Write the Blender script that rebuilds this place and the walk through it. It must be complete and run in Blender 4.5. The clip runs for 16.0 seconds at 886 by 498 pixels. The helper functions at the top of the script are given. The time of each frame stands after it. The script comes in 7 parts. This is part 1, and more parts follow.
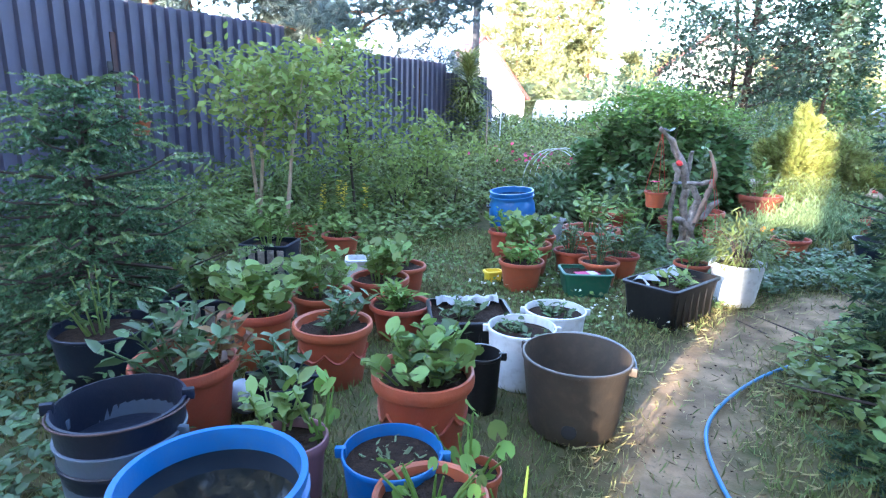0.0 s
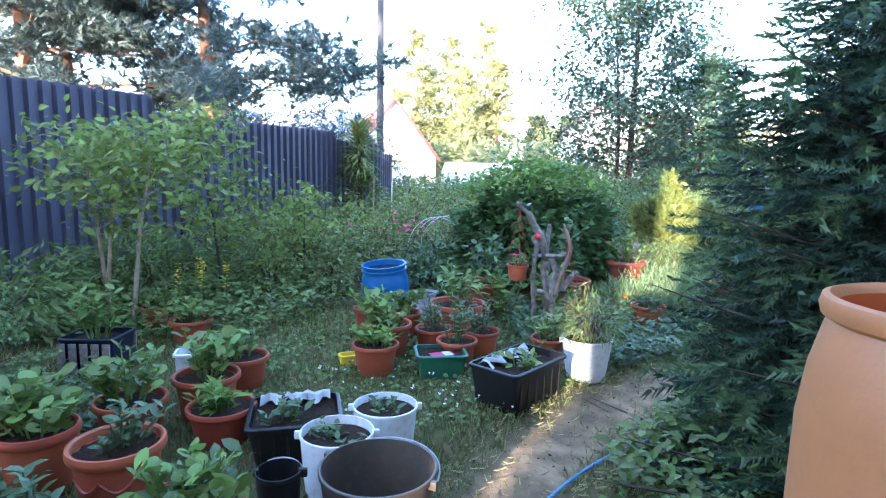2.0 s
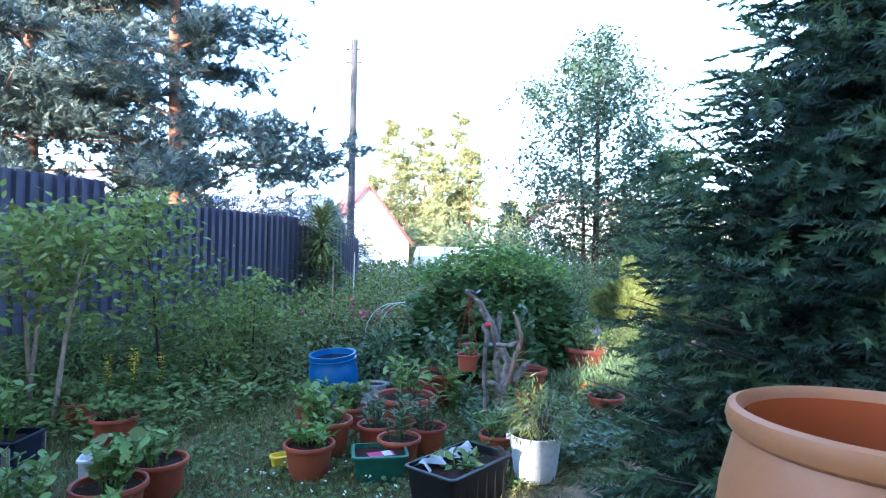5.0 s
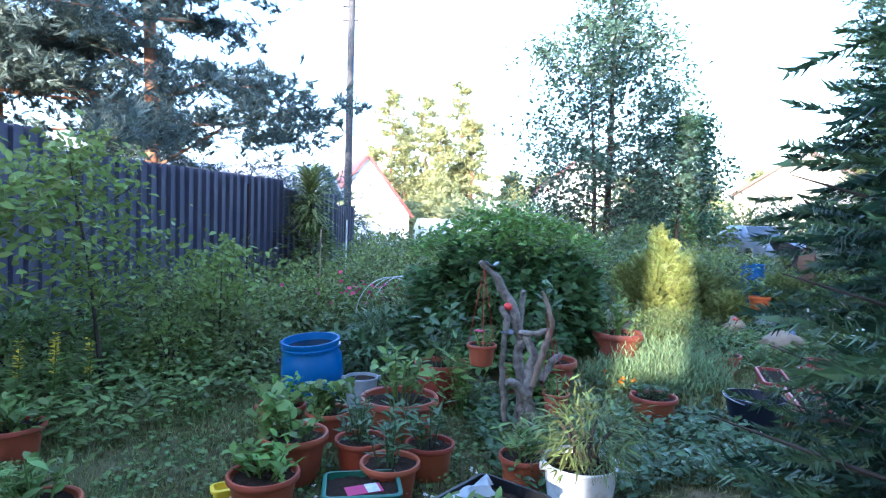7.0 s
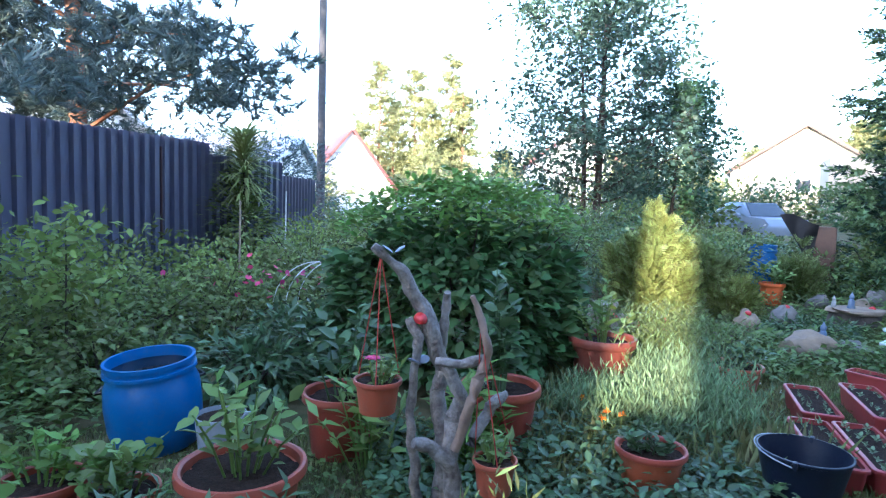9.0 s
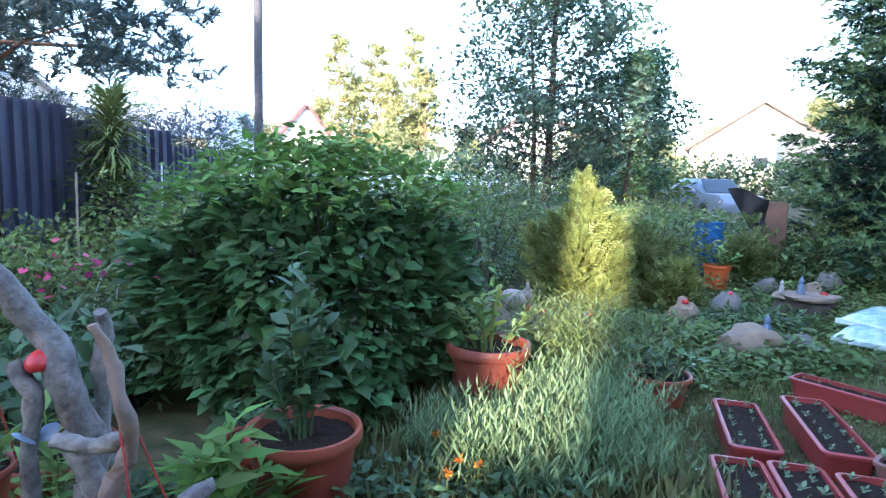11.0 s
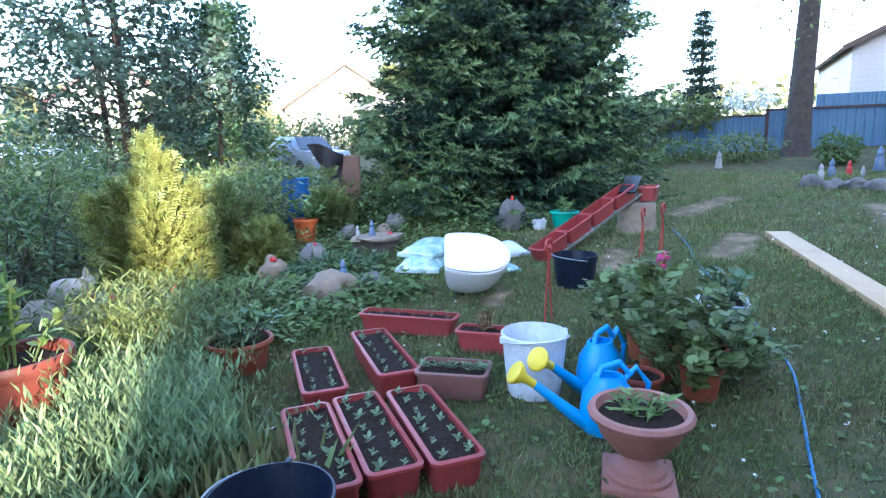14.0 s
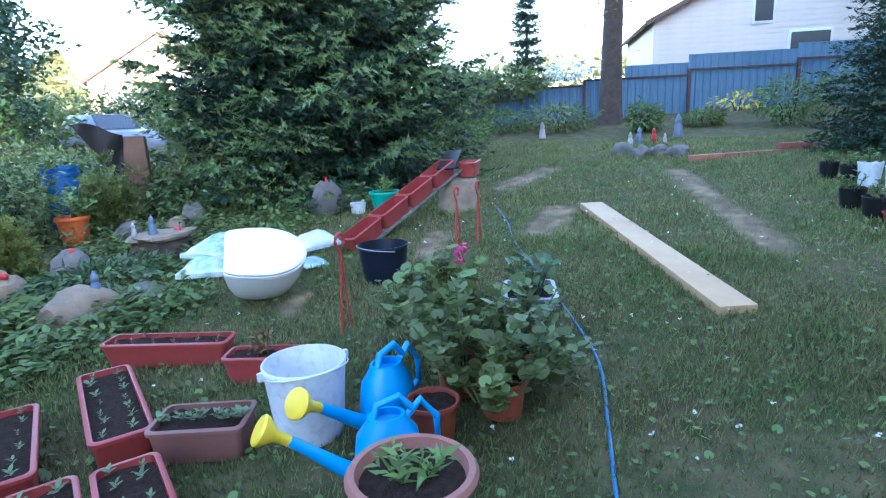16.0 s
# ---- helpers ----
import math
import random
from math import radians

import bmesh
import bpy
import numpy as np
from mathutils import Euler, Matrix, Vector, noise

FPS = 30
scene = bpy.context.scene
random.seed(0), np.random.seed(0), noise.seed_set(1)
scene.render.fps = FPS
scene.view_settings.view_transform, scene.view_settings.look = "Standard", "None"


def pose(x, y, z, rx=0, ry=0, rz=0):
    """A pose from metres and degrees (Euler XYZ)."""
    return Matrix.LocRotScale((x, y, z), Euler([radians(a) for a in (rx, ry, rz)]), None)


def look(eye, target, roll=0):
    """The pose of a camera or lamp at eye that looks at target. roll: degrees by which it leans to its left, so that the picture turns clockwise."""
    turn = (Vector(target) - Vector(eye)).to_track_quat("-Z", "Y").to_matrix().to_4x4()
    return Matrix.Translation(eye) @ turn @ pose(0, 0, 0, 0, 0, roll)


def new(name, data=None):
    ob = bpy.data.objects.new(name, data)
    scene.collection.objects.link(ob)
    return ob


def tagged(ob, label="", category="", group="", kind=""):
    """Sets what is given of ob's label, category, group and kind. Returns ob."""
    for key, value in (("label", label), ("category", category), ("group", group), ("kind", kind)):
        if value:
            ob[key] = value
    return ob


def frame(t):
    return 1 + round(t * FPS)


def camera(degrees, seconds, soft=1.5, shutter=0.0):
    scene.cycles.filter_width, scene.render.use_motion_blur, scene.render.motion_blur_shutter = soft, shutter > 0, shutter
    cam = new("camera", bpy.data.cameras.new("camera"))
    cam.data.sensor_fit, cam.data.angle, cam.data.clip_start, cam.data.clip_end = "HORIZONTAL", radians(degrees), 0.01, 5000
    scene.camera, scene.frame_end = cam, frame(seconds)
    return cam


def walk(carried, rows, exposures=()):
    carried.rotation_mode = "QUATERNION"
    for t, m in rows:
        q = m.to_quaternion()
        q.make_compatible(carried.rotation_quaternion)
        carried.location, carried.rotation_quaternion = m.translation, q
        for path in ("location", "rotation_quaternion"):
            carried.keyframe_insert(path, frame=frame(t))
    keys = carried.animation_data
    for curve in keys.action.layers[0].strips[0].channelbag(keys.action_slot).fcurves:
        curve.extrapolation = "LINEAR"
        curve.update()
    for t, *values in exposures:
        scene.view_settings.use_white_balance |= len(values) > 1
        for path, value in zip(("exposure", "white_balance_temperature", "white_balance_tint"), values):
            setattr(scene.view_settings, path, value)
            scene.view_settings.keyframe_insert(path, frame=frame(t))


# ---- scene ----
cam = camera(75.6, 16.0, 1.25)
PATH = [
    (0, (0.097, -0.581, 1.281), (0.011, 1.361, 0.811), 1.3),
    (0.5, (0.239, -0.579, 1.294), (0.207, 1.365, 0.825), 1.3),
    (1, (0.357, -0.561, 1.323), (0.388, 1.383, 0.854), 1.4),
    (1.5, (0.503, -0.479, 1.387), (0.623, 1.474, 0.977), 1.3),
    (2, (0.598, -0.425, 1.435), (0.783, 1.548, 1.167), 1.1),
    (2.5, (0.696, -0.407, 1.469), (0.923, 1.574, 1.318), 1.0),
    (3, (0.777, -0.423, 1.489), (1.03, 1.559, 1.419), 1.0),
    (3.5, (0.823, -0.435, 1.492), (1.081, 1.548, 1.488), 1.0),
    (3.7, (0.828, -0.435, 1.488), (1.086, 1.549, 1.504), 1.0),
    (5.8, (0.888, -0.003, 1.43), (1.159, 1.978, 1.455), 1.3),
    (6, (0.914, 0.124, 1.415), (1.184, 2.105, 1.428), 1.4),
    (6.5, (0.964, 0.456, 1.397), (1.235, 2.438, 1.365), 1.4),
    (7, (0.955, 0.806, 1.38), (1.221, 2.787, 1.313), 1.6),
    (7.5, (0.984, 1.166, 1.385), (1.257, 3.145, 1.295), 1.7),
    (8, (1.152, 1.526, 1.359), (1.438, 3.502, 1.24), 1.6),
    (8.2, (1.241, 1.649, 1.36), (1.525, 3.625, 1.231), 1.6),
    (10.3, (2.204, 2.889, 1.297), (2.544, 4.853, 1.129), 1.5),
    (10.5, (2.272, 2.954, 1.313), (2.625, 4.914, 1.132), 1.3),
    (11, (2.523, 3.041, 1.303), (2.923, 4.989, 1.089), 1.6),
    (11.5, (2.763, 3.038, 1.316), (3.263, 4.961, 1.084), 1.1),
    (12, (2.873, 3.039, 1.322), (3.614, 4.881, 1.086), 0.4),
    (12.5, (2.892, 3.069, 1.298), (3.941, 4.755, 1.061), -0.1),
    (13, (2.898, 3.076, 1.294), (4.161, 4.604, 1.028), -0.8),
    (13.5, (2.893, 3.058, 1.289), (4.286, 4.46, 0.984), -1.2),
    (14, (2.888, 3.041, 1.289), (4.369, 4.34, 0.944), -1.5),
    (14.5, (2.921, 3.042, 1.285), (4.472, 4.248, 0.908), -1.7),
    (15, (3.088, 3.053, 1.263), (4.704, 4.161, 0.862), -2.1),
    (15.5, (3.349, 3.072, 1.271), (5.025, 4.074, 0.839), -2.4),
    (16, (3.63, 3.061, 1.288), (5.373, 3.933, 0.838), -2.7),
]
walk(cam, [(t, look(eye, target, roll)) for t, eye, target, roll in PATH], [(0, 4.3, 5680, 20), (1.2, 4.18, 5600, 20), (2.5, 3.75, 5280, 18), (3.5, 3.55, 5100, 17), (7.5, 3.5, 5180, 17), (12, 3.6, 5430, 19), (14.5, 3.74, 5450, 19), (16, 3.72, 5400, 17)])

# ---- world, sun, exposure ----
world = bpy.data.worlds.new("world")
scene.world = world
world.use_nodes = True
wn = world.node_tree
sky = wn.nodes.new("ShaderNodeTexSky")
sky.sky_type = 'NISHITA'
sky.sun_disc = False
SUN_EL, SUN_AZ = radians(13), math.atan2(-0.525, -0.85)
sky.sun_elevation = SUN_EL
sky.sun_rotation = SUN_AZ
sky.dust_density = 1.5
wn.links.new(sky.outputs[0], wn.nodes["Background"].inputs[0])
wn.nodes["Background"].inputs[1].default_value = 0.15
sun_data = bpy.data.lights.new("sun", 'SUN')
sun_data.energy, sun_data.angle, sun_data.color = 2.1, radians(0.8), (1.0, 0.82, 0.58)
sun = new("sun", sun_data)
sun.matrix_world = look((-5.25, -8.5, 2.3), (0, 0, 0))

# ---- materials ----
def mat(name, col, rough=0.6, metal=0.0, col2=None, scale=8.0, bump=0.0, bscale=60.0, spec=0.5, island=0.0, trans=0.0, obj=0.0, grime=0.0):
    m = bpy.data.materials.new(name)
    m.use_nodes = True
    nt = m.node_tree
    N, L = nt.nodes, nt.links
    b = N["Principled BSDF"]
    b.inputs["Roughness"].default_value = rough
    b.inputs["Metallic"].default_value = metal
    b.inputs["Specular IOR Level"].default_value = spec
    co = N.new("ShaderNodeTexCoord")
    c2 = col2 or tuple(c * 0.7 for c in col)
    no = N.new("ShaderNodeTexNoise")
    no.inputs["Scale"].default_value = scale
    no.inputs["Detail"].default_value = 8
    no.inputs["Roughness"].default_value = 0.65
    L.new(co.outputs["Object"], no.inputs["Vector"])
    ramp = N.new("ShaderNodeMapRange")
    ramp.inputs[1].default_value, ramp.inputs[2].default_value = 0.32, 0.68
    L.new(no.outputs["Fac"], ramp.inputs[0])
    mix = N.new("ShaderNodeMix")
    mix.data_type = 'RGBA'
    mix.inputs[6].default_value, mix.inputs[7].default_value = (*col, 1), (*c2, 1)
    L.new(ramp.outputs[0], mix.inputs[0])
    out = mix.outputs[2]
    if grime:
        n2 = N.new("ShaderNodeTexNoise")
        n2.inputs["Scale"].default_value, n2.inputs["Detail"].default_value = scale * 6, 10
        L.new(co.outputs["Object"], n2.inputs["Vector"])
        r2 = N.new("ShaderNodeMapRange")
        r2.inputs[1].default_value, r2.inputs[2].default_value, r2.inputs[4].default_value = 0.5, 0.75, grime
        L.new(n2.outputs["Fac"], r2.inputs[0])
        m2 = N.new("ShaderNodeMix")
        m2.data_type = 'RGBA'
        m2.inputs[7].default_value = (0.12, 0.09, 0.06, 1)
        L.new(r2.outputs[0], m2.inputs[0])
        L.new(out, m2.inputs[6])
        out = m2.outputs[2]
    if island or obj:
        hs = N.new("ShaderNodeHueSaturation")
        src = N.new("ShaderNodeNewGeometry").outputs["Random Per Island"] if island else N.new("ShaderNodeObjectInfo").outputs["Random"]
        k = island or obj
        va = N.new("ShaderNodeMapRange")
        va.inputs[3].default_value, va.inputs[4].default_value = 1 - k, 1 + k
        hu = N.new("ShaderNodeMapRange")
        hu.inputs[3].default_value, hu.inputs[4].default_value = 0.5 - k * 0.05, 0.5 + k * 0.05
        L.new(src, va.inputs[0])
        L.new(src, hu.inputs[0])
        L.new(va.outputs[0], hs.inputs["Value"])
        L.new(hu.outputs[0], hs.inputs["Hue"])
        L.new(out, hs.inputs["Color"])
        out = hs.outputs[0]
    L.new(out, b.inputs["Base Color"])
    if bump:
        n3 = N.new("ShaderNodeTexNoise")
        n3.inputs["Scale"].default_value, n3.inputs["Detail"].default_value = bscale, 6
        L.new(co.outputs["Object"], n3.inputs["Vector"])
        bp = N.new("ShaderNodeBump")
        bp.inputs["Strength"].default_value, bp.inputs["Distance"].default_value = bump, 0.01
        L.new(n3.outputs["Fac"], bp.inputs["Height"])
        L.new(bp.outputs[0], b.inputs["Normal"])
    if trans:
        tr = N.new("ShaderNodeBsdfTranslucent")
        L.new(out, tr.inputs[0])
        ms = N.new("ShaderNodeMixShader")
        ms.inputs[0].default_value = trans
        L.new(b.outputs[0], ms.inputs[1])
        L.new(tr.outputs[0], ms.inputs[2])
        L.new(ms.outputs[0], N["Material Output"].inputs["Surface"])
    return m


def leafmat(name, col, col2=None, rough=0.5, trans=0.3, island=0.35, scale=2.0):
    return mat(name, col, rough, 0, col2 or tuple(c * 0.6 for c in col), scale, trans=trans, island=island, spec=0.35)


M_TERRA = mat("terracotta_plastic", (0.32, 0.066, 0.031), 0.48, 0, (0.235, 0.05, 0.026), 5, 0.15, 90, grime=0.22, obj=0.15)
M_TERRADARK = mat("dark_terracotta_plastic", (0.19, 0.045, 0.026), 0.5, 0, (0.14, 0.034, 0.022), 5, 0.15, 90, grime=0.25)
M_TRAY = mat("brick_red_plastic", (0.3, 0.042, 0.038), 0.42, 0, (0.24, 0.036, 0.032), 6, 0.1, 90, grime=0.15)
M_BROWNTRAY = mat("brown_plastic", (0.2, 0.085, 0.065), 0.6, 0, (0.15, 0.065, 0.05), 6, 0.1, 90, grime=0.3)
M_BLACK = mat("black_plastic", (0.006, 0.0065, 0.008), 0.42, 0, (0.01, 0.01, 0.011), 6, 0.12, 70, spec=0.35, grime=0.06)
M_SLATE = mat("slate_blue_plastic", (0.06, 0.085, 0.12), 0.42, 0, (0.045, 0.065, 0.095), 6, 0.1, 70, grime=0.08)
M_NAVY = mat("dark_blue_plastic", (0.007, 0.011, 0.024), 0.42, 0, (0.006, 0.009, 0.018), 6, 0.12, 70, spec=0.3, grime=0.04)
M_BLUE = mat("blue_plastic", (0.01, 0.11, 0.31), 0.36, 0, (0.008, 0.09, 0.26), 6, 0.08, 60, grime=0.15)
M_CAN = mat("watering_can_blue", (0.02, 0.29, 0.62), 0.4, 0, (0.018, 0.24, 0.55), 6, 0.05, 60, grime=0.1)
M_YELLOW = mat("yellow_plastic", (0.75, 0.55, 0.03), 0.4, 0, (0.7, 0.5, 0.03), 8, grime=0.1)
M_GREYPL = mat("muddy_grey_plastic", (0.04, 0.034, 0.028), 0.5, 0, (0.06, 0.046, 0.033), 4, 0.15, 50, grime=0.35)
M_WHITE = mat("white_plastic", (0.62, 0.65, 0.66), 0.45, 0, (0.5, 0.52, 0.53), 5, 0.05, 60, grime=0.3)
M_GREENBOX = mat("green_plastic", (0.01, 0.1, 0.06), 0.42, 0, (0.012, 0.08, 0.05), 5, grime=0.25)
M_TEAL = mat("teal_plastic", (0.01, 0.32, 0.22), 0.45, 0, (0.01, 0.27, 0.19), 5)
M_CLAY = mat("tan_plastic", (0.36, 0.15, 0.055), 0.45, 0, (0.31, 0.125, 0.045), 3, 0.1, 60, grime=0.15)
M_URN = mat("dusty_pink_terracotta", (0.3, 0.115, 0.08), 0.6, 0, (0.24, 0.09, 0.065), 5, 0.15, 80, grime=0.3)
M_PURPLE = mat("mauve_plastic", (0.25, 0.12, 0.14), 0.55, 0, None, 5, 0.1, 80, grime=0.3)
M_ORANGE = mat("orange_plastic", (0.62, 0.13, 0.03), 0.5, 0, None, 5)
M_GREY = mat("grey_plastic", (0.3, 0.33, 0.36), 0.5, 0, None, 5, grime=0.2)
M_SOIL = mat("potting_soil", (0.04, 0.026, 0.018), 0.95, 0, (0.018, 0.012, 0.009), 40, 1.0, 120, spec=0.1)
M_WATER = mat("dark_water", (0.006, 0.007, 0.008), 0.03, 0, (0.004, 0.005, 0.005), 3, 0.04, 9, spec=0.25)
M_PORC = mat("white_porcelain", (0.82, 0.83, 0.84), 0.12, 0, (0.78, 0.8, 0.8), 3)
M_WOOD = mat("weathered_driftwood", (0.25, 0.225, 0.2), 0.75, 0, (0.075, 0.06, 0.052), 22, 1.0, 55, grime=0.5)
M_BARKPALE = mat("peeled_brown_wood", (0.25, 0.17, 0.12), 0.75, 0, (0.15, 0.1, 0.075), 16, 0.6, 40)
M_BARK = mat("dark_bark", (0.075, 0.055, 0.042), 0.9, 0, (0.035, 0.026, 0.02), 9, 1.0, 22)
M_PINEBARK = mat("orange_pine_bark", (0.32, 0.14, 0.07), 0.85, 0, (0.15, 0.075, 0.045), 6, 1.0, 16)
M_PALEBARK = mat("pale_sapling_bark", (0.36, 0.28, 0.2), 0.8, 0, (0.2, 0.15, 0.11), 14, 0.5, 50)
M_PLANK = mat("fresh_sawn_pine", (0.5, 0.33, 0.17), 0.65, 0, (0.42, 0.26, 0.125), 3, 0.2, 40)
M_STUMP = mat("stump_wood", (0.3, 0.22, 0.15), 0.85, 0, (0.16, 0.12, 0.085), 9, 0.7, 30)
M_STONE = mat("field_stone", (0.17, 0.15, 0.13), 0.85, 0, (0.09, 0.085, 0.08), 7, 0.8, 24, obj=0.2)
M_TANSTONE = mat("tan_field_stone", (0.27, 0.2, 0.13), 0.85, 0, (0.17, 0.13, 0.1), 7, 0.8, 24)
M_FENCE = mat("slate_blue_steel_sheet", (0.13, 0.135, 0.195), 0.38, 0.2, (0.105, 0.11, 0.165), 1.2, 0.05, 30, grime=0.15)
M_FENCEBLUE = mat("light_blue_steel_sheet", (0.17, 0.27, 0.36), 0.5, 0.1, (0.14, 0.23, 0.31), 1.0, 0.05, 30, grime=0.12)
M_STEEL = mat("rusty_dark_steel", (0.09, 0.05, 0.045), 0.7, 0.3, (0.05, 0.03, 0.03), 9, 0.3, 60)
M_POLE = mat("tarred_pole_wood", (0.075, 0.075, 0.08), 0.85, 0, (0.045, 0.043, 0.045), 7, 0.6, 30)
M_HOSE = mat("blue_rubber_hose", (0.035, 0.17, 0.33), 0.45, 0, (0.03, 0.14, 0.28), 8)
M_WALLCREAM = mat("cream_render", (0.52, 0.44, 0.33), 0.85, 0, (0.46, 0.39, 0.29), 1.2, 0.2, 20)
M_WALLWHITE = mat("white_render", (0.78, 0.76, 0.72), 0.85, 0, (0.7, 0.68, 0.64), 1.2, 0.2, 20)
M_SIDING = mat("cream_vinyl_siding", (0.56, 0.5, 0.46), 0.6, 0, (0.5, 0.45, 0.41), 1.2)
M_ROOFRED = mat("dark_red_roof_sheet", (0.16, 0.05, 0.04), 0.6, 0, (0.12, 0.04, 0.035), 2, 0.2, 20)
M_ROOFGREY = mat("pale_grey_roof", (0.42, 0.45, 0.5), 0.5, 0, (0.34, 0.37, 0.42), 1.5)
M_TRIM = mat("brown_trim", (0.1, 0.055, 0.035), 0.6)
M_GLASSDK = mat("dark_window_glass", (0.02, 0.025, 0.03), 0.05, 0, (0.03, 0.035, 0.04), 2, spec=0.8)
M_CAR = mat("silver_car_paint", (0.2, 0.24, 0.3), 0.28, 0.4, (0.17, 0.2, 0.26), 2)
M_TYRE = mat("tyre_rubber", (0.02, 0.02, 0.02), 0.8)
M_RED = mat("red_paint", (0.55, 0.03, 0.025), 0.4, 0, (0.4, 0.02, 0.02), 20)
M_REDPL = mat("red_plastic_hanger", (0.42, 0.05, 0.035), 0.5)
M_PINK = leafmat("pink_petals", (0.6, 0.08, 0.22), (0.5, 0.05, 0.15), 0.6)
M_ORFL = leafmat("orange_petals", (0.75, 0.22, 0.02), (0.7, 0.3, 0.03), 0.6)
M_WFL = leafmat("white_petals", (0.75, 0.75, 0.7), (0.7, 0.72, 0.62), 0.6, island=0.1)
M_YFL = leafmat("yellow_petals", (0.72, 0.58, 0.05), (0.65, 0.5, 0.05), 0.6, island=0.15)
M_BAGGREEN = mat("glossy_green_bag_film", (0.1, 0.26, 0.2), 0.22, 0, (0.66, 0.7, 0.68), 5.5, 0.5, 14)
M_BAGWHITE = mat("white_bag_film", (0.7, 0.72, 0.74), 0.25, 0, (0.5, 0.55, 0.6), 4, 0.4, 14)
M_FILM = mat("white_film_liner", (0.66, 0.68, 0.7), 0.35, 0, (0.5, 0.52, 0.54), 6, 0.6, 20)
M_BRICK = mat("red_brick", (0.33, 0.12, 0.075), 0.85, 0, (0.24, 0.09, 0.06), 12, 0.5, 60, obj=0.2)
M_FUR = mat("grey_brown_figurine", (0.46, 0.39, 0.32), 0.75, 0, (0.3, 0.24, 0.19), 14, 0.4, 60)
M_BLUEFIG = mat("blue_grey_figurine", (0.07, 0.12, 0.22), 0.5, 0, (0.18, 0.2, 0.23), 12)
M_WFIG = mat("white_figurine_glaze", (0.42, 0.4, 0.38), 0.4, 0, (0.25, 0.23, 0.22), 12)
M_TARP = mat("black_tarp", (0.015, 0.014, 0.016), 0.6, 0, (0.03, 0.026, 0.026), 5, 0.4, 16)
M_RUST = mat("rust_brown_sheet", (0.14, 0.075, 0.045), 0.8, 0, (0.09, 0.05, 0.033), 5, 0.4, 16)

L_GRASS = leafmat("grass_blade", (0.1, 0.16, 0.042), (0.23, 0.205, 0.09), 0.6, 0.35, 0.55)
L_LAWN = leafmat("lawn_blade", (0.13, 0.185, 0.05), (0.25, 0.23, 0.1), 0.6, 0.35, 0.55)
L_WEED = leafmat("weed_leaf", (0.105, 0.165, 0.045), (0.135, 0.18, 0.05), 0.5, 0.3, 0.45)
L_SHRUB = leafmat("shrub_leaf", (0.17, 0.2, 0.06), (0.11, 0.15, 0.045), 0.5, 0.35, 0.5)
L_VIB = leafmat("hydrangea_leaf", (0.09, 0.165, 0.052), (0.06, 0.125, 0.042), 0.55, 0.3, 0.45)
L_LIME = leafmat("lime_leaf", (0.16, 0.25, 0.05), (0.11, 0.2, 0.04), 0.6, 0.38, 0.4)
L_POT = leafmat("bright_plant_leaf", (0.18, 0.26, 0.065), (0.12, 0.19, 0.055), 0.45, 0.33, 0.4)
L_DARK = leafmat("bluish_plant_leaf", (0.085, 0.14, 0.052), (0.06, 0.105, 0.045), 0.42, 0.2, 0.35)
L_LAV = leafmat("silver_green_leaf", (0.17, 0.22, 0.115), (0.13, 0.18, 0.085), 0.6, 0.25, 0.3)
L_SPRUCE = leafmat("spruce_needles", (0.027, 0.062, 0.032), (0.017, 0.042, 0.025), 0.5, 0.12, 0.35)
L_SPRUCENEW = leafmat("fresh_spruce_needles", (0.15, 0.22, 0.08), (0.1, 0.16, 0.06), 0.5, 0.15, 0.3)
L_SPRUCETIP = leafmat("spruce_tip_needles", (0.085, 0.14, 0.055), (0.055, 0.1, 0.045), 0.5, 0.15, 0.3)
L_YSPRUCE = leafmat("young_spruce_needles", (0.07, 0.14, 0.06), (0.045, 0.1, 0.045), 0.5, 0.15, 0.4)
L_APPLE = leafmat("apple_leaf", (0.23, 0.29, 0.075), (0.16, 0.22, 0.055), 0.5, 0.45, 0.35)
L_PEL = leafmat("pelargonium_leaf", (0.16, 0.2, 0.075), (0.11, 0.15, 0.055), 0.55, 0.35, 0.5)
L_STRAP = leafmat("weeping_strap_leaf", (0.25, 0.29, 0.1), (0.17, 0.22, 0.08), 0.5, 0.3, 0.35)
L_ASPEN = leafmat("aspen_leaf", (0.08, 0.135, 0.085), (0.055, 0.1, 0.07), 0.45, 0.3, 0.4)
L_PINE = leafmat("pine_needles", (0.09, 0.125, 0.11), (0.065, 0.1, 0.095), 0.5, 0.15, 0.4)
L_TREE = leafmat("tree_leaf", (0.06, 0.12, 0.045), (0.04, 0.09, 0.045), 0.45, 0.3, 0.4)
# far foliage: sun glare and pale veil are put into the base colour
L_FAR = leafmat("glare_paled_foliage", (0.27, 0.28, 0.13), (0.2, 0.22, 0.09), 0.6, 0.45, 0.35)
L_THUJA = leafmat("golden_thuja_sprays", (0.25, 0.27, 0.07), (0.14, 0.18, 0.05), 0.55, 0.25, 0.45)
L_RUSSET = leafmat("russet_leaf", (0.2, 0.09, 0.04), (0.12, 0.09, 0.04), 0.5, 0.3, 0.4)

# ---- mesh helpers ----
rng = np.random.default_rng(7)


def gz(x, y):
    """Height of the ground: level by the pots, rising gently to the east."""
    x = np.asarray(x, float)
    k = np.clip(x - 4.6, 0, 16)
    return 0.08 * k * k / (k + 0.8)


def gzf(x, y):
    return float(gz(x, y))


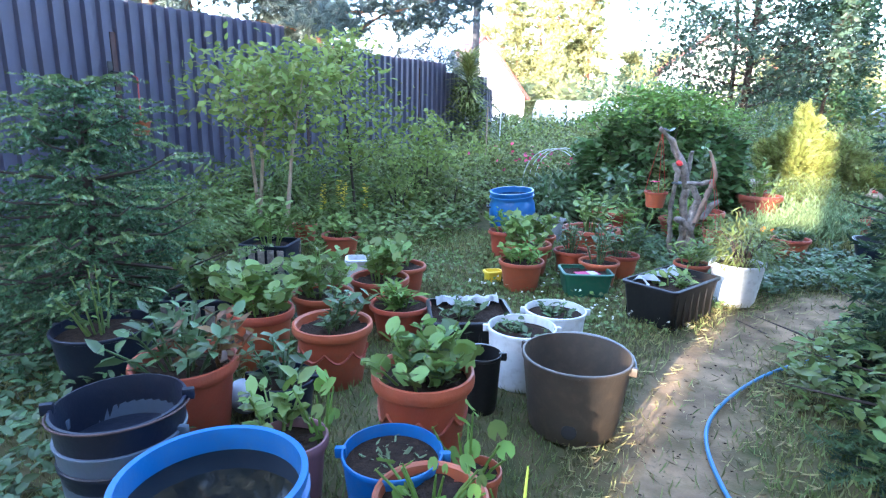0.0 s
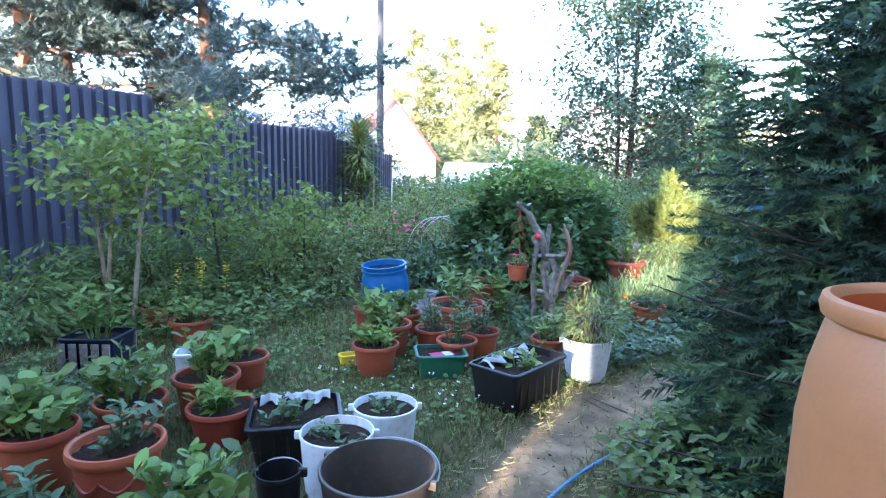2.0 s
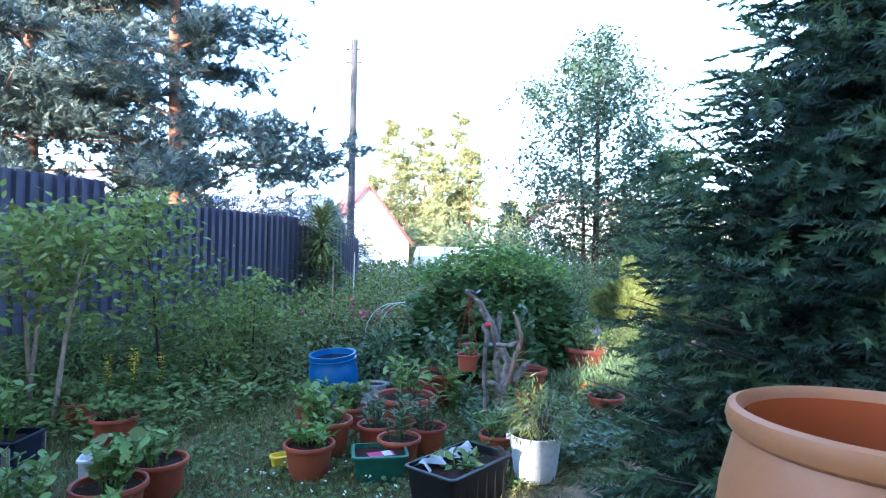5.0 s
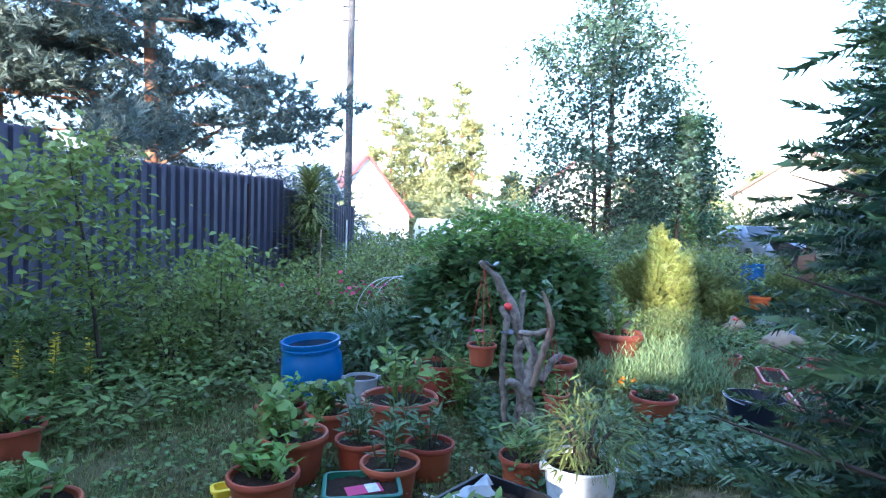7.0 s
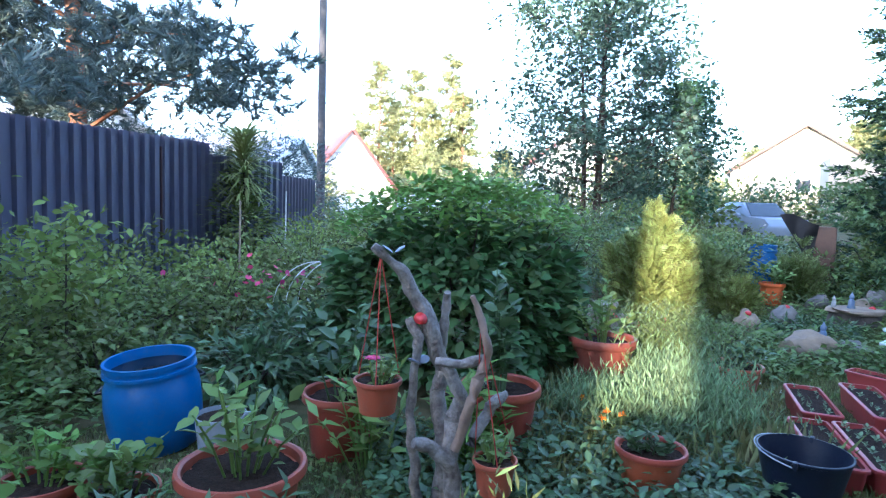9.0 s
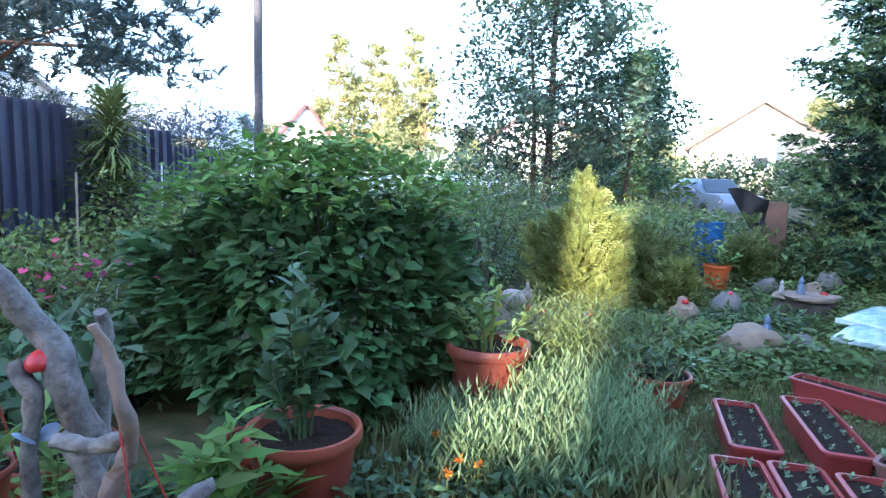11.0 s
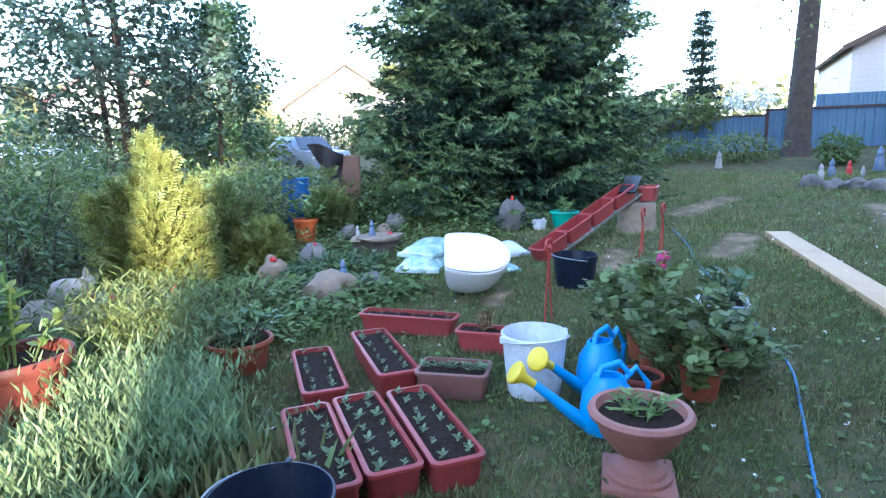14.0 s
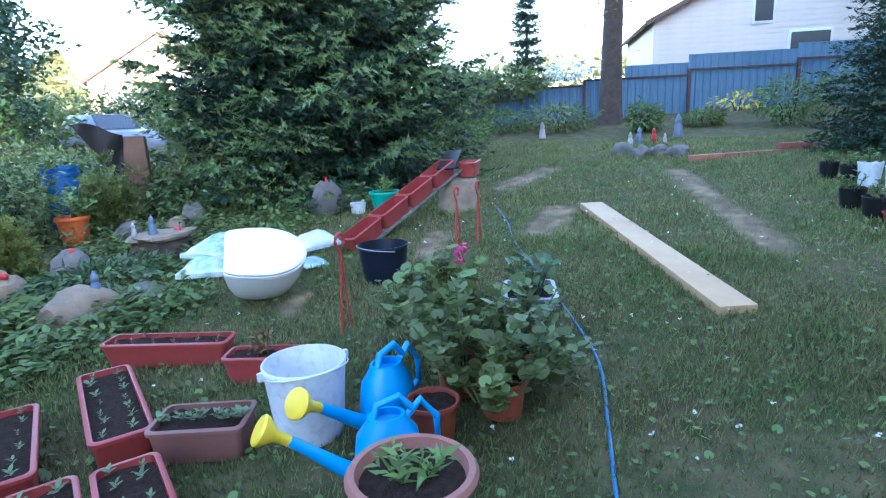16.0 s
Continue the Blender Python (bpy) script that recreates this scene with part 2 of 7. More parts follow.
def raw(name, verts, faces, material, parent=None, smooth=False):
    me = bpy.data.meshes.new(name)
    me.from_pydata(verts.tolist() if isinstance(verts, np.ndarray) else verts, [], faces.tolist() if isinstance(faces, np.ndarray) else faces)
    me.materials.append(material)
    if smooth:
        me.polygons.foreach_set("use_smooth", [True] * len(me.polygons))
    ob = new(name, me)
    if parent:
        ob.parent = parent
    return ob


def part(name, bm, material, parent=None, label="", smooth=True):
    bmesh.ops.recalc_face_normals(bm, faces=bm.faces)
    me = bpy.data.meshes.new(name)
    bm.to_mesh(me)
    bm.free()
    me.materials.append(material)
    if smooth:
        me.polygons.foreach_set("use_smooth", [True] * len(me.polygons))
        me.set_sharp_from_angle(angle=radians(40))
    ob = new(name, me)
    if parent:
        ob.parent = parent
    return tagged(ob, label)


def thing(name, x, y, label, category, group="", rz=0.0, z=None, kind="", rx=0.0, ry=0.0):
    ob = new(name)
    ob.empty_display_size = 0.1
    ob.matrix_basis = pose(x, y, gzf(x, y) if z is None else z, rx, ry, rz)
    return tagged(ob, label, category, group, kind)


def bm_lathe(profile, seg=32, closed=False, wob=0.0):
    """A body turned about z from (radius, height) pairs."""
    bm = bmesh.new()
    rings = []
    for k, (r, z) in enumerate(profile):
        if r <= 1e-5:
            rings.append([bm.verts.new((0, 0, z))])
        else:
            rings.append([bm.verts.new((r * math.cos(a) * (1 + wob * math.sin(3 * a + k)), r * math.sin(a) * (1 + wob * math.cos(2 * a)), z)) for a in (i * math.tau / seg for i in range(seg))])
    for a, b in zip(rings, rings[1:]):
        for i in range(seg):
            j = (i + 1) % seg
            if len(a) == 1 and len(b) == 1:
                continue
            if len(a) == 1:
                bm.faces.new((a[0], b[j], b[i]))
            elif len(b) == 1:
                bm.faces.new((a[i], a[j], b[0]))
            else:
                bm.faces.new((a[i], a[j], b[j], b[i]))
    return bm


def bm_tube(pts, radii, seg=8, bm=None, cap=True):
    """A tapered tube along points."""
    bm = bm or bmesh.new()
    pts = [Vector(p) for p in pts]
    if not hasattr(radii, "__len__"):
        radii = [radii] * len(pts)
    ref = Vector((0.31, 0.17, 0.93)).normalized()
    rings = []
    for i, p in enumerate(pts):
        d = (pts[min(i + 1, len(pts) - 1)] - pts[max(i - 1, 0)]).normalized()
        u = d.cross(ref)
        if u.length < 0.1:
            u = d.cross(Vector((1, 0, 0)))
        u.normalize()
        v = d.cross(u)
        rings.append([bm.verts.new(p + (u * math.cos(a) + v * math.sin(a)) * radii[i]) for a in (k * math.tau / seg for k in range(seg))])
    for a, b in zip(rings, rings[1:]):
        for i in range(seg):
            j = (i + 1) % seg
            bm.faces.new((a[i], a[j], b[j], b[i]))
    if cap:
        bm.faces.new(rings[0])
        bm.faces.new(rings[-1][::-1])
    return bm


def bm_box(sx, sy, sz, bevel=0.0, at=(0, 0, 0), bm=None, taper=1.0):
    """A bevelled box that stands on z = 0, its top scaled by taper."""
    own = bmesh.new()
    r = bmesh.ops.create_cube(own, size=1)
    for v in r["verts"]:
        t = taper if v.co.z > 0 else 1.0
        v.co = Vector((v.co.x * sx * t, v.co.y * sy * t, (v.co.z + 0.5) * sz))
    if bevel:
        bmesh.ops.bevel(own, geom=own.edges[:], offset=bevel, segments=2, affect='EDGES', profile=0.6)
    bmesh.ops.translate(own, verts=own.verts[:], vec=at)
    if bm is None:
        return own
    me = bpy.data.meshes.new("tmp")
    own.to_mesh(me)
    own.free()
    bm.from_mesh(me)
    bpy.data.meshes.remove(me)
    return bm


def bm_blob(sx, sy, sz, seed=0, rough=0.42, sub=3):
    """A lumpy stone that sits on z = 0."""
    bm = bmesh.new()
    bmesh.ops.create_icosphere(bm, subdivisions=sub, radius=1)
    off = Vector((seed * 3.1, seed * 1.7, seed * 2.3))
    for v in bm.verts:
        k = 1 + rough * noise.noise(v.co * 1.1 + off) + rough * 0.4 * noise.noise(v.co * 3 + off)
        v.co = Vector((v.co.x * sx * k, v.co.y * sy * k, max(v.co.z * k, -0.45) * sz))
    z0 = min(v.co.z for v in bm.verts)
    for v in bm.verts:
        v.co.z -= z0 + 0.01
    return bm


def unit(v):
    return v / np.maximum(np.linalg.norm(v, axis=-1, keepdims=True), 1e-9)


def scatter(name, tv, tf, locs, dirs, sizes, material, parent=None, spin=None, ups=None):
    """One mesh of many small pieces: template tv, tf (tip along +y, face along +z) set at locs, pointing along dirs."""
    n, k = len(locs), len(tv)
    d = unit(np.asarray(dirs, float))
    up = np.tile((0.0, 0.0, 1.0), (n, 1)) if ups is None else np.asarray(ups, float)
    up = up + rng.normal(0, 0.25 if spin is None else spin, (n, 3))
    x = unit(np.cross(d, up))
    z = np.cross(x, d)
    s = np.asarray(sizes, float).reshape(-1, 1, 1) if np.ndim(sizes) else float(sizes)
    tv = np.asarray(tv, float)
    v = (x[:, None, :] * tv[None, :, 0:1] + d[:, None, :] * tv[None, :, 1:2] + z[:, None, :] * tv[None, :, 2:3]) * s + np.asarray(locs)[:, None, :]
    v = v.reshape(-1, 3)
    me = bpy.data.meshes.new(name)
    nf = len(tf)
    m = len(tf[0])
    f = (np.asarray(tf)[None] + (np.arange(n) * k)[:, None, None]).reshape(-1, m)
    me.vertices.add(len(v))
    me.vertices.foreach_set("co", v.ravel())
    me.loops.add(f.size)
    me.loops.foreach_set("vertex_index", f.ravel())
    me.polygons.add(len(f))
    me.polygons.foreach_set("loop_start", np.arange(len(f)) * m)
    me.update(calc_edges=True)
    me.materials.append(material)
    ob = new(name, me)
    if parent:
        ob.parent = parent
    return ob


# leaf templates, tip along +y, unit length, triangles only
OVATE = ([(0, 0, 0), (-0.24, 0.32, 0.05), (0, 0.38, -0.03), (0.24, 0.32, 0.05), (-0.2, 0.68, 0.02), (0, 0.72, -0.05), (0.2, 0.68, 0.02), (0, 1, -0.12)],
         [(0, 2, 1), (0, 3, 2), (1, 2, 5), (1, 5, 4), (2, 3, 6), (2, 6, 5), (4, 5, 7), (5, 6, 7)])
ROUND = ([(0, 0.45, -0.06)] + [(0.5 * math.sin(a), 0.5 - 0.5 * math.cos(a), 0.04 * math.cos(3 * a)) for a in (0.35 + i * (math.tau - 0.7) / 8 for i in range(9))],
         [(0, i, i + 1) for i in range(1, 9)])
BROAD = ([(0, 0, 0), (-0.3, 0.22, 0.04), (0, 0.28, -0.03), (0.3, 0.22, 0.04), (-0.33, 0.55, 0.02), (0, 0.6, -0.05), (0.33, 0.55, 0.02), (0, 1, -0.16)],
         [(0, 2, 1), (0, 3, 2), (1, 2, 5), (1, 5, 4), (2, 3, 6), (2, 6, 5), (4, 5, 7), (5, 6, 7)])
LANCE = ([(0, 0, 0), (-0.075, 0.4, 0.02), (0.075, 0.4, 0.02), (0, 1, -0.12)], [(0, 2, 1), (1, 2, 3)])
WIDELANCE = ([(0, 0, 0), (-0.15, 0.4, 0.04), (0, 0.42, -0.02), (0.15, 0.4, 0.04), (0, 1, -0.15)], [(0, 2, 1), (0, 3, 2), (1, 2, 4), (2, 3, 4)])
SIMPLE = ([(0, 0, 0), (-0.26, 0.5, 0.03), (0.26, 0.5, 0.03), (0, 1, -0.08)], [(0, 2, 1), (1, 2, 3)])
STRAP = ([(-0.025, 0, 0), (0.025, 0, 0), (-0.035, 0.45, 0.06), (0.035, 0.45, 0.06), (-0.02, 0.8, -0.08), (0.02, 0.8, -0.08), (0, 1, -0.26)], [(0, 1, 3), (0, 3, 2), (2, 3, 5), (2, 5, 4), (4, 5, 6)])
BLADE = ([(-0.05, 0, 0), (0.05, 0, 0), (0.03, 0.6, 0.08), (0, 1, 0.3)], [(0, 1, 2), (0, 2, 3)])


def needle_twig(n=22, spread=0.26, thick=0.036, length=1.0, seed=1):
    """A twig with needles all round: thin triangles along +y."""
    r = np.random.default_rng(seed)
    v, f = [], []
    for i in range(n):
        y = length * i / n
        a = r.uniform(0, math.tau)
        el = 0.55
        tip = (math.cos(a) * spread, y + spread * el * 1.5, math.sin(a) * spread * 0.8)
        b = len(v)
        px, pz = -math.sin(a) * thick, math.cos(a) * thick
        v += [(px, y, pz), (-px, y, -pz), tip]
        f.append((b, b + 1, b + 2))
    b = len(v)
    v += [(-0.026, 0, 0), (0.026, 0, 0), (0, length, 0)]
    f.append((b, b + 1, b + 2))
    return v, f


TWIG = needle_twig(40, 0.135, 0.026, 0.95, 1)
FINGER = needle_twig(20, 0.085, 0.055, 1.0, 5)
TWIG_COARSE = needle_twig(12, 0.22, 0.056, 1.0, 2)
TUFT = needle_twig(13, 0.55, 0.048, 0.5, 3)
TUFT_FAR = needle_twig(6, 0.6, 0.11, 0.5, 4)


def flatspray():
    v, f = [], []
    for s in (-1, 1):
        for i in range(5):
            y = 0.12 + i * 0.17
            ln = 0.42 * (1 - i * 0.13)
            b = len(v)
            v += [(0, y - 0.03, 0), (0, y + 0.06, 0), (s * ln * 0.75, y + ln * 0.55, 0.03 * s), (s * ln * 0.6, y + ln * 0.7, 0)]
            f += [(b, b + 2, b + 1), (b + 1, b + 2, b + 3)]
    b = len(v)
    v += [(-0.04, 0, 0), (0.04, 0, 0), (0, 1.05, 0)]
    f.append((b, b + 1, b + 2))
    return v, f


SPRAY = flatspray()


def ball_points(n, rx, ry, rz, shell=0.55, lump=0.35, seed=0, floor=0.0):
    """Points in an uneven crown and their outward directions; the crown stands on z = 0."""
    r = np.random.default_rng(seed + 11)
    d = unit(r.normal(size=(n, 3)))
    ph = r.uniform(0, 6.28, 6)
    w = 1 + lump * (np.sin(3 * d[:, 0] + ph[0]) * np.sin(4 * d[:, 1] + ph[1]) + 0.6 * np.sin(7 * d[:, 2] + ph[2]) * np.sin(6 * d[:, 0] + ph[3]) + 0.5 * np.sin(11 * d[:, 1] + ph[4]))
    rad = (shell + (1 - shell) * r.random(n) ** 0.6) * w
    p = d * rad[:, None] * (rx, ry, rz)
    p[:, 2] += rz
    keep = p[:, 2] > floor
    return p[keep], d[keep]


def bush(name, x, y, rx, ry, h, n, size, leaf, tmpl, label, category="bush", seed=0, stems=7, shell=0.5, lump=0.3, bark=None, droop=0.15, group="", z=None):
    """A shrub: several stems and one crown of leaves."""
    b = thing(name, x, y, label, category, group, z=z)
    p, d = ball_points(n, rx, ry, h / 2, shell, lump, seed, 0.02)
    dirs = d * (1, 1, 0.55) + rng.normal(0, 0.45, d.shape) - (0, 0, droop)
    scatter("foliage", *tmpl, p, dirs, size * rng.uniform(0.55, 1.25, len(p)), leaf, b, spin=0.5)
    for k in range(stems):
        a = k * math.tau / stems + seed
        e = (rx * 0.62 * math.cos(a), ry * 0.62 * math.sin(a), h * random.uniform(0.6, 0.85))
        s = (0.12 * rx * math.cos(a), 0.12 * ry * math.sin(a), -0.03)
        m = (e[0] * 0.4, e[1] * 0.4, e[2] * 0.55)
        part("stem", bm_tube([s, m, e], [0.012 + 0.006 * h, 0.009, 0.003], 6), bark or M_BARK, b)
    return b


def leafy(name, x, y, z, rx, h, n, size, leaf, tmpl, label, category="plant", seed=0, stems=5, lean=0.3, up=0.5, parent_cat="", clump=0.0, group=""):
    """A potted plant: stems that fan out, leaves along them."""
    b = thing(name, x, y, label, category, group, z=z)
    r = np.random.default_rng(seed + 5)
    P, D = [], []
    per = max(1, n // stems)
    for k in range(stems):
        a = r.uniform(0, math.tau)
        q = r.uniform(0.15, 1.0)
        tip = np.array((rx * q * math.cos(a), rx * q * math.sin(a), h * r.uniform(0.6, 1.05) * (1.15 - 0.4 * q)))
        root = np.array((tip[0] * 0.3, tip[1] * 0.3, -0.03))
        mid = root * 0.5 + tip * 0.5 + (0, 0, h * 0.08)
        part("stem", bm_tube([root, mid, tip], [0.006, 0.005, 0.003], 5), leaf, b)
        t = np.linspace(0.3, 1.0, per)[:, None]
        pts = (1 - t) ** 2 * root + 2 * t * (1 - t) * mid + t * t * tip
        P.append(pts + r.normal(0, 0.008, pts.shape))
        ang = np.arange(per) * 2.4 + a
        D.append(np.stack([np.cos(ang), np.sin(ang), np.full(per, up) + r.normal(0, 0.3, per)], 1))
    P, D = np.concatenate(P), np.concatenate(D)
    scatter("foliage", *tmpl, P, D, size * 0.8 * r.uniform(0.5, 1.25, len(P)), leaf, b, spin=0.35)
    return b


def seg_dist(px, py, line):
    best = np.full(np.shape(px), 1e9)
    for (ax, ay), (bx, by) in zip(line, line[1:]):
        dx, dy = bx - ax, by - ay
        t = np.clip(((px - ax) * dx + (py - ay) * dy) / (dx * dx + dy * dy), 0, 1)
        best = np.minimum(best, np.hypot(px - ax - t * dx, py - ay - t * dy))
    return best


def conifer(name, x, y, h, r0, label, twig, tsize, leaf, whorls, per, step, seed=0, zlow=0.05, power=0.85, category="tree", droop=0.25, new_leaf=None, side=True, z=None, clear=None, fresh=0.8):
    """A spruce: trunk, drooping limbs in whorls, twigs with needles along the limbs."""
    b = thing(name, x, y, label, category, z=z)
    r = np.random.default_rng(seed + 3)
    part("trunk", bm_tube([(0, 0, -0.05), (0.02, 0, h * 0.5), (0, 0, h)], [0.02 * h + 0.02, 0.012 * h + 0.01, 0.005], 10), M_BARK, b)
    P, D, T, limbs = [], [], [], bmesh.new()
    for w in range(whorls):
        f = (w + r.uniform(0, 0.6)) / whorls
        z0 = zlow * h + f * (h * 0.98 - zlow * h)
        ln = r0 * (1 - f) ** power * r.uniform(0.82, 1.12) + 0.06
        a0 = r.uniform(0, 6.28)
        for k in range(per):
            a = a0 + k * math.tau / per + r.normal(0, 0.2)
            l = ln * r.uniform(0.75, 1.1)
            n = max(3, int(l / step))
            t = np.linspace(0.12, 1, n)
            rad = l * t
            rise = 0.45 * f * rad - droop * rad * (1 - f) - 0.12 * l * np.sin(t * 3.0) * (1 - f) + 0.1 * l * t ** 3
            c, s = math.cos(a), math.sin(a)
            pts = np.stack([rad * c, rad * s, z0 + rise], 1)
            if k % 2 == 0 or l > 0.5:
                bm_tube([(0, 0, z0), pts[n // 2], pts[-1]], [0.008 * l + 0.006, 0.006 * l + 0.003, 0.002], 4, limbs, False)
            out = np.array((c, s, 0.05))
            sd = np.array((-s, c, 0))
            P.append(pts)
            T.append(t)
            D.append(np.tile(out, (n, 1)) + r.normal(0, 0.15, (n, 3)))
            if side:
                for sg in (-1, 1):
                    m = np.clip(1.1 - t, 0.15, 1) * l * 0.42
                    for q in (0.0, 0.45, 0.8):
                        keep = m * q < m if q == 0 else m > 0.1
                        if keep.any():
                            T.append((t * 0.75 + q * 0.3)[keep])
                            P.append((pts + (out * 0.55 + sd * sg)[None] * (m * q)[:, None] + r.normal(0, 0.02, pts.shape) - (0, 0, 0.03))[keep])
                            D.append((np.tile(out * 0.75 + sd * sg * 0.8 - (0, 0, 0.22), (n, 1)) + r.normal(0, 0.22, (n, 3)))[keep])
    tagged(part("limb", limbs, M_BARK, b), kind="stuff")
    P, D, T = np.concatenate(P), np.concatenate(D), np.concatenate(T)
    P[:, 2] = np.maximum(P[:, 2], 0.04)
    if clear:
        far = seg_dist(P[:, 0] + x, P[:, 1] + y, clear) > 0.42
        P, D, T = P[far], D[far], T[far]
    sz = tsize * r.uniform(0.7, 1.25, len(P))
    if new_leaf:
        pick = T + r.normal(0, 0.12, len(P)) > fresh
        scatter("fresh_needles", *twig, P[pick], D[pick], sz[pick], new_leaf, b, spin=0.5)
        P, D, sz = P[~pick], D[~pick], sz[~pick]
    scatter("needles", *twig, P, D, sz, leaf, b, spin=0.5)
    return b


def broadleaf(name, x, y, h, crown, label, leaf, n, size, seed=0, trunk=0.08, bark=None, low=0.25, tmpl=SIMPLE, limbs=14, category="tree", narrow=1.0, trunks=1, clump=0.13):
    """A tree: tapered trunk, forking limbs, leaves clustered round the limb ends."""
    b = thing(name, x, y, label, category)
    r = np.random.default_rng(seed + 9)
    bark = bark or M_BARK
    tips = []
    for q in range(trunks):
        o = np.array((r.normal(0, 0.12), r.normal(0, 0.12), 0)) * (trunks > 1)
        lean = np.array((r.normal(0, 0.05), r.normal(0, 0.05), 0)) * h * (1 + (trunks > 1) * 2)
        part("trunk", bm_tube([o + (0, 0, -0.05), o + lean * 0.4 + (0, 0, h * 0.5), o + lean + (0, 0, h * 0.97)], [trunk, trunk * 0.6, trunk * 0.1], 10), bark, b)
        for k in range(limbs):
            f = low + (1 - low) * (k + r.random()) / limbs
            base = o + lean * f * 0.9 + (0, 0, h * f * 0.95)
            a = k * 2.4 + r.normal(0, 0.3)
            ln = crown * (math.sin(math.pi * min(1, (f - low) / (1 - low) * 0.8 + 0.2)) ** 0.7) * r.uniform(0.7, 1.1)
            e = base + np.array((math.cos(a) * ln, math.sin(a) * ln, ln * r.uniform(0.35, 0.8) * narrow))
            mid = (base + e) / 2 + (0, 0, -0.06 * ln)
            part("limb", bm_tube([base, mid, e], [trunk * 0.35 * (1.1 - f), trunk * 0.22 * (1.1 - f), 0.004], 5), bark, b)
            for s in np.linspace(0.3, 1, 6):
                c = base * (1 - s) + e * s
                for _ in range(3):
                    tips.append(c + r.normal(0, ln * 0.16 + 0.04, 3))
        tips.append(o + lean + (0, 0, h))
    tips = np.array(tips)
    idx = r.integers(0, len(tips), n)
    P = tips[idx] + r.normal(0, clump * crown + 0.02, (n, 3))
    P[:, 2] = np.maximum(P[:, 2], 0.05)
    D = r.normal(0, 1, (n, 3)) * (1, 1, 0.5) - (0, 0, 0.2)
    scatter("foliage", *tmpl, P, D, size * r.uniform(0.6, 1.2, n), leaf, b, spin=0.8)
    return b


def cone_tree(name, x, y, h, crown, label, leaf, size, seed, per=18):
    """A pointed open tree: twin trunks, steep limbs, side twigs that each end in a bunch of leaves."""
    b = thing(name, x, y, label, "tree")
    r = np.random.default_rng(seed)
    part("trunk", bm_tube([(0, 0, -0.05), (0.05, 0, h * 0.5), (0.0, 0, h)], [0.13, 0.08, 0.012], 10), M_BARK, b)
    part("trunk", bm_tube([(-0.35, 0.1, -0.05), (-0.4, 0.1, h * 0.3), (-0.75, 0.1, h * 0.75)], [0.09, 0.06, 0.012], 8), M_BARK, b)
    tips, twigs = [], bmesh.new()
    for k in range(46):
        f = 0.14 + 0.84 * (k + r.random() * 0.7) / 46
        a = k * 2.4 + r.normal(0, 0.25)
        ln = crown * min(1.0, 0.7 + 1.5 * (f - 0.14)) * ((1 - f) / 0.72) ** 0.75 * r.uniform(0.75, 1.2) if f > 0.28 else crown * r.uniform(0.5, 0.95)
        ln = max(min(ln, crown * 1.1), 0.2)
        base = np.array((0.05 * math.sin(k), 0, h * f * 0.93))
        e = base + np.array((math.cos(a) * ln, math.sin(a) * ln, ln * r.uniform(0.25, 0.6) * (0.5 + f)))
        mid = (base + e) / 2 - (0, 0, 0.05 * ln)
        part("limb", bm_tube([base, mid, e], [0.04 * (1.15 - f), 0.026 * (1.15 - f), 0.006], 5), M_BARK, b)
        for q in range(int(4 + 9 * ln)):
            t = r.random() ** 0.7 * 0.85 + 0.2
            c = (1 - t) ** 2 * base + 2 * t * (1 - t) * mid + t * t * e
            o = c + r.normal(0, 1, 3) * (0.42, 0.42, 0.3) * (0.35 + 0.22 * ln)
            bm_tube([c, o], [0.009, 0.004], 3, twigs, False)
            tips.append(o)
    tagged(part("twig", twigs, M_BARK, b), kind="stuff")
    tips = np.array(tips)
    P = np.repeat(tips, per, 0) + r.normal(0, 1, (len(tips) * per, 3)) * (0.22, 0.22, 0.17)
    P[:, 2] = np.maximum(P[:, 2], 0.6)
    scatter("foliage", *SIMPLE, P, r.normal(0, 1, P.shape) * (1, 1, 0.6) - (0, 0, 0.2), size * r.uniform(0.6, 1.25, len(P)), leaf, b, spin=0.8)
    return b


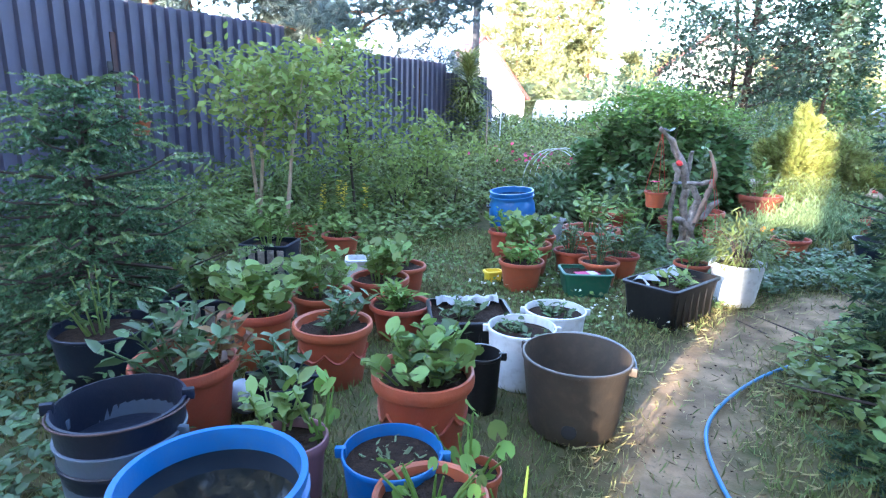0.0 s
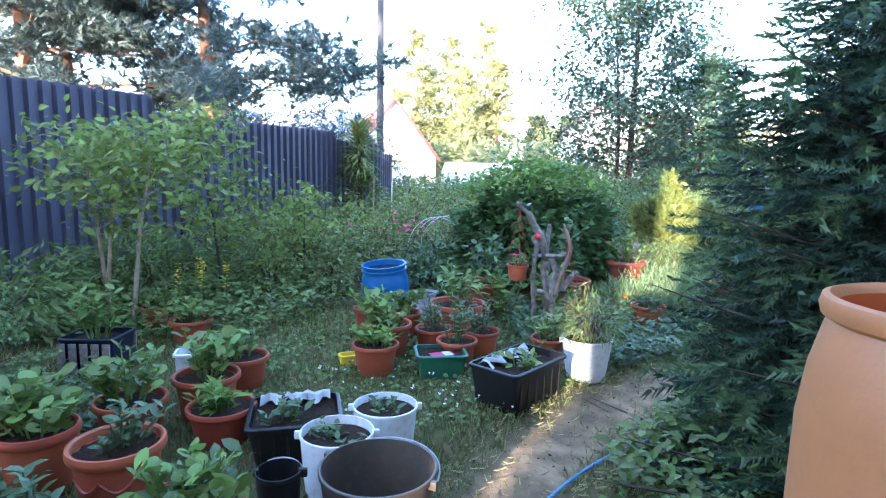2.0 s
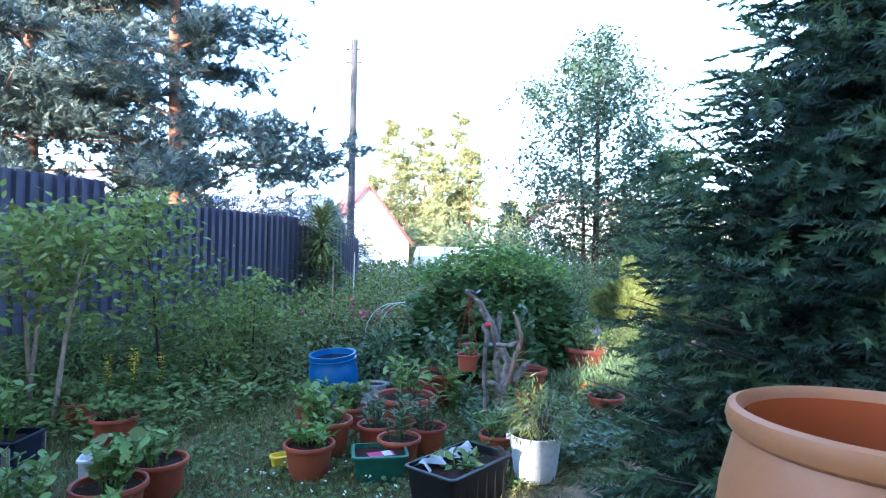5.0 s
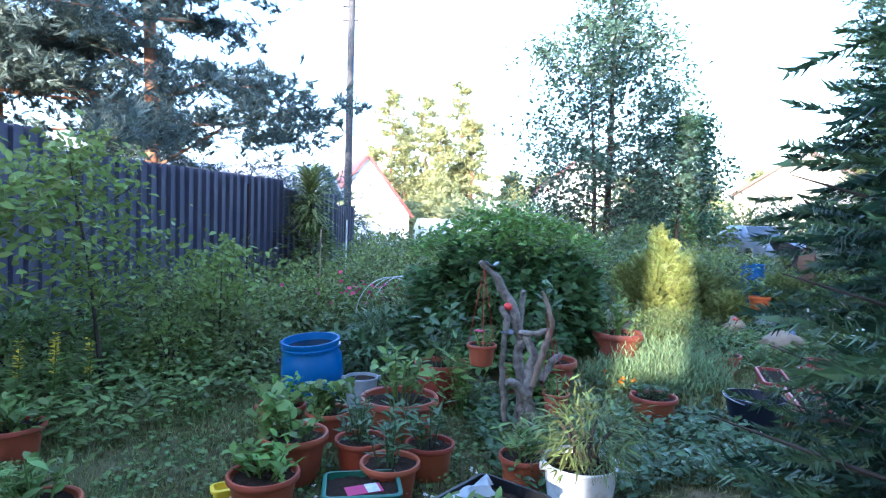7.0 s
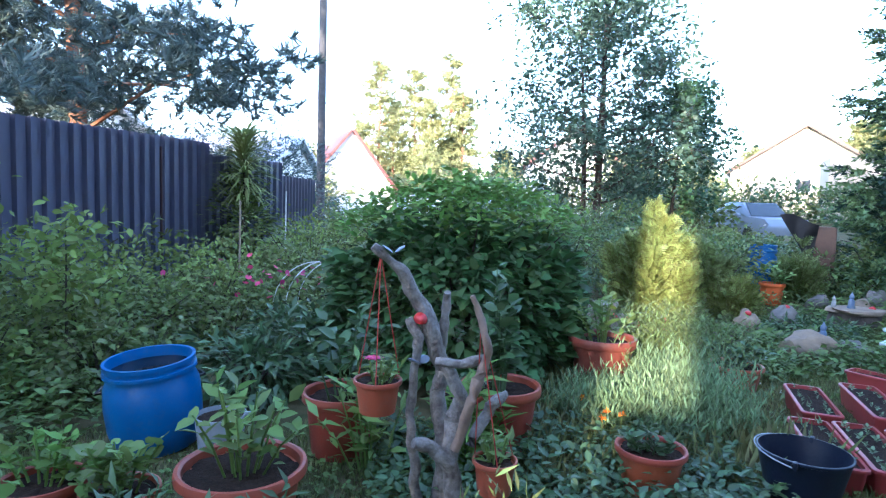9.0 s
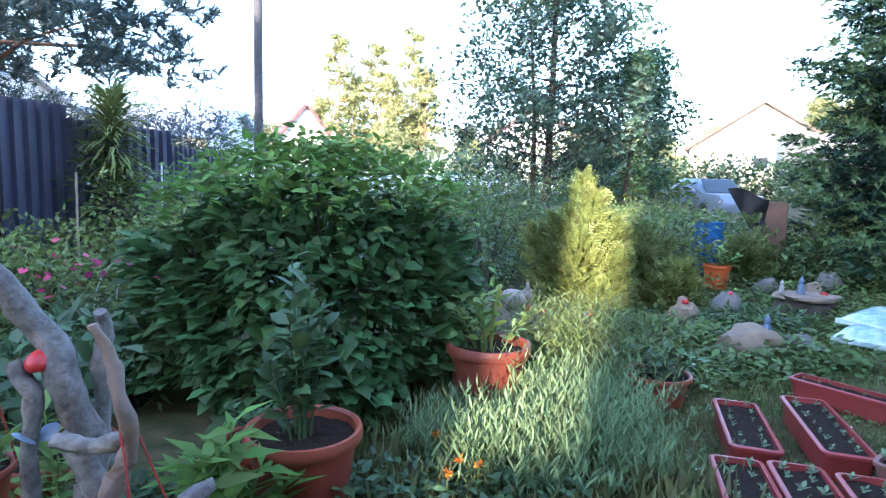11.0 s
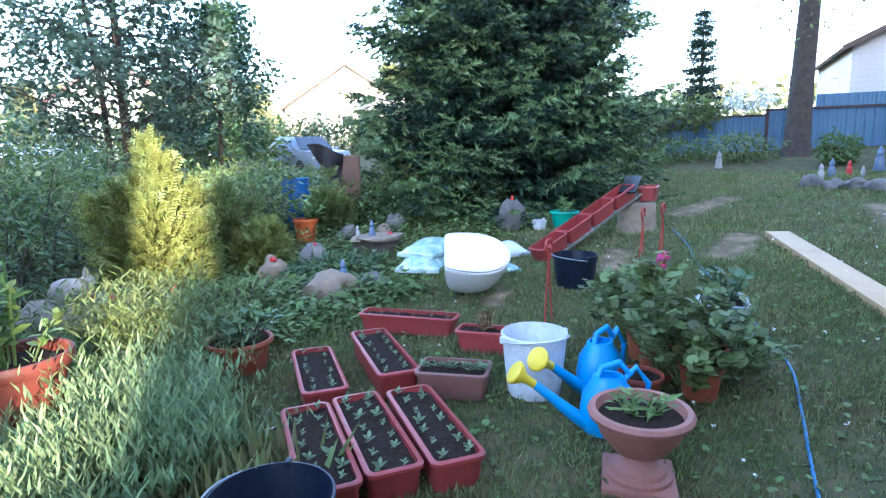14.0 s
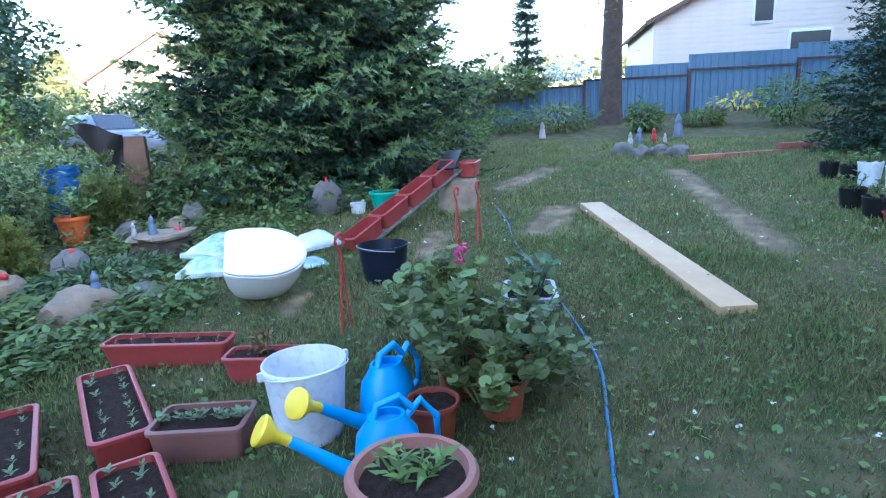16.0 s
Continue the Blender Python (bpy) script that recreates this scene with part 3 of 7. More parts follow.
def pine(name, x, y, h, crown, label, seed=0, leaf=None, n=2600, trunk=0.16, low=0.3, tsize=0.22, bark=None, limbs=34, flat=0.022, clump=0.04, tuft=None):
    """A pine: bare lower trunk, long level limbs and tufts of needles on their ends."""
    b = thing(name, x, y, label, "tree")
    r = np.random.default_rng(seed + 21)
    part("trunk", bm_tube([(0, 0, -0.05), (r.normal(0, 0.1), r.normal(0, 0.1), h * 0.5), (r.normal(0, 0.2), r.normal(0, 0.2), h)], [trunk, trunk * 0.75, trunk * 0.15], 12), bark or M_PINEBARK, b)
    C, lb = [], bmesh.new()
    for k in range(limbs):
        f = low + (1 - low) * (k + r.random() * 0.8) / limbs
        a = k * 2.4 + r.normal(0, 0.4)
        ln = crown * (1 - ((f - low) / (1 - low)) ** 1.5 * 0.75) * r.uniform(0.6, 1.1)
        base = np.array((0, 0, h * f))
        e = base + (math.cos(a) * ln, math.sin(a) * ln, ln * r.uniform(-0.18, 0.3))
        mid = (base + e) / 2 + (0, 0, 0.06 * ln)
        bm_tube([base, mid, e], [trunk * 0.28, trunk * 0.16, 0.008], 5, lb, False)
        for s in np.linspace(0.3, 1, 9):
            c = base * (1 - s) + e * s + (0, 0, 0.06 * ln * math.sin(math.pi * s))
            for _ in range(3):
                q = c + r.normal(0, 1, 3) * (ln * 0.17, ln * 0.17, ln * 0.05)
                C.append(q)
    tagged(part("limb", lb, bark or M_PINEBARK, b), kind="stuff")
    C = np.array(C)
    P = C[r.integers(0, len(C), n)] + r.normal(0, 1, (n, 3)) * (crown * clump, crown * clump, crown * flat)
    D = r.normal(0, 1, (n, 3)) * (1, 1, 0.5) + (0, 0, 0.5)
    scatter("needles", *(tuft or TUFT), P, D, tsize * r.uniform(0.7, 1.3, n), leaf or L_PINE, b, spin=0.6)
    return b


# ---- ground ----
TRACKS = (([(0.3, -1.5), (0.75, 0.6), (0.95, 1.5), (1.4, 2.3), (2.0, 2.9), (2.7, 3.35)], 0.29), ([(8.3, 2.65), (9.3, 2.96), (10.3, 3.3), (11.4, 3.6)], 0.17), ([(8.5, 4.5), (9.3, 4.55)], 0.2), ([(10.3, 5.5), (11.6, 5.3)], 0.22), ([(7.6, 5.2), (8.2, 5.4)], 0.16), ([(6.3, 2.0), (6.8, 1.8)], 0.08), ([(6.3, 5.55), (6.6, 5.7)], 0.1))


def worn(x, y):
    w = np.zeros(np.shape(x))
    for line, width in TRACKS:
        d = seg_dist(x, y, line)
        w = np.maximum(w, np.clip(1.5 - d / width, 0, 1))
    return w


xs = np.concatenate([[-400, -200, -100, -60, -40, -28, -20, -14, -10, -7], np.arange(-5, 15.01, 0.11), [16, 18, 20, 23, 27, 32, 40, 55, 80, 130, 220, 400]])
ys = np.concatenate([[-400, -200, -100, -50, -25, -12, -6, -3], np.arange(-1.5, 13.01, 0.11), [14, 15.5, 17, 20, 24, 30, 40, 60, 90, 150, 250, 400]])
gx, gy = np.meshgrid(xs, ys)
gh = gz(gx, gy)
near = ((gx > -6) & (gx < 15.5) & (gy > -2) & (gy < 13.5)).astype(float)
gh = gh + near * 0.012 * (np.sin(gx * 3.1 + np.sin(gy * 2.3) * 1.4) * np.sin(gy * 2.7 + 0.6 * gx)) + near * np.random.default_rng(2).normal(0, 0.0015, gx.shape)
nx, ny = len(xs), len(ys)
gi = np.arange(nx * ny).reshape(ny, nx)
ground = raw("ground", np.stack([gx.ravel(), gy.ravel(), gh.ravel()], 1), np.stack([gi[:-1, :-1], gi[:-1, 1:], gi[1:, 1:], gi[1:, :-1]], -1).reshape(-1, 4), mat("tmp_ground", (0.1, 0.1, 0.05)), smooth=True)
tagged(ground, "garden lawn with worn sandy path and bare soil", "ground", kind="structure")
att = ground.data.attributes.new("worn", 'FLOAT', 'POINT')
att.data.foreach_set("value", worn(gx, gy).ravel())


def ground_material():
    m = bpy.data.materials.new("lawn_and_sandy_soil")
    m.use_nodes = True
    N, L = m.node_tree.nodes, m.node_tree.links
    b = N["Principled BSDF"]
    b.inputs["Roughness"].default_value = 0.95
    b.inputs["Specular IOR Level"].default_value = 0.15
    co = N.new("ShaderNodeTexCoord")
    def nz(scale, detail=8):
        n = N.new("ShaderNodeTexNoise")
        n.inputs["Scale"].default_value, n.inputs["Detail"].default_value = scale, detail
        L.new(co.outputs["Object"], n.inputs["Vector"])
        return n.outputs["Fac"]
    def mixc(f, a, c):
        x = N.new("ShaderNodeMix")
        x.data_type = 'RGBA'
        L.new(f, x.inputs[0])
        for s, v in ((6, a), (7, c)):
            if isinstance(v, tuple):
                x.inputs[s].default_value = (*v, 1)
            else:
                L.new(v, x.inputs[s])
        return x.outputs[2]
    def rng_(f, lo, hi):
        r = N.new("ShaderNodeMapRange")
        r.inputs[1].default_value, r.inputs[2].default_value = lo, hi
        L.new(f, r.inputs[0])
        return r.outputs[0]
    green = mixc(rng_(nz(6), 0.35, 0.65), (0.05, 0.056, 0.021), (0.11, 0.088, 0.042))
    sand = mixc(rng_(nz(5), 0.35, 0.62), (0.3, 0.21, 0.125), (0.13, 0.094, 0.058))
    sand = mixc(rng_(nz(60), 0.55, 0.75), sand, (0.17, 0.13, 0.08))
    at = N.new("ShaderNodeAttribute")
    at.attribute_name = "worn"
    ad = N.new("ShaderNodeMath")
    ad.operation = 'MULTIPLY_ADD'
    L.new(nz(7), ad.inputs[0])
    ad.inputs[1].default_value = 1.5
    L.new(at.outputs["Fac"], ad.inputs[2])
    L.new(mixc(rng_(ad.outputs[0], 1.2, 1.85), green, sand), b.inputs["Base Color"])
    bp = N.new("ShaderNodeBump")
    bp.inputs["Strength"].default_value, bp.inputs["Distance"].default_value = 0.45, 0.015
    L.new(nz(90, 10), bp.inputs["Height"])
    L.new(bp.outputs[0], b.inputs["Normal"])
    return m


ground.data.materials[0] = ground_material()

# ---- fences ----
def corrugated(length, h, pitch=0.145, depth=0.06):
    """An upright trapezoid-profiled sheet along +x."""
    prof = []
    n = math.ceil(length / pitch - 0.01)
    pitch = length / n
    for i in range(n):
        x = i * pitch
        prof += [(x, 0), (x + pitch * 0.4, 0), (x + pitch * 0.52, depth), (x + pitch * 0.88, depth)]
    prof.append((n * pitch, 0))
    bm = bmesh.new()
    lo = [bm.verts.new((x, y, 0)) for x, y in prof]
    hi = [bm.verts.new((x, y, h)) for x, y in prof]
    for i in range(len(prof) - 1):
        bm.faces.new((lo[i], lo[i + 1], hi[i + 1], hi[i]))
    bmesh.ops.solidify(bm, geom=bm.faces[:], thickness=0.002)
    return bm


def fence_run(name, ax, ay, bx, by, heights, material, label, z0=None):
    """Fence from a to b in runs of (length, height)."""
    ang = math.degrees(math.atan2(by - ay, bx - ax))
    f = thing(name, ax, ay, label, "fence", rz=ang, kind="structure", z=0 if z0 is None else z0)
    x = 0.0
    for ln, h in heights:
        s = part("sheet", corrugated(ln, h), material, f, smooth=False)
        s.location = (x, 0, 0.03)
        x += ln - 0.01
    return f


# long slate-blue fence; its top steps down once
FD = Vector((0.542, 0.8404))
FA = Vector((-2.43, 7.35)) - FD * 13
f_west = fence_run("fence_west", FA.x, FA.y, (FA + FD).x, (FA + FD).y, [(13, 2.3), (3.72, 2.1), (1.5, 1.95)], M_FENCE, "tall slate-blue corrugated steel fence stepping down along the garden")
for q in range(7):
    p = part("post", bm_box(0.06, 0.06, 2.0, 0.004), M_STEEL, f_west)
    p.location = (0.4 + q * 2.6, 0.06, 0)

f_north = fence_run("fence_north", -0.2, 13.2, 1.2, 17.0, [(2.4, 1.85)], M_FENCE, "slate-blue corrugated steel fence further along the lane")

# ---- unseen walls added behind the camera to close the place and shade it ----
def plain_block(name, x0, x1, y0, y1, h, label):
    b = thing(name, (x0 + x1) / 2, (y0 + y1) / 2, label, "house", kind="structure", z=0)
    part("wall", bm_box(x1 - x0, y1 - y0, h, 0.02), M_SIDING, b, smooth=False)
    return b


# added blockers; their gap lets one strip of sun onto path and thuja
plain_block("shade_wall_a", -16, -4.3, -6.6, -6.4, 13, "unseen plain wall added to close and shade the garden")
plain_block("shade_wall_b", -3.62, 36, -6.6, -6.4, 13, "unseen plain wall added to shade the garden east of the sun gap")
plain_block("shade_wall_c", -4.07, -3.624, -6.57, -6.43, 3.4, "unseen low wall added to narrow the sun gap near the ground")

# ---- trees ----
conifer("spruce_tree", 3.02, 1.68, 4.6, 1.6, "dense dark green spruce with drooping branches by the path", TWIG, 0.26, L_SPRUCE, 38, 10, 0.12, 1, 0.02, 1.45, fresh=0.74, new_leaf=L_SPRUCETIP, clear=[(0.9, 0.0), (1.0, 1.2), (1.25, 1.7), (2.2, 2.9), (3.6, 3.1)])
conifer("spruce_tree", 10.95, 8.65, 13.0, 2.3, "large dense dark spruce at the lawn's edge", TWIG_COARSE, 0.32, L_SPRUCE, 66, 13, 0.17, 2, 0.02, 0.62, new_leaf=L_SPRUCENEW)
conifer("young_spruce", -1.98, 2.4, 1.42, 0.88, "bushy young spruce in front of the slate fence", FINGER, 0.18, L_YSPRUCE, 12, 9, 0.13, 3, 0.06, 0.8, fresh=0.68, droop=0.1, new_leaf=L_SPRUCENEW)
conifer("spruce_tree", 26.2, 10.3, 5.0, 1.1, "slim young spruce beyond the blue fence", TWIG_COARSE, 0.3, L_SPRUCE, 20, 7, 0.2, 4, 0.05, 0.9)
cone_tree("aspen_tree", 8.65, 18.5, 9.6, 3.3, "slender leafy tree with a pointed open crown and thin dark trunks", L_ASPEN, 0.185, 1)
broadleaf("leafy_tree", 11.6, 19.5, 5.0, 2.0, "low leafy tree beside the aspen", L_TREE, 7000, 0.19, 2, 0.07, None, 0.2, SIMPLE, 14, clump=0.08)
pine("pine_tree", -3.75, 14.4, 12.5, 4.2, "tall pine with orange trunk and blue-green needles behind the fence", 1, n=11000, trunk=0.17, low=0.2, tsize=0.3)
pine("pine_tree", -8.3, 14.8, 13.5, 4.2, "tall pine with twin dark trunks behind the fence", 2, n=8000, trunk=0.22, low=0.22, tsize=0.3)
pine("pine_tree", -7.4, 15.4, 13.0, 4.0, "tall leaning pine behind the fence", 5, n=6500, trunk=0.16, low=0.25, tsize=0.3)
bush("juniper_thicket", -4.2, 16.5, 3.0, 1.8, 3.4, 4200, 0.26, L_PINE, TWIG_COARSE, "dark pine undergrowth behind the fence", "bush", 4)
bush("juniper_thicket", -9.0, 15.5, 2.8, 1.8, 3.2, 3600, 0.26, L_PINE, TWIG_COARSE, "dark pine undergrowth behind the fence", "bush", 5)
bush("juniper_thicket", -1.2, 19.0, 2.0, 1.6, 3.4, 2600, 0.26, L_PINE, TWIG_COARSE, "dark pine undergrowth behind the fence", "bush", 6)
# far pines and bushes take L_FAR, its bright sunlit look partly painted in
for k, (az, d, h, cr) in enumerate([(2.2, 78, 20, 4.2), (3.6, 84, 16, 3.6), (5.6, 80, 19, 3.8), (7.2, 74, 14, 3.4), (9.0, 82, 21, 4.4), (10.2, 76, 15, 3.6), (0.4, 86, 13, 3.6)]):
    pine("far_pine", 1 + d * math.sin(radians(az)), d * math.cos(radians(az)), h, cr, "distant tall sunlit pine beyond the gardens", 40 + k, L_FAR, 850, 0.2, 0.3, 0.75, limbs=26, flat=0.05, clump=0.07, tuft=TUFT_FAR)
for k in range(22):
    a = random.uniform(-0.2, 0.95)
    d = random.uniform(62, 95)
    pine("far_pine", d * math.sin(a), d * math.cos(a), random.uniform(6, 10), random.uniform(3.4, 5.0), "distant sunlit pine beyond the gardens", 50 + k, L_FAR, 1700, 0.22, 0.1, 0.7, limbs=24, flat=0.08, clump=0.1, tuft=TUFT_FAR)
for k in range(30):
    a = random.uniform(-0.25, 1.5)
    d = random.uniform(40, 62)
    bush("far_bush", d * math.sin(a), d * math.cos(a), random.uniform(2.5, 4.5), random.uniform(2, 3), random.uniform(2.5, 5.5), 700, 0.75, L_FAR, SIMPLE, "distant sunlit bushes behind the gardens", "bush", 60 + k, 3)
for k, (az, d, rx, h) in enumerate([(-14, 30, 2.5, 3.0), (-9, 26, 2.2, 2.6), (-5, 34, 2.2, 2.6), (2, 28, 2.6, 1.1), (7, 26, 2.6, 0.9), (12, 27, 2.4, 1.2), (17, 26, 2.4, 2.2), (21, 24, 2.4, 2.6), (26, 27, 2.8, 2.8), (30, 24, 2.0, 2.2), (47, 26, 2.6, 2.6), (53, 22, 2.4, 2.8), (59, 20, 2.2, 2.6), (64, 24, 2.4, 2.2), (15, 36, 3.5, 3.8), (24, 38, 3.5, 4.0), (31, 34, 2.6, 3.2), (34.5, 31, 2.2, 2.9), (38, 31, 2.2, 2.8), (41, 30, 2.0, 2.6)]):
    a = radians(az)
    bush("garden_bush", 1 + d * math.sin(a), d * math.cos(a), rx, rx * 0.7, h, 1900, 0.24, (L_TREE, L_SHRUB)[k % 2], SIMPLE, "leafy garden bush in the neighbouring plot", "bush", 400 + k, 4, z=0.0)

# ---- pots and buckets ----
def flower_pot(x, y, r, h, material=None, label="terracotta plastic flower pot filled with soil", group="terracotta pots", soil=True, seg=36, rz=0.0, z=None, name="flower_pot", taper=0.74):
    material = material or M_TERRA
    b = thing(name, x, y, label, "pot", group, rz=rz, z=z)
    t = max(0.006, r * 0.04)
    part("shell", bm_lathe([(0, 0.004), (r * taper * 0.97, 0.004), (r * taper, 0.012), (r * 0.885, h * 0.86), (r * 0.875 - t, h * 0.86), (r * taper - t, 0.03), (0, 0.03)], seg), material, b)
    rim = bm_lathe([(r * 0.88, h * 0.845), (r * 0.96, h * 0.85), (r * 0.995, h * 0.88), (r, h * 0.95), (r * 0.98, h), (r * 0.93, h * 1.005), (r * 0.885, h * 0.98), (r * 0.87, h * 0.86)], seg)
    part("rim", rim, material, b)
    if soil:
        s = bm_lathe([(r * 0.885, h * 0.87), (r * 0.6, h * 0.885), (r * 0.3, h * 0.875), (0, h * 0.89)], 24)
        for v in s.verts:
            v.co.z += random.uniform(-0.008, 0.01)
        part("soil", s, M_SOIL, b)
    return b


def swag_pot(x, y, r, h, label, seed=0):
    """A big terracotta pot with raised scallops under its rim."""
    b = flower_pot(x, y, r, h, M_TERRA, label, "terracotta pots")
    for k in range(8):
        a0 = k * math.tau / 8
        pts = []
        for i in range(7):
            a = a0 + (i / 6) * math.tau / 8
            z = h * (0.66 - 0.16 * math.sin(math.pi * i / 6))
            rr = r * (0.74 + 0.145 * z / (h * 0.86)) + 0.003
            pts.append((rr * math.cos(a), rr * math.sin(a), z))
        part("swag", bm_tube(pts, 0.006, 5), M_TERRA, b)
    return b


def bucket(x, y, r, h, material, label, handle=True, soil=None, taper=0.78, group="buckets", rz=0.0, name="bucket", z=None, fill=0.8, handle_up=False, hm=None, ribs=0):
    b = thing(name, x, y, label, "bucket", group, rz=rz, z=z)
    t = 0.005
    prof = [(0, 0.004), (r * taper * 0.96, 0.004), (r * taper, 0.015)]
    for i in range(1, 7):
        f = i / 6
        rr = r * (taper + (0.97 - taper) * f)
        if ribs and i in (4, 5):
            prof += [(rr, h * f * 0.94 - 0.012), (rr + 0.008, h * f * 0.94 - 0.006), (rr + 0.008, h * f * 0.94 + 0.006), (rr, h * f * 0.94 + 0.012)]
        else:
            prof.append((rr, h * f * 0.94))
    prof += [(r, h * 0.95), (r * 1.0, h * 0.99), (r * 0.985, h), (r * 0.955, h), (r * 0.945, h * 0.95), (r * taper - t, 0.02), (0, 0.02)]
    part("shell", bm_lathe(prof, 40), material, b)
    for s in (-1, 1):
        e = part("ear", bm_box(0.035, 0.02, 0.035, 0.005), material, b)
        e.location = (s * (r + 0.004), 0, h * 0.88)
    if handle:
        pts = []
        for i in range(17):
            a = math.pi * i / 16
            if handle_up:
                pts.append((r * 1.02 * math.cos(a), 0.02, h * 0.9 + r * 0.95 * math.sin(a)))
            else:
                pts.append((r * 1.035 * math.cos(a), r * 1.035 * math.sin(a), h * 0.9 + 0.1 * h * math.sin(a)))
        part("handle", bm_tube(pts, 0.0035, 6), hm or M_GREY, b, "thin wire handle")
    if soil:
        rr = r * (taper + (0.97 - taper) * fill) - 0.004
        s = bm_lathe([(rr, h * fill), (rr * 0.6, h * fill + 0.008), (0, h * fill)], 28)
        part("water" if soil == M_WATER else "soil", s, soil, b)
    return b


def barrel(x, y, r, h, material, label, water=True, z=None, name="barrel", fill=0.85, rim=1.0):
    b = thing(name, x, y, label, "barrel", z=z)
    part("shell", bm_lathe([(0, 0.004), (r * 0.88, 0.004), (r * 0.92, 0.02), (r * 1.0, h * 0.25), (r * 1.03, h * 0.5), (r * 1.0, h * 0.72), (r * 0.93, h * 0.8), (r * 0.93, h * 0.86), (r * 0.985, h * 0.865), (r * 0.985, h * 0.9), (r * 0.93, h * 0.905),
                            (r * 0.93, h * 0.95), (r * 0.97 * rim, h * 0.955), (r * 0.97 * rim, h), (r * 0.9, h), (r * 0.88, h * 0.9), (r * 0.93, h * 0.5), (r * 0.88, 0.03), (0, 0.03)], 48), material, b)
    if water:
        part("water", bm_lathe([(r * 0.9, h * fill), (0, h * fill)], 40), M_WATER, b)
    for s in (-1, 1):
        g = part("grip", bm_tube([(-0.05, 0, 0), (-0.045, 0.03, 0), (0.045, 0.03, 0), (0.05, 0, 0)], 0.009, 6), M_BLACK if material == M_BLUE else material, b)
        g.matrix_basis = Matrix.Rotation(s * 1.3, 4, 'Z') @ pose(0, r * 0.98, h * 0.68)
    return b


def box_bm(lx, ly, h, t=0.008, flare=0.92, lip=0.012, rnd=0.025, seg=4):
    """An open box with rounded corners, walls of thickness t and a rolled lip."""
    bm = bmesh.new()
    def loop(sx, sy, z, r):
        out = []
        for cx, cy, a0 in ((1, 1, 0), (-1, 1, 90), (-1, -1, 180), (1, -1, 270)):
            for i in range(seg + 1):
                a = radians(a0 + 90 * i / seg)
                out.append(bm.verts.new((cx * (sx / 2 - r) + r * math.cos(a), cy * (sy / 2 - r) + r * math.sin(a), z)))
        return out
    L = [loop(lx * flare, ly * flare, 0.004, rnd), loop(lx, ly, h - 0.02, rnd), loop(lx + 2 * lip, ly + 2 * lip, h - 0.018, rnd + lip), loop(lx + 2 * lip, ly + 2 * lip, h - 0.004, rnd + lip), loop(lx + lip, ly + lip, h, rnd + lip / 2),
         loop(lx - 2 * t, ly - 2 * t, h, rnd), loop(lx - 2 * t, ly - 2 * t, h - 0.02, rnd), loop(lx * flare - 2 * t, ly * flare - 2 * t, 0.015, rnd)]
    n = len(L[0])
    for a, b in zip(L, L[1:]):
        for i in range(n):
            bm.faces.new((a[i], a[(i + 1) % n], b[(i + 1) % n], b[i]))
    bm.faces.new(L[0][::-1])
    bm.faces.new(L[-1])
    return bm


def soil_sheet(lx, ly, z, amp=0.008, n=14):
    bm = bmesh.new()
    nx_, ny_ = max(4, int(n * lx / max(lx, ly))), max(4, int(n * ly / max(lx, ly)))
    g = [[bm.verts.new(((i / nx_ - 0.5) * lx, (j / ny_ - 0.5) * ly, z + random.uniform(-amp, amp))) for j in range(ny_ + 1)] for i in range(nx_ + 1)]
    for i in range(nx_):
        for j in range(ny_):
            bm.faces.new((g[i][j], g[i + 1][j], g[i + 1][j + 1], g[i][j + 1]))
    return bm


def trough(cx, cy, lx, ly, h, rz, material, label, plants=0, leaf=None, group="seedling troughs", z=None, soil=True, tilt=0.0, tsize=0.042, name="planter_box", lip=0.012, ry=0.0):
    b = thing(name, cx, cy, label, "planter", group, rz=rz, z=z, ry=ry)
    part("shell", box_bm(lx, ly, h, lip=lip), material, b)
    if soil:
        part("soil", soil_sheet(lx - 0.02, ly - 0.02, h * 0.84), M_SOIL, b)
    if plants:
        cols = 2 if lx > 0.5 or plants < 8 else 1
        rows = plants // cols
        P, D, S = [], [], []
        for i in range(rows):
            for j in range(cols):
                px = (i + 0.5) / rows * lx - lx / 2 + random.uniform(-0.02, 0.02)
                py = ((j + 0.5) / cols - 0.5) * ly * 0.95 + random.uniform(-0.015, 0.015)
                s = tsize * random.uniform(0.6, 1.3)
                for k in range(7):
                    a = k * 2.4 + random.uniform(-0.3, 0.3)
                    P.append((px, py, h * 0.84 + 0.012 + k * 0.003))
                    D.append((math.cos(a), math.sin(a), 0.35 + 0.1 * k))
                    S.append(s * random.uniform(0.7, 1.2))
        p = thing("seedlings", cx, cy, "rows of small green flower seedlings in dark soil", "seedlings", rz=rz, z=z, ry=ry, kind="stuff")
        scatter("leaves", *OVATE, np.array(P), np.array(D), np.array(S) * 0.68, leaf or L_LAV, p, spin=0.2)
    return b


# first group of pots, beside the path
barrel(-0.47, 0.54, 0.222, 0.46, M_BLUE, "bright blue plastic barrel full of dark water", name="water_barrel", fill=0.87)
bucket(-0.90, 0.88, 0.172, 0.3, M_NAVY, "dark blue plastic bucket at the base of a stack", False, group="stacked buckets", taper=0.8)
bucket(-0.90, 0.882, 0.177, 0.2, M_SLATE, "grey plastic bucket nested in a stack", False, group="stacked buckets", taper=0.9, z=0.16)
bucket(-0.90, 0.885, 0.18, 0.15, M_NAVY, "dark blue plastic bucket on top of the stack with wire handle", True, group="stacked buckets", z=0.29, taper=0.93, rz=200, hm=M_STEEL)
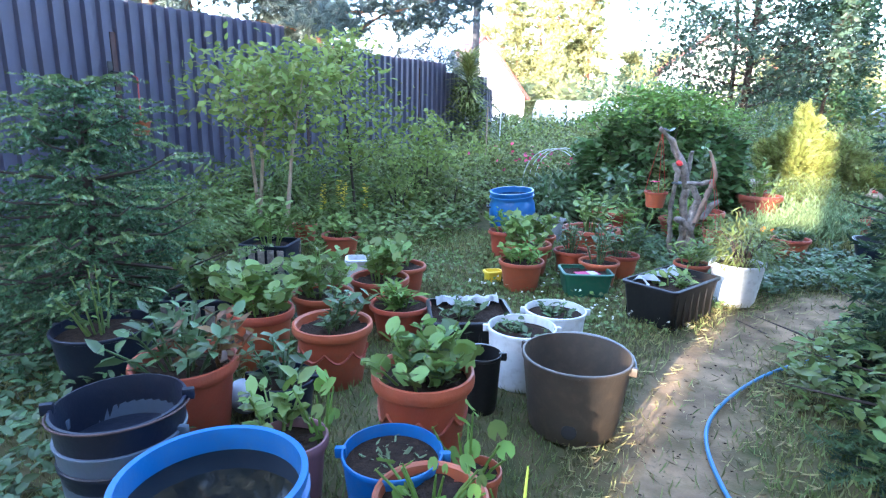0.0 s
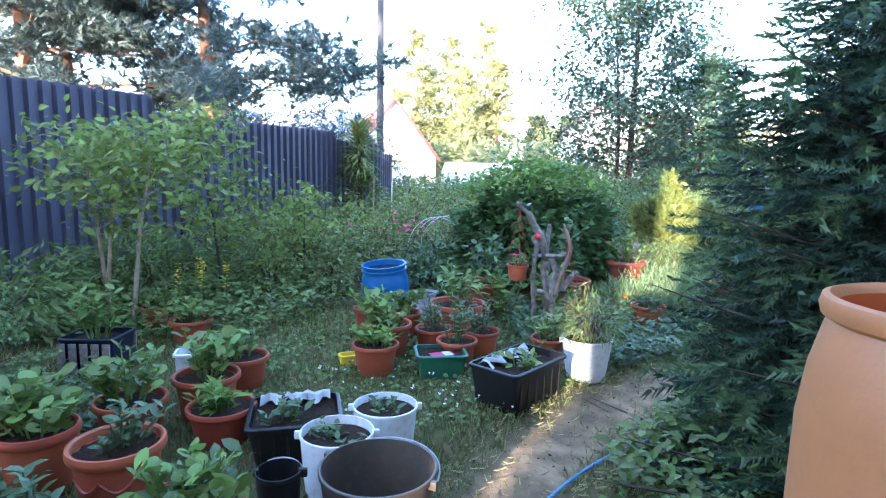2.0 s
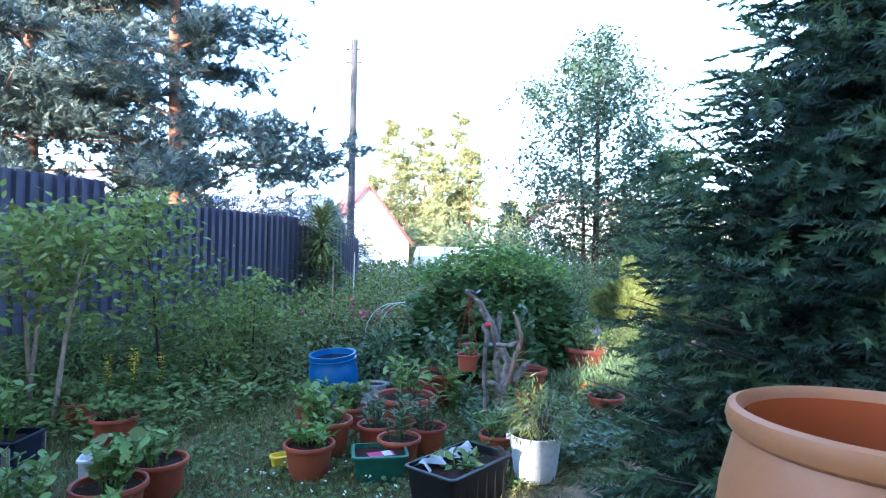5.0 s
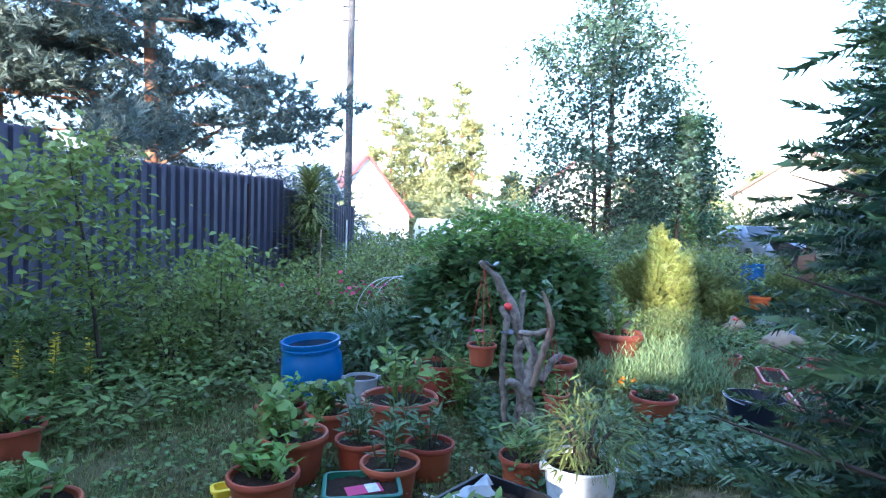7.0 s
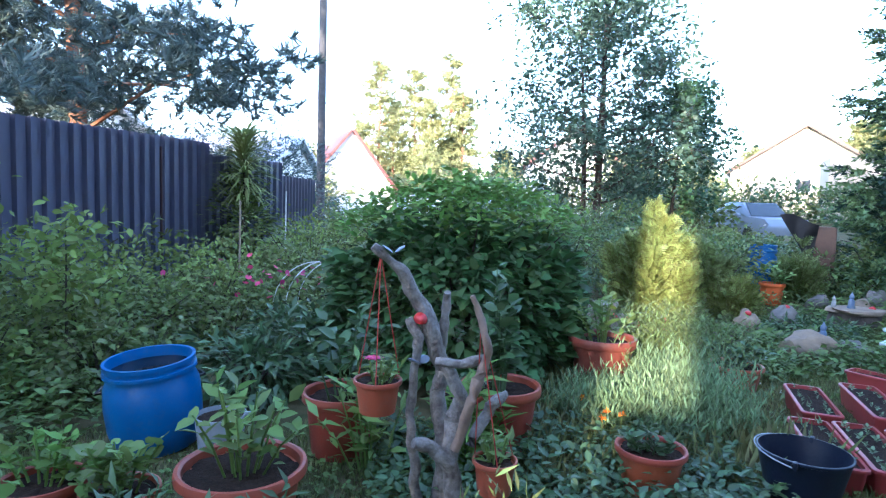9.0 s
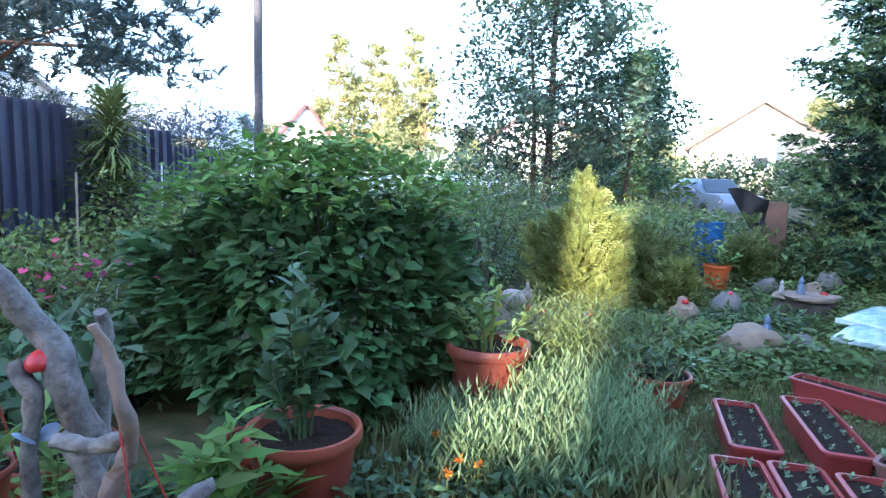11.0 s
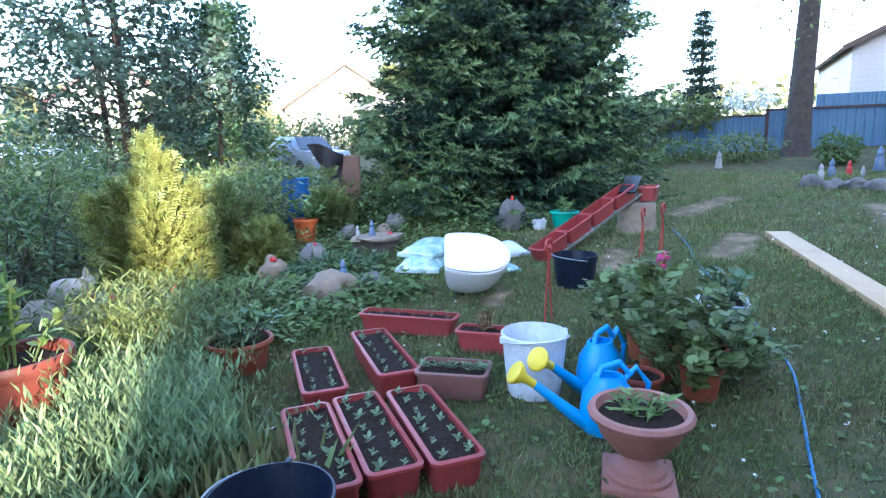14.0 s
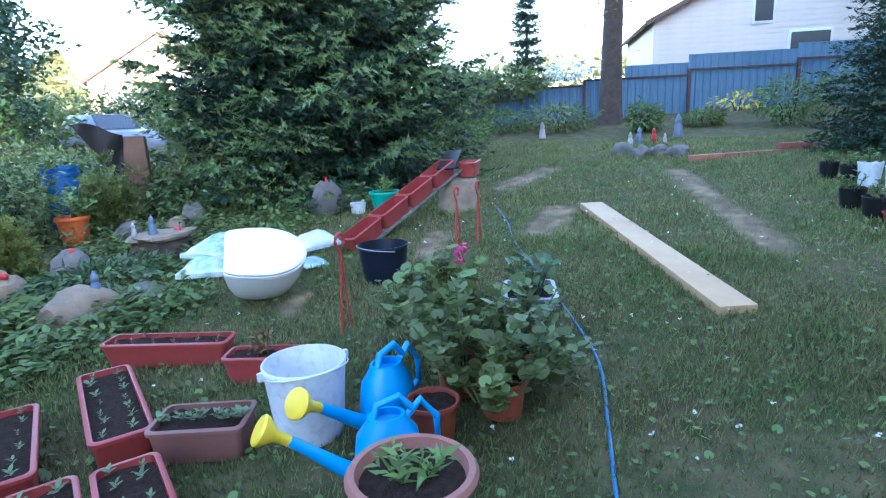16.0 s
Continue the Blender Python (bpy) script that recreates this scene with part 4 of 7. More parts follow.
flower_pot(-0.97, 1.39, 0.198, 0.34, label="large terracotta pot holding a dark-leaved plant")
leafy("dark_leaved_plant", -0.97, 1.39, 0.29, 0.3, 0.26, 150, 0.1, L_DARK, OVATE, "dark reddish-green leafy plant in terracotta pot", seed=1, stems=12)
leafy("dark_leaved_plant", -0.87, 1.42, 0.29, 0.26, 0.2, 50, 0.11, L_RUSSET, OVATE, "bronze-tinted leaves in terracotta pot", seed=41, stems=6)
bucket(-1.55, 1.79, 0.215, 0.3, M_NAVY, "dark blue plastic tub holding a sparse plant", False, M_SOIL, group="tubs", fill=0.85)
leafy("sparse_plant", -1.55, 1.79, 0.26, 0.2, 0.3, 60, 0.055, L_WEED, OVATE, "sparse light green plant in dark blue tub", seed=2, stems=7)
bucket(-0.65, 1.56, 0.135, 0.2, M_NAVY, "small grey-blue plastic pot holding a leafy plant", False, M_SOIL, group="tubs", fill=0.85)
leafy("small_leafy_plant", -0.65, 1.56, 0.17, 0.17, 0.2, 60, 0.1, L_DARK, OVATE, "leafy green plant in small blue pot", seed=3, stems=7)
swag_pot(-0.53, 1.94, 0.19, 0.3, "terracotta pot with scalloped relief and leafy plant")
leafy("leafy_plant", -0.53, 1.94, 0.26, 0.2, 0.2, 90, 0.085, L_DARK, OVATE, "blue-green leafy plant in scalloped terracotta pot", seed=4, stems=9)
swag_pot(-0.05, 1.34, 0.19, 0.36, "large terracotta pot with scalloped relief and nasturtiums")
leafy("nasturtium", -0.05, 1.34, 0.31, 0.24, 0.22, 130, 0.085, L_POT, ROUND, "round-leaved nasturtium in large terracotta pot", seed=5, stems=16, up=0.8)
leafy("leafy_plant", 0.0, 1.38, 0.31, 0.18, 0.17, 60, 0.09, L_DARK, OVATE, "broad-leaved seedling in large terracotta pot", seed=45, stems=8)
bucket(-0.11, 0.95, 0.155, 0.28, M_BLUE, "blue plastic bucket of soil with tiny seedlings", False, M_SOIL, group="tubs", fill=0.86)
leafy("tiny_seedlings", -0.11, 0.95, 0.245, 0.12, 0.02, 44, 0.03, L_LAV, WIDELANCE, "tiny pale seedlings in blue bucket", seed=6, stems=12)
flower_pot(0.15, 0.99, 0.078, 0.2, label="small terracotta pot with nasturtium seedling")
leafy("nasturtium", 0.12, 1.0, 0.17, 0.14, 0.2, 14, 0.07, L_LIME, ROUND, "young nasturtium with lime-green round leaves", seed=7, stems=6, up=1.2)
flower_pot(0.02, 0.75, 0.16, 0.28, label="pale terracotta pot with lime-green nasturtiums")
leafy("nasturtium", 0.02, 0.75, 0.24, 0.17, 0.15, 26, 0.06, L_LIME, ROUND, "lime-green nasturtium seedlings in terracotta pot", seed=8, stems=12, up=1.2)
flower_pot(0.22, 0.72, 0.1, 0.16, label="small terracotta pot beside the path")
leafy("nasturtium", 0.26, 0.74, 0.13, 0.17, 0.22, 9, 0.06, L_LIME, ROUND, "thin nasturtium seedling leaning over the path", seed=9, stems=5, up=1.2)
flower_pot(-0.45, 1.05, 0.117, 0.25, M_PURPLE, "mauve plastic pot with pale-leaved plant")
leafy("pale_leaved_plant", -0.5, 1.07, 0.22, 0.22, 0.16, 70, 0.1, L_POT, OVATE, "pale green broad-leaved plant in mauve pot", seed=10, stems=9)
leafy("nasturtium", -0.36, 1.1, 0.22, 0.15, 0.24, 12, 0.085, L_LIME, ROUND, "lime nasturtium leaves over mauve pot", seed=49, stems=6, up=1.2)
flower_pot(-0.93, 2.09, 0.165, 0.3, label="terracotta pot with tall green seedlings")
leafy("leafy_plant", -0.93, 2.09, 0.26, 0.24, 0.27, 160, 0.09, L_POT, ROUND, "bright green bushy plant in terracotta pot", seed=11, stems=14)


def slat_planter(x, y, rz, label):
    b = thing("slatted_planter", x, y, label, "planter", rz=rz)
    part("liner", box_bm(0.36, 0.3, 0.28), M_NAVY, b)
    for k in range(5):
        for s in (-1, 1):
            p = part("slat", bm_box(0.05, 0.012, 0.25, 0.003), M_WOOD, b)
            p.location = (-0.15 + k * 0.075, s * 0.168, 0.0)
    part("soil", soil_sheet(0.34, 0.28, 0.24), M_SOIL, b)
    return b


slat_planter(-1.35, 2.37, 8, "dark blue planter box with grey wooden slats")
leafy("leafy_plant", -1.35, 2.37, 0.25, 0.24, 0.24, 120, 0.07, L_WEED, ROUND, "green seedlings in slatted planter", seed=12, stems=12)
slat_planter(-1.42, 3.63, -5, "dark blue planter box with grey wooden slats")
leafy("leafy_plant", -1.42, 3.63, 0.25, 0.26, 0.36, 130, 0.11, L_POT, OVATE, "tall green seedlings in slatted planter", seed=13, stems=12)
for k, (x, y, r, h, leaf, tm, ps, hh, sz) in enumerate([(-0.73, 2.53, 0.18, 0.25, L_POT, ROUND, 0.25, 0.28, 0.085), (-0.45, 2.85, 0.188, 0.26, L_POT, ROUND, 0.25, 0.3, 0.085), (-0.28, 2.54, 0.18, 0.2, L_LIME, WIDELANCE, 0.15, 0.14, 0.12),
                                                         (-0.36, 3.3, 0.17, 0.22, L_POT, OVATE, 0.22, 0.24, 0.09), (-1.03, 4.33, 0.172, 0.2, L_POT, OVATE, 0.2, 0.22, 0.09), (-1.48, 4.76, 0.12, 0.2, L_WEED, OVATE, 0.18, 0.2, 0.08)]):
    flower_pot(x, y, r, h, label="terracotta plastic pot crowded with green seedlings")
    leafy("leafy_plant", x, y, h * 0.86, ps, hh, 130, sz, leaf, tm, "bushy green seedlings in terracotta pot", seed=14 + k, stems=13)
bucket(0.37, 2.01, 0.165, 0.29, M_WHITE, "dirty white plastic bucket planted with seedlings", False, M_SOIL, group="white buckets", taper=0.85, fill=0.86)
leafy("low_seedlings", 0.37, 2.01, 0.25, 0.13, 0.05, 50, 0.06, L_DARK, OVATE, "low green seedlings in white bucket", seed=21, stems=10)
bucket(0.58, 2.36, 0.165, 0.26, M_WHITE, "dirty white plastic bucket planted with seedlings", False, M_SOIL, group="white buckets", taper=0.85, fill=0.86)
leafy("low_seedlings", 0.58, 2.36, 0.225, 0.13, 0.05, 50, 0.06, L_DARK, OVATE, "low green seedlings in white bucket", seed=22, stems=10)
bucket(0.17, 1.72, 0.09, 0.27, M_BLACK, "narrow black plastic bucket with wire handle", True, group="buckets", taper=0.82)
gp = bucket(0.56, 1.62, 0.225, 0.33, M_GREYPL, "big mud-stained grey plastic tub with a hole near its base", True, group="buckets", taper=0.8, rz=-30, hm=M_GREY)
hole = part("drain_hole", bm_lathe([(0.03, 0.0), (0.03, 0.006), (0.02, 0.008), (0, 0.004)], 16), M_TYRE, gp)
hole.matrix_basis = Matrix.Rotation(radians(-74), 4, 'Z') @ pose(0.1885, 0, 0.075, 0, 84, 0)


def crate(cx, cy, lx, ly, h, rz, material, label, ribs=True, name="crate"):
    b = thing(name, cx, cy, label, "crate", rz=rz)
    part("shell", box_bm(lx, ly, h, 0.006, 0.86, 0.014, 0.03), material, b)
    if ribs:
        for s in (-1, 1):
            for k in range(6):
                p = part("rib", bm_box(0.012, 0.012, h * 0.8, 0.002), material, b)
                p.location = (-lx * 0.38 + k * lx * 0.76 / 5, s * (ly * 0.475), 0.01)
    part("soil", soil_sheet(lx * 0.94, ly * 0.94, h * 0.84), M_SOIL, b)
    return b


def film_liner(x, y, lx, ly, z, rz, label, seed=0):
    b = thing("film_liner", x, y, label, "plastic sheet", rz=rz, z=z)
    bm = bmesh.new()
    n = 18
    g = []
    for i in range(n + 1):
        u = i / n - 0.5
        row = []
        for j in range(4):
            w = j / 3
            row.append(bm.verts.new((u * lx, ly / 2 - w * 0.09 * (1 + 0.5 * math.sin(i * 1.3 + seed)), 0.035 * math.sin(w * 3.1) + 0.018 * noise.noise(Vector((i * 0.7, j * 1.1, seed))) + 0.01)))
        g.append(row)
    for i in range(n):
        for j in range(3):
            bm.faces.new((g[i][j], g[i + 1][j], g[i + 1][j + 1], g[i][j + 1]))
    bmesh.ops.solidify(bm, geom=bm.faces[:], thickness=0.003)
    part("sheet", bm, M_FILM, b)
    return b


crate(1.42, 3.02, 0.58, 0.35, 0.27, 43, M_BLACK, "black plastic crate of soil with film liner")
film_liner(1.42, 3.02, 0.5, 0.3, 0.245, 43, "crumpled white film lining the black crate", 1)
leafy("low_seedlings", 1.4, 3.0, 0.225, 0.17, 0.09, 50, 0.09, L_POT, OVATE, "pale green seedlings in black crate", seed=23, stems=9)
crate(0.12, 2.43, 0.44, 0.4, 0.21, 8, M_BLACK, "black plastic crate of soil with seedlings")
film_liner(0.12, 2.43, 0.36, 0.38, 0.2, 8, "crumpled white film lining the black crate", 2)
leafy("low_seedlings", 0.06, 2.38, 0.18, 0.17, 0.1, 45, 0.09, L_DARK, OVATE, "blue-green seedlings in black crate", seed=24, stems=9)
gb = crate(0.96, 3.48, 0.34, 0.27, 0.18, 2, M_GREENBOX, "dark green plastic box holding a pink seed packet", False, "plastic_box")
sp = thing("seed_packet", 0.97, 3.46, "pink and white paper seed packet on soil", "packet", rz=15, z=0.155)
part("sheet", bm_box(0.17, 0.09, 0.004, 0.001), M_PINK, sp)
part("band", bm_box(0.06, 0.088, 0.0045, 0.001, (0.04, 0, 0.001)), M_WHITE, sp)
yb = thing("yellow_container", 0.3, 3.7, "small yellow plastic container on the grass", "container", rz=20)
part("shell", box_bm(0.13, 0.09, 0.09, 0.004), M_YELLOW, yb)

# second group round the driftwood
b2 = barrel(0.57, 5.4, 0.235, 0.48, M_BLUE, "blue plastic barrel with black handles full of water", name="water_barrel", fill=0.88)
b2.matrix_basis = pose(0.57, 5.4, 0.015, 2, -5, 20)
bucket(0.94, 5.2, 0.13, 0.24, M_GREY, "grey plastic tub with pale rim", False, M_SOIL, group="tubs", fill=0.9)
POTS2 = [(1.19, 4.47, 0.255, 0.3, L_POT, OVATE, 0.28, 0.4, 0.11, 12), (1.56, 5.24, 0.215, 0.34, L_DARK, OVATE, 0.3, 0.5, 0.13, 10), (0.59, 3.95, 0.185, 0.26, L_POT, ROUND, 0.24, 0.26, 0.09, 12), (0.44, 4.5, 0.16, 0.25, L_LIME, OVATE, 0.2, 0.22, 0.09, 9),
         (0.74, 4.46, 0.145, 0.22, L_POT, ROUND, 0.18, 0.24, 0.08, 9), (0.50, 3.54, 0.17, 0.22, L_LIME, OVATE, 0.2, 0.16, 0.1, 9), (1.10, 3.68, 0.155, 0.2, L_DARK, WIDELANCE, 0.17, 0.34, 0.1, 8), (0.95, 4.01, 0.15, 0.2, L_DARK, WIDELANCE, 0.18, 0.26, 0.1, 9),
         (1.33, 3.92, 0.14, 0.2, L_DARK, WIDELANCE, 0.18, 0.3, 0.1, 8), (1.81, 3.72, 0.135, 0.2, L_POT, WIDELANCE, 0.16, 0.2, 0.12, 8), (3.05, 4.68, 0.17, 0.22, L_DARK, OVATE, 0.17, 0.12, 0.08, 8), (2.3, 5.45, 0.2, 0.24, L_DARK, OVATE, 0.2, 0.2, 0.08, 8)]
for k, (x, y, r, h, leaf, tm, ps, hh, sz, stn) in enumerate(POTS2):
    flower_pot(x, y, r, h, label="terracotta plastic pot with leafy plant among others", group="pots round the driftwood")
    leafy("leafy_plant", x, y, h * 0.86, ps, hh, 110, sz, leaf, tm, "green leafy plant in terracotta pot", seed=60 + k, stems=stn)
bucket(1.99, 3.38, 0.178, 0.3, M_WHITE, "white plastic bucket with blue patch holding a bushy plant", True, M_SOIL, group="white buckets", fill=0.9, taper=0.75)
bush("willowy_plant", 2.03, 3.42, 0.25, 0.24, 0.34, 1500, 0.07, L_SHRUB, LANCE, "bushy narrow-leaved plant in white bucket", "plant", 7, 10, z=0.24)
bucket(3.72, 4.5, 0.2, 0.26, M_NAVY, "dark blue plastic bucket with pouring lip", True, None, group="buckets", rz=40, taper=0.7)
leafy("leafy_plant", 1.72, 5.0, 0.0, 0.3, 0.55, 140, 0.16, L_POT, WIDELANCE, "tall broad-leaved plant beside the driftwood", seed=90, stems=12)
leafy("leafy_plant", 2.2, 4.98, 0.0, 0.26, 0.52, 200, 0.2, L_LIME, WIDELANCE, "yellow-green strappy plant beside the driftwood", seed=91, stems=10)

# big pots by the viburnum
flower_pot(2.44, 5.25, 0.23, 0.36, label="large wide terracotta pot with a tall mint-like plant", group="large pots")
leafy("tall_leafy_plant", 2.44, 5.25, 0.3, 0.17, 0.66, 170, 0.13, L_DARK, OVATE, "tall upright plant with serrated blue-green leaves", seed=92, stems=9)
flower_pot(3.45, 6.16, 0.25, 0.42, M_TERRADARK, label="large brown-red terracotta pot beside the viburnum", group="large pots")
leafy("leafy_plant", 3.45, 6.16, 0.36, 0.24, 0.46, 150, 0.1, L_POT, OVATE, "leafy shrub in large terracotta pot", seed=93, stems=10)
flower_pot(4.55, 6.15, 0.2, 0.2, label="wide brown pot sunk among the lavender", group="large pots")
leafy("leafy_plant", 4.55, 6.15, 0.16, 0.25, 0.22, 110, 0.1, L_DARK, OVATE, "low green plant in wide brown pot", seed=94, stems=10)

# ---- driftwood stand with hanging pots ----
dw = thing("driftwood_stand", 2.04, 4.5, "grey weathered driftwood trunk with bare branching arms", "driftwood")


def limb(pts, radii, m):
    """A knotty length of driftwood through the given points."""
    P = [Vector(p) for p in pts]
    fine, rr = [], []
    for i in range(len(P) - 1):
        for k in range(5):
            t = k / 5
            fine.append(P[i].lerp(P[i + 1], t))
            rr.append(radii[i] * (1 - t) + radii[i + 1] * t)
    fine.append(P[-1])
    rr.append(radii[-1])
    fine = [p + Vector((noise.noise(p * 9), noise.noise(p * 9 + Vector((5, 0, 0))), 0)) * 0.024 for p in fine]
    bm = bm_tube(fine, [0.8 * r * (1 + 0.4 * noise.noise(p * 17)) for r, p in zip(rr, fine)], 12)
    for v in bm.verts:
        v.co += Vector((noise.noise(v.co * 30), noise.noise(v.co * 30 + Vector((9, 0, 0))), 0)) * 0.006
    return part("arm", bm, m, dw)


limb([(0.03, -0.14, -0.04), (0.0, -0.15, 0.15), (-0.04, -0.15, 0.33), (-0.01, -0.15, 0.49), (0.0, -0.15, 0.6), (-0.09, -0.12, 0.74)], [0.056, 0.047, 0.044, 0.038, 0.034, 0.026], M_WOOD)
limb([(-0.04, -0.17, 0.34), (-0.12, -0.2, 0.41), (-0.19, -0.2, 0.43)], [0.036, 0.034, 0.028], M_WOOD)
limb([(-0.01, -0.2, 0.4), (0.03, -0.22, 0.61), (0.08, -0.22, 0.79), (0.06, -0.22, 0.92), (0.03, -0.22, 1.01)], [0.028, 0.028, 0.026, 0.018, 0.012], M_BARKPALE)
limb([(-0.1, -0.12, 0.73), (-0.01, -0.17, 0.73), (0.08, -0.19, 0.76)], [0.028, 0.026, 0.022], M_WOOD)
limb([(-0.02, 0.02, -0.04), (-0.04, -0.01, 0.2), (-0.04, -0.03, 0.39), (-0.08, -0.03, 0.58), (-0.05, -0.03, 0.68)], [0.07, 0.056, 0.047, 0.046, 0.042], M_WOOD)
limb([(-0.05, -0.03, 0.67), (-0.09, -0.03, 0.8), (-0.13, -0.03, 0.92), (-0.2, -0.03, 1.02), (-0.24, -0.03, 1.09), (-0.35, -0.05, 1.18)], [0.042, 0.04, 0.042, 0.036, 0.027, 0.022], M_WOOD)
limb([(-0.12, 0.0, -0.04), (-0.16, -0.04, 0.2), (-0.18, -0.05, 0.5), (-0.16, -0.05, 0.72), (-0.16, -0.05, 0.82), (-0.2, -0.05, 0.89)], [0.03, 0.026, 0.023, 0.024, 0.026, 0.02], M_WOOD)
limb([(-0.06, 0.02, 0.6), (-0.05, 0.02, 0.82), (-0.05, 0.0, 0.99)], [0.026, 0.025, 0.022], M_WOOD)
limb([(0.06, -0.1, 0.38), (0.14, -0.08, 0.53), (0.22, -0.04, 0.57)], [0.028, 0.03, 0.024], M_WOOD)


def hanging_pot(x, y, z, r, h, hook, label, seed):
    b = flower_pot(x, y, r, h, M_TERRA, label, "hanging pots", z=z, name="hanging_pot")
    for k in range(3):
        a = k * math.tau / 3 + 0.4
        part("hanger", bm_tube([(r * 0.97 * math.cos(a), r * 0.97 * math.sin(a), h), (hook[0] - x, hook[1] - y, hook[2] - z)], 0.0026, 5), M_REDPL, b, "thin red hanging wire")
    leafy("hanging_plant", x, y, z + h * 0.86, 0.1, 0.12, 45, 0.09, L_POT, WIDELANCE, "small leafy plant in hanging pot", seed=seed, stems=8)
    return b


hanging_pot(1.72, 4.46, 0.5, 0.1, 0.14, (1.72, 4.45, 1.15), "small terracotta pot hung from driftwood by red wires", 95)
hanging_pot(2.18, 4.3, 0.22, 0.09, 0.14, (2.1, 4.28, 0.9), "small terracotta pot hung from a driftwood arm", 96)
fl = thing("flower", 1.7, 4.45, "single magenta flower in hanging pot", "flower", z=0.72)
scatter("petals", *OVATE, np.zeros((9, 3)), np.array([(math.cos(k * 0.7), math.sin(k * 0.7), 0.3) for k in range(9)]), 0.045, M_PINK, fl)
lb = thing("ladybird_ornament", 1.89, 4.46, "red and black ladybird ornament on driftwood", "ornament", z=0.88)
part("shell", bm_blob(0.03, 0.045, 0.03, 1, 0.05), M_RED, lb)
for k, (px, py, pz) in enumerate([(1.77, 4.44, 1.17), (1.88, 4.44, 0.72)]):
    bf = thing("butterfly_ornament", px, py, "blue and white butterfly ornament clipped to driftwood", "ornament", "butterfly ornaments", rz=40 * k, z=pz)
    for s in (-1, 1):
        w = part("wing", bm_blob(0.025, 0.035, 0.006, k + 2, 0.2, 2), M_BLUEFIG, bf)
        w.matrix_basis = pose(s * 0.02, 0, 0.005, 0, -35 * s, 0)

# ---- viburnum, thicket and shrubs ----
def dome_bush(name, x, y, rx, ry, h, n, size, leaf, label, seed):
    b = thing(name, x, y, label, "bush")
    r = np.random.default_rng(seed)
    d = unit(r.normal(size=(n, 3)) * (1, 1, 0.8))
    d[:, 2] = np.abs(d[:, 2]) * 0.98 - 0.12
    lump = 1 + 0.12 * np.sin(5 * d[:, 0] + 2) * np.sin(6 * d[:, 1]) + 0.08 * np.sin(11 * d[:, 0] + 9 * d[:, 2])
    p = d * ((0.78 + 0.24 * r.random(n) ** 0.7) * lump)[:, None] * (rx, ry, h * 0.8)
    p[:, 2] += h * 0.2
    p[:, 2] = np.maximum(p[:, 2], 0.05)
    dirs = d * (1, 1, 0.2) + r.normal(0, 0.35, d.shape) - (0, 0, 0.02)
    scatter("foliage", *BROAD, p, dirs, size * 1.15 * r.uniform(0.5, 1.25, n), leaf, b, spin=0.4)
    m = n // 2
    q = r.normal(size=(m, 3)) * (0.62 * rx, 0.62 * ry, 0.06)
    q = q[(q[:, 0] / rx) ** 2 + (q[:, 1] / ry) ** 2 < 0.85]
    m = len(q)
    q[:, 2] += h * (1.02 - 0.28 * ((q[:, 0] / rx) ** 2 + (q[:, 1] / ry) ** 2)) * 1.0
    scatter("young_leaves", *OVATE, q, r.normal(0, 1, (m, 3)) * (1, 1, 0.35) + (0, 0, 0.25), size * 0.8 * r.uniform(0.6, 1.2, m), L_LIME, b, spin=0.4)
    for k in range(16):
        a = k * math.tau / 16
        e = (rx * 0.75 * math.cos(a), ry * 0.75 * math.sin(a), h * random.uniform(0.5, 0.9))
        part("stem", bm_tube([(e[0] * 0.3, e[1] * 0.3, -0.03), (e[0] * 0.6, e[1] * 0.6, e[2] * 0.7), e], [0.016, 0.011, 0.004], 6), M_BARK, b)
    return b


dome_bush("hydrangea_bush", 2.48, 6.86, 1.14, 0.95, 1.5, 8500, 0.098, L_VIB, "broad dome of large-leaved hydrangea with green buds", 3)
bb = thing("flower_buds", 2.5, 6.75, "clusters of small pale green flower buds", "flowers", kind="stuff", z=1.28)
pp = rng.normal(0, 1, (420, 3)) * (0.5, 0.45, 0.06)
scatter("buds", *ROUND, pp, rng.normal(0, 1, (420, 3)), 0.03, L_LAV, bb)

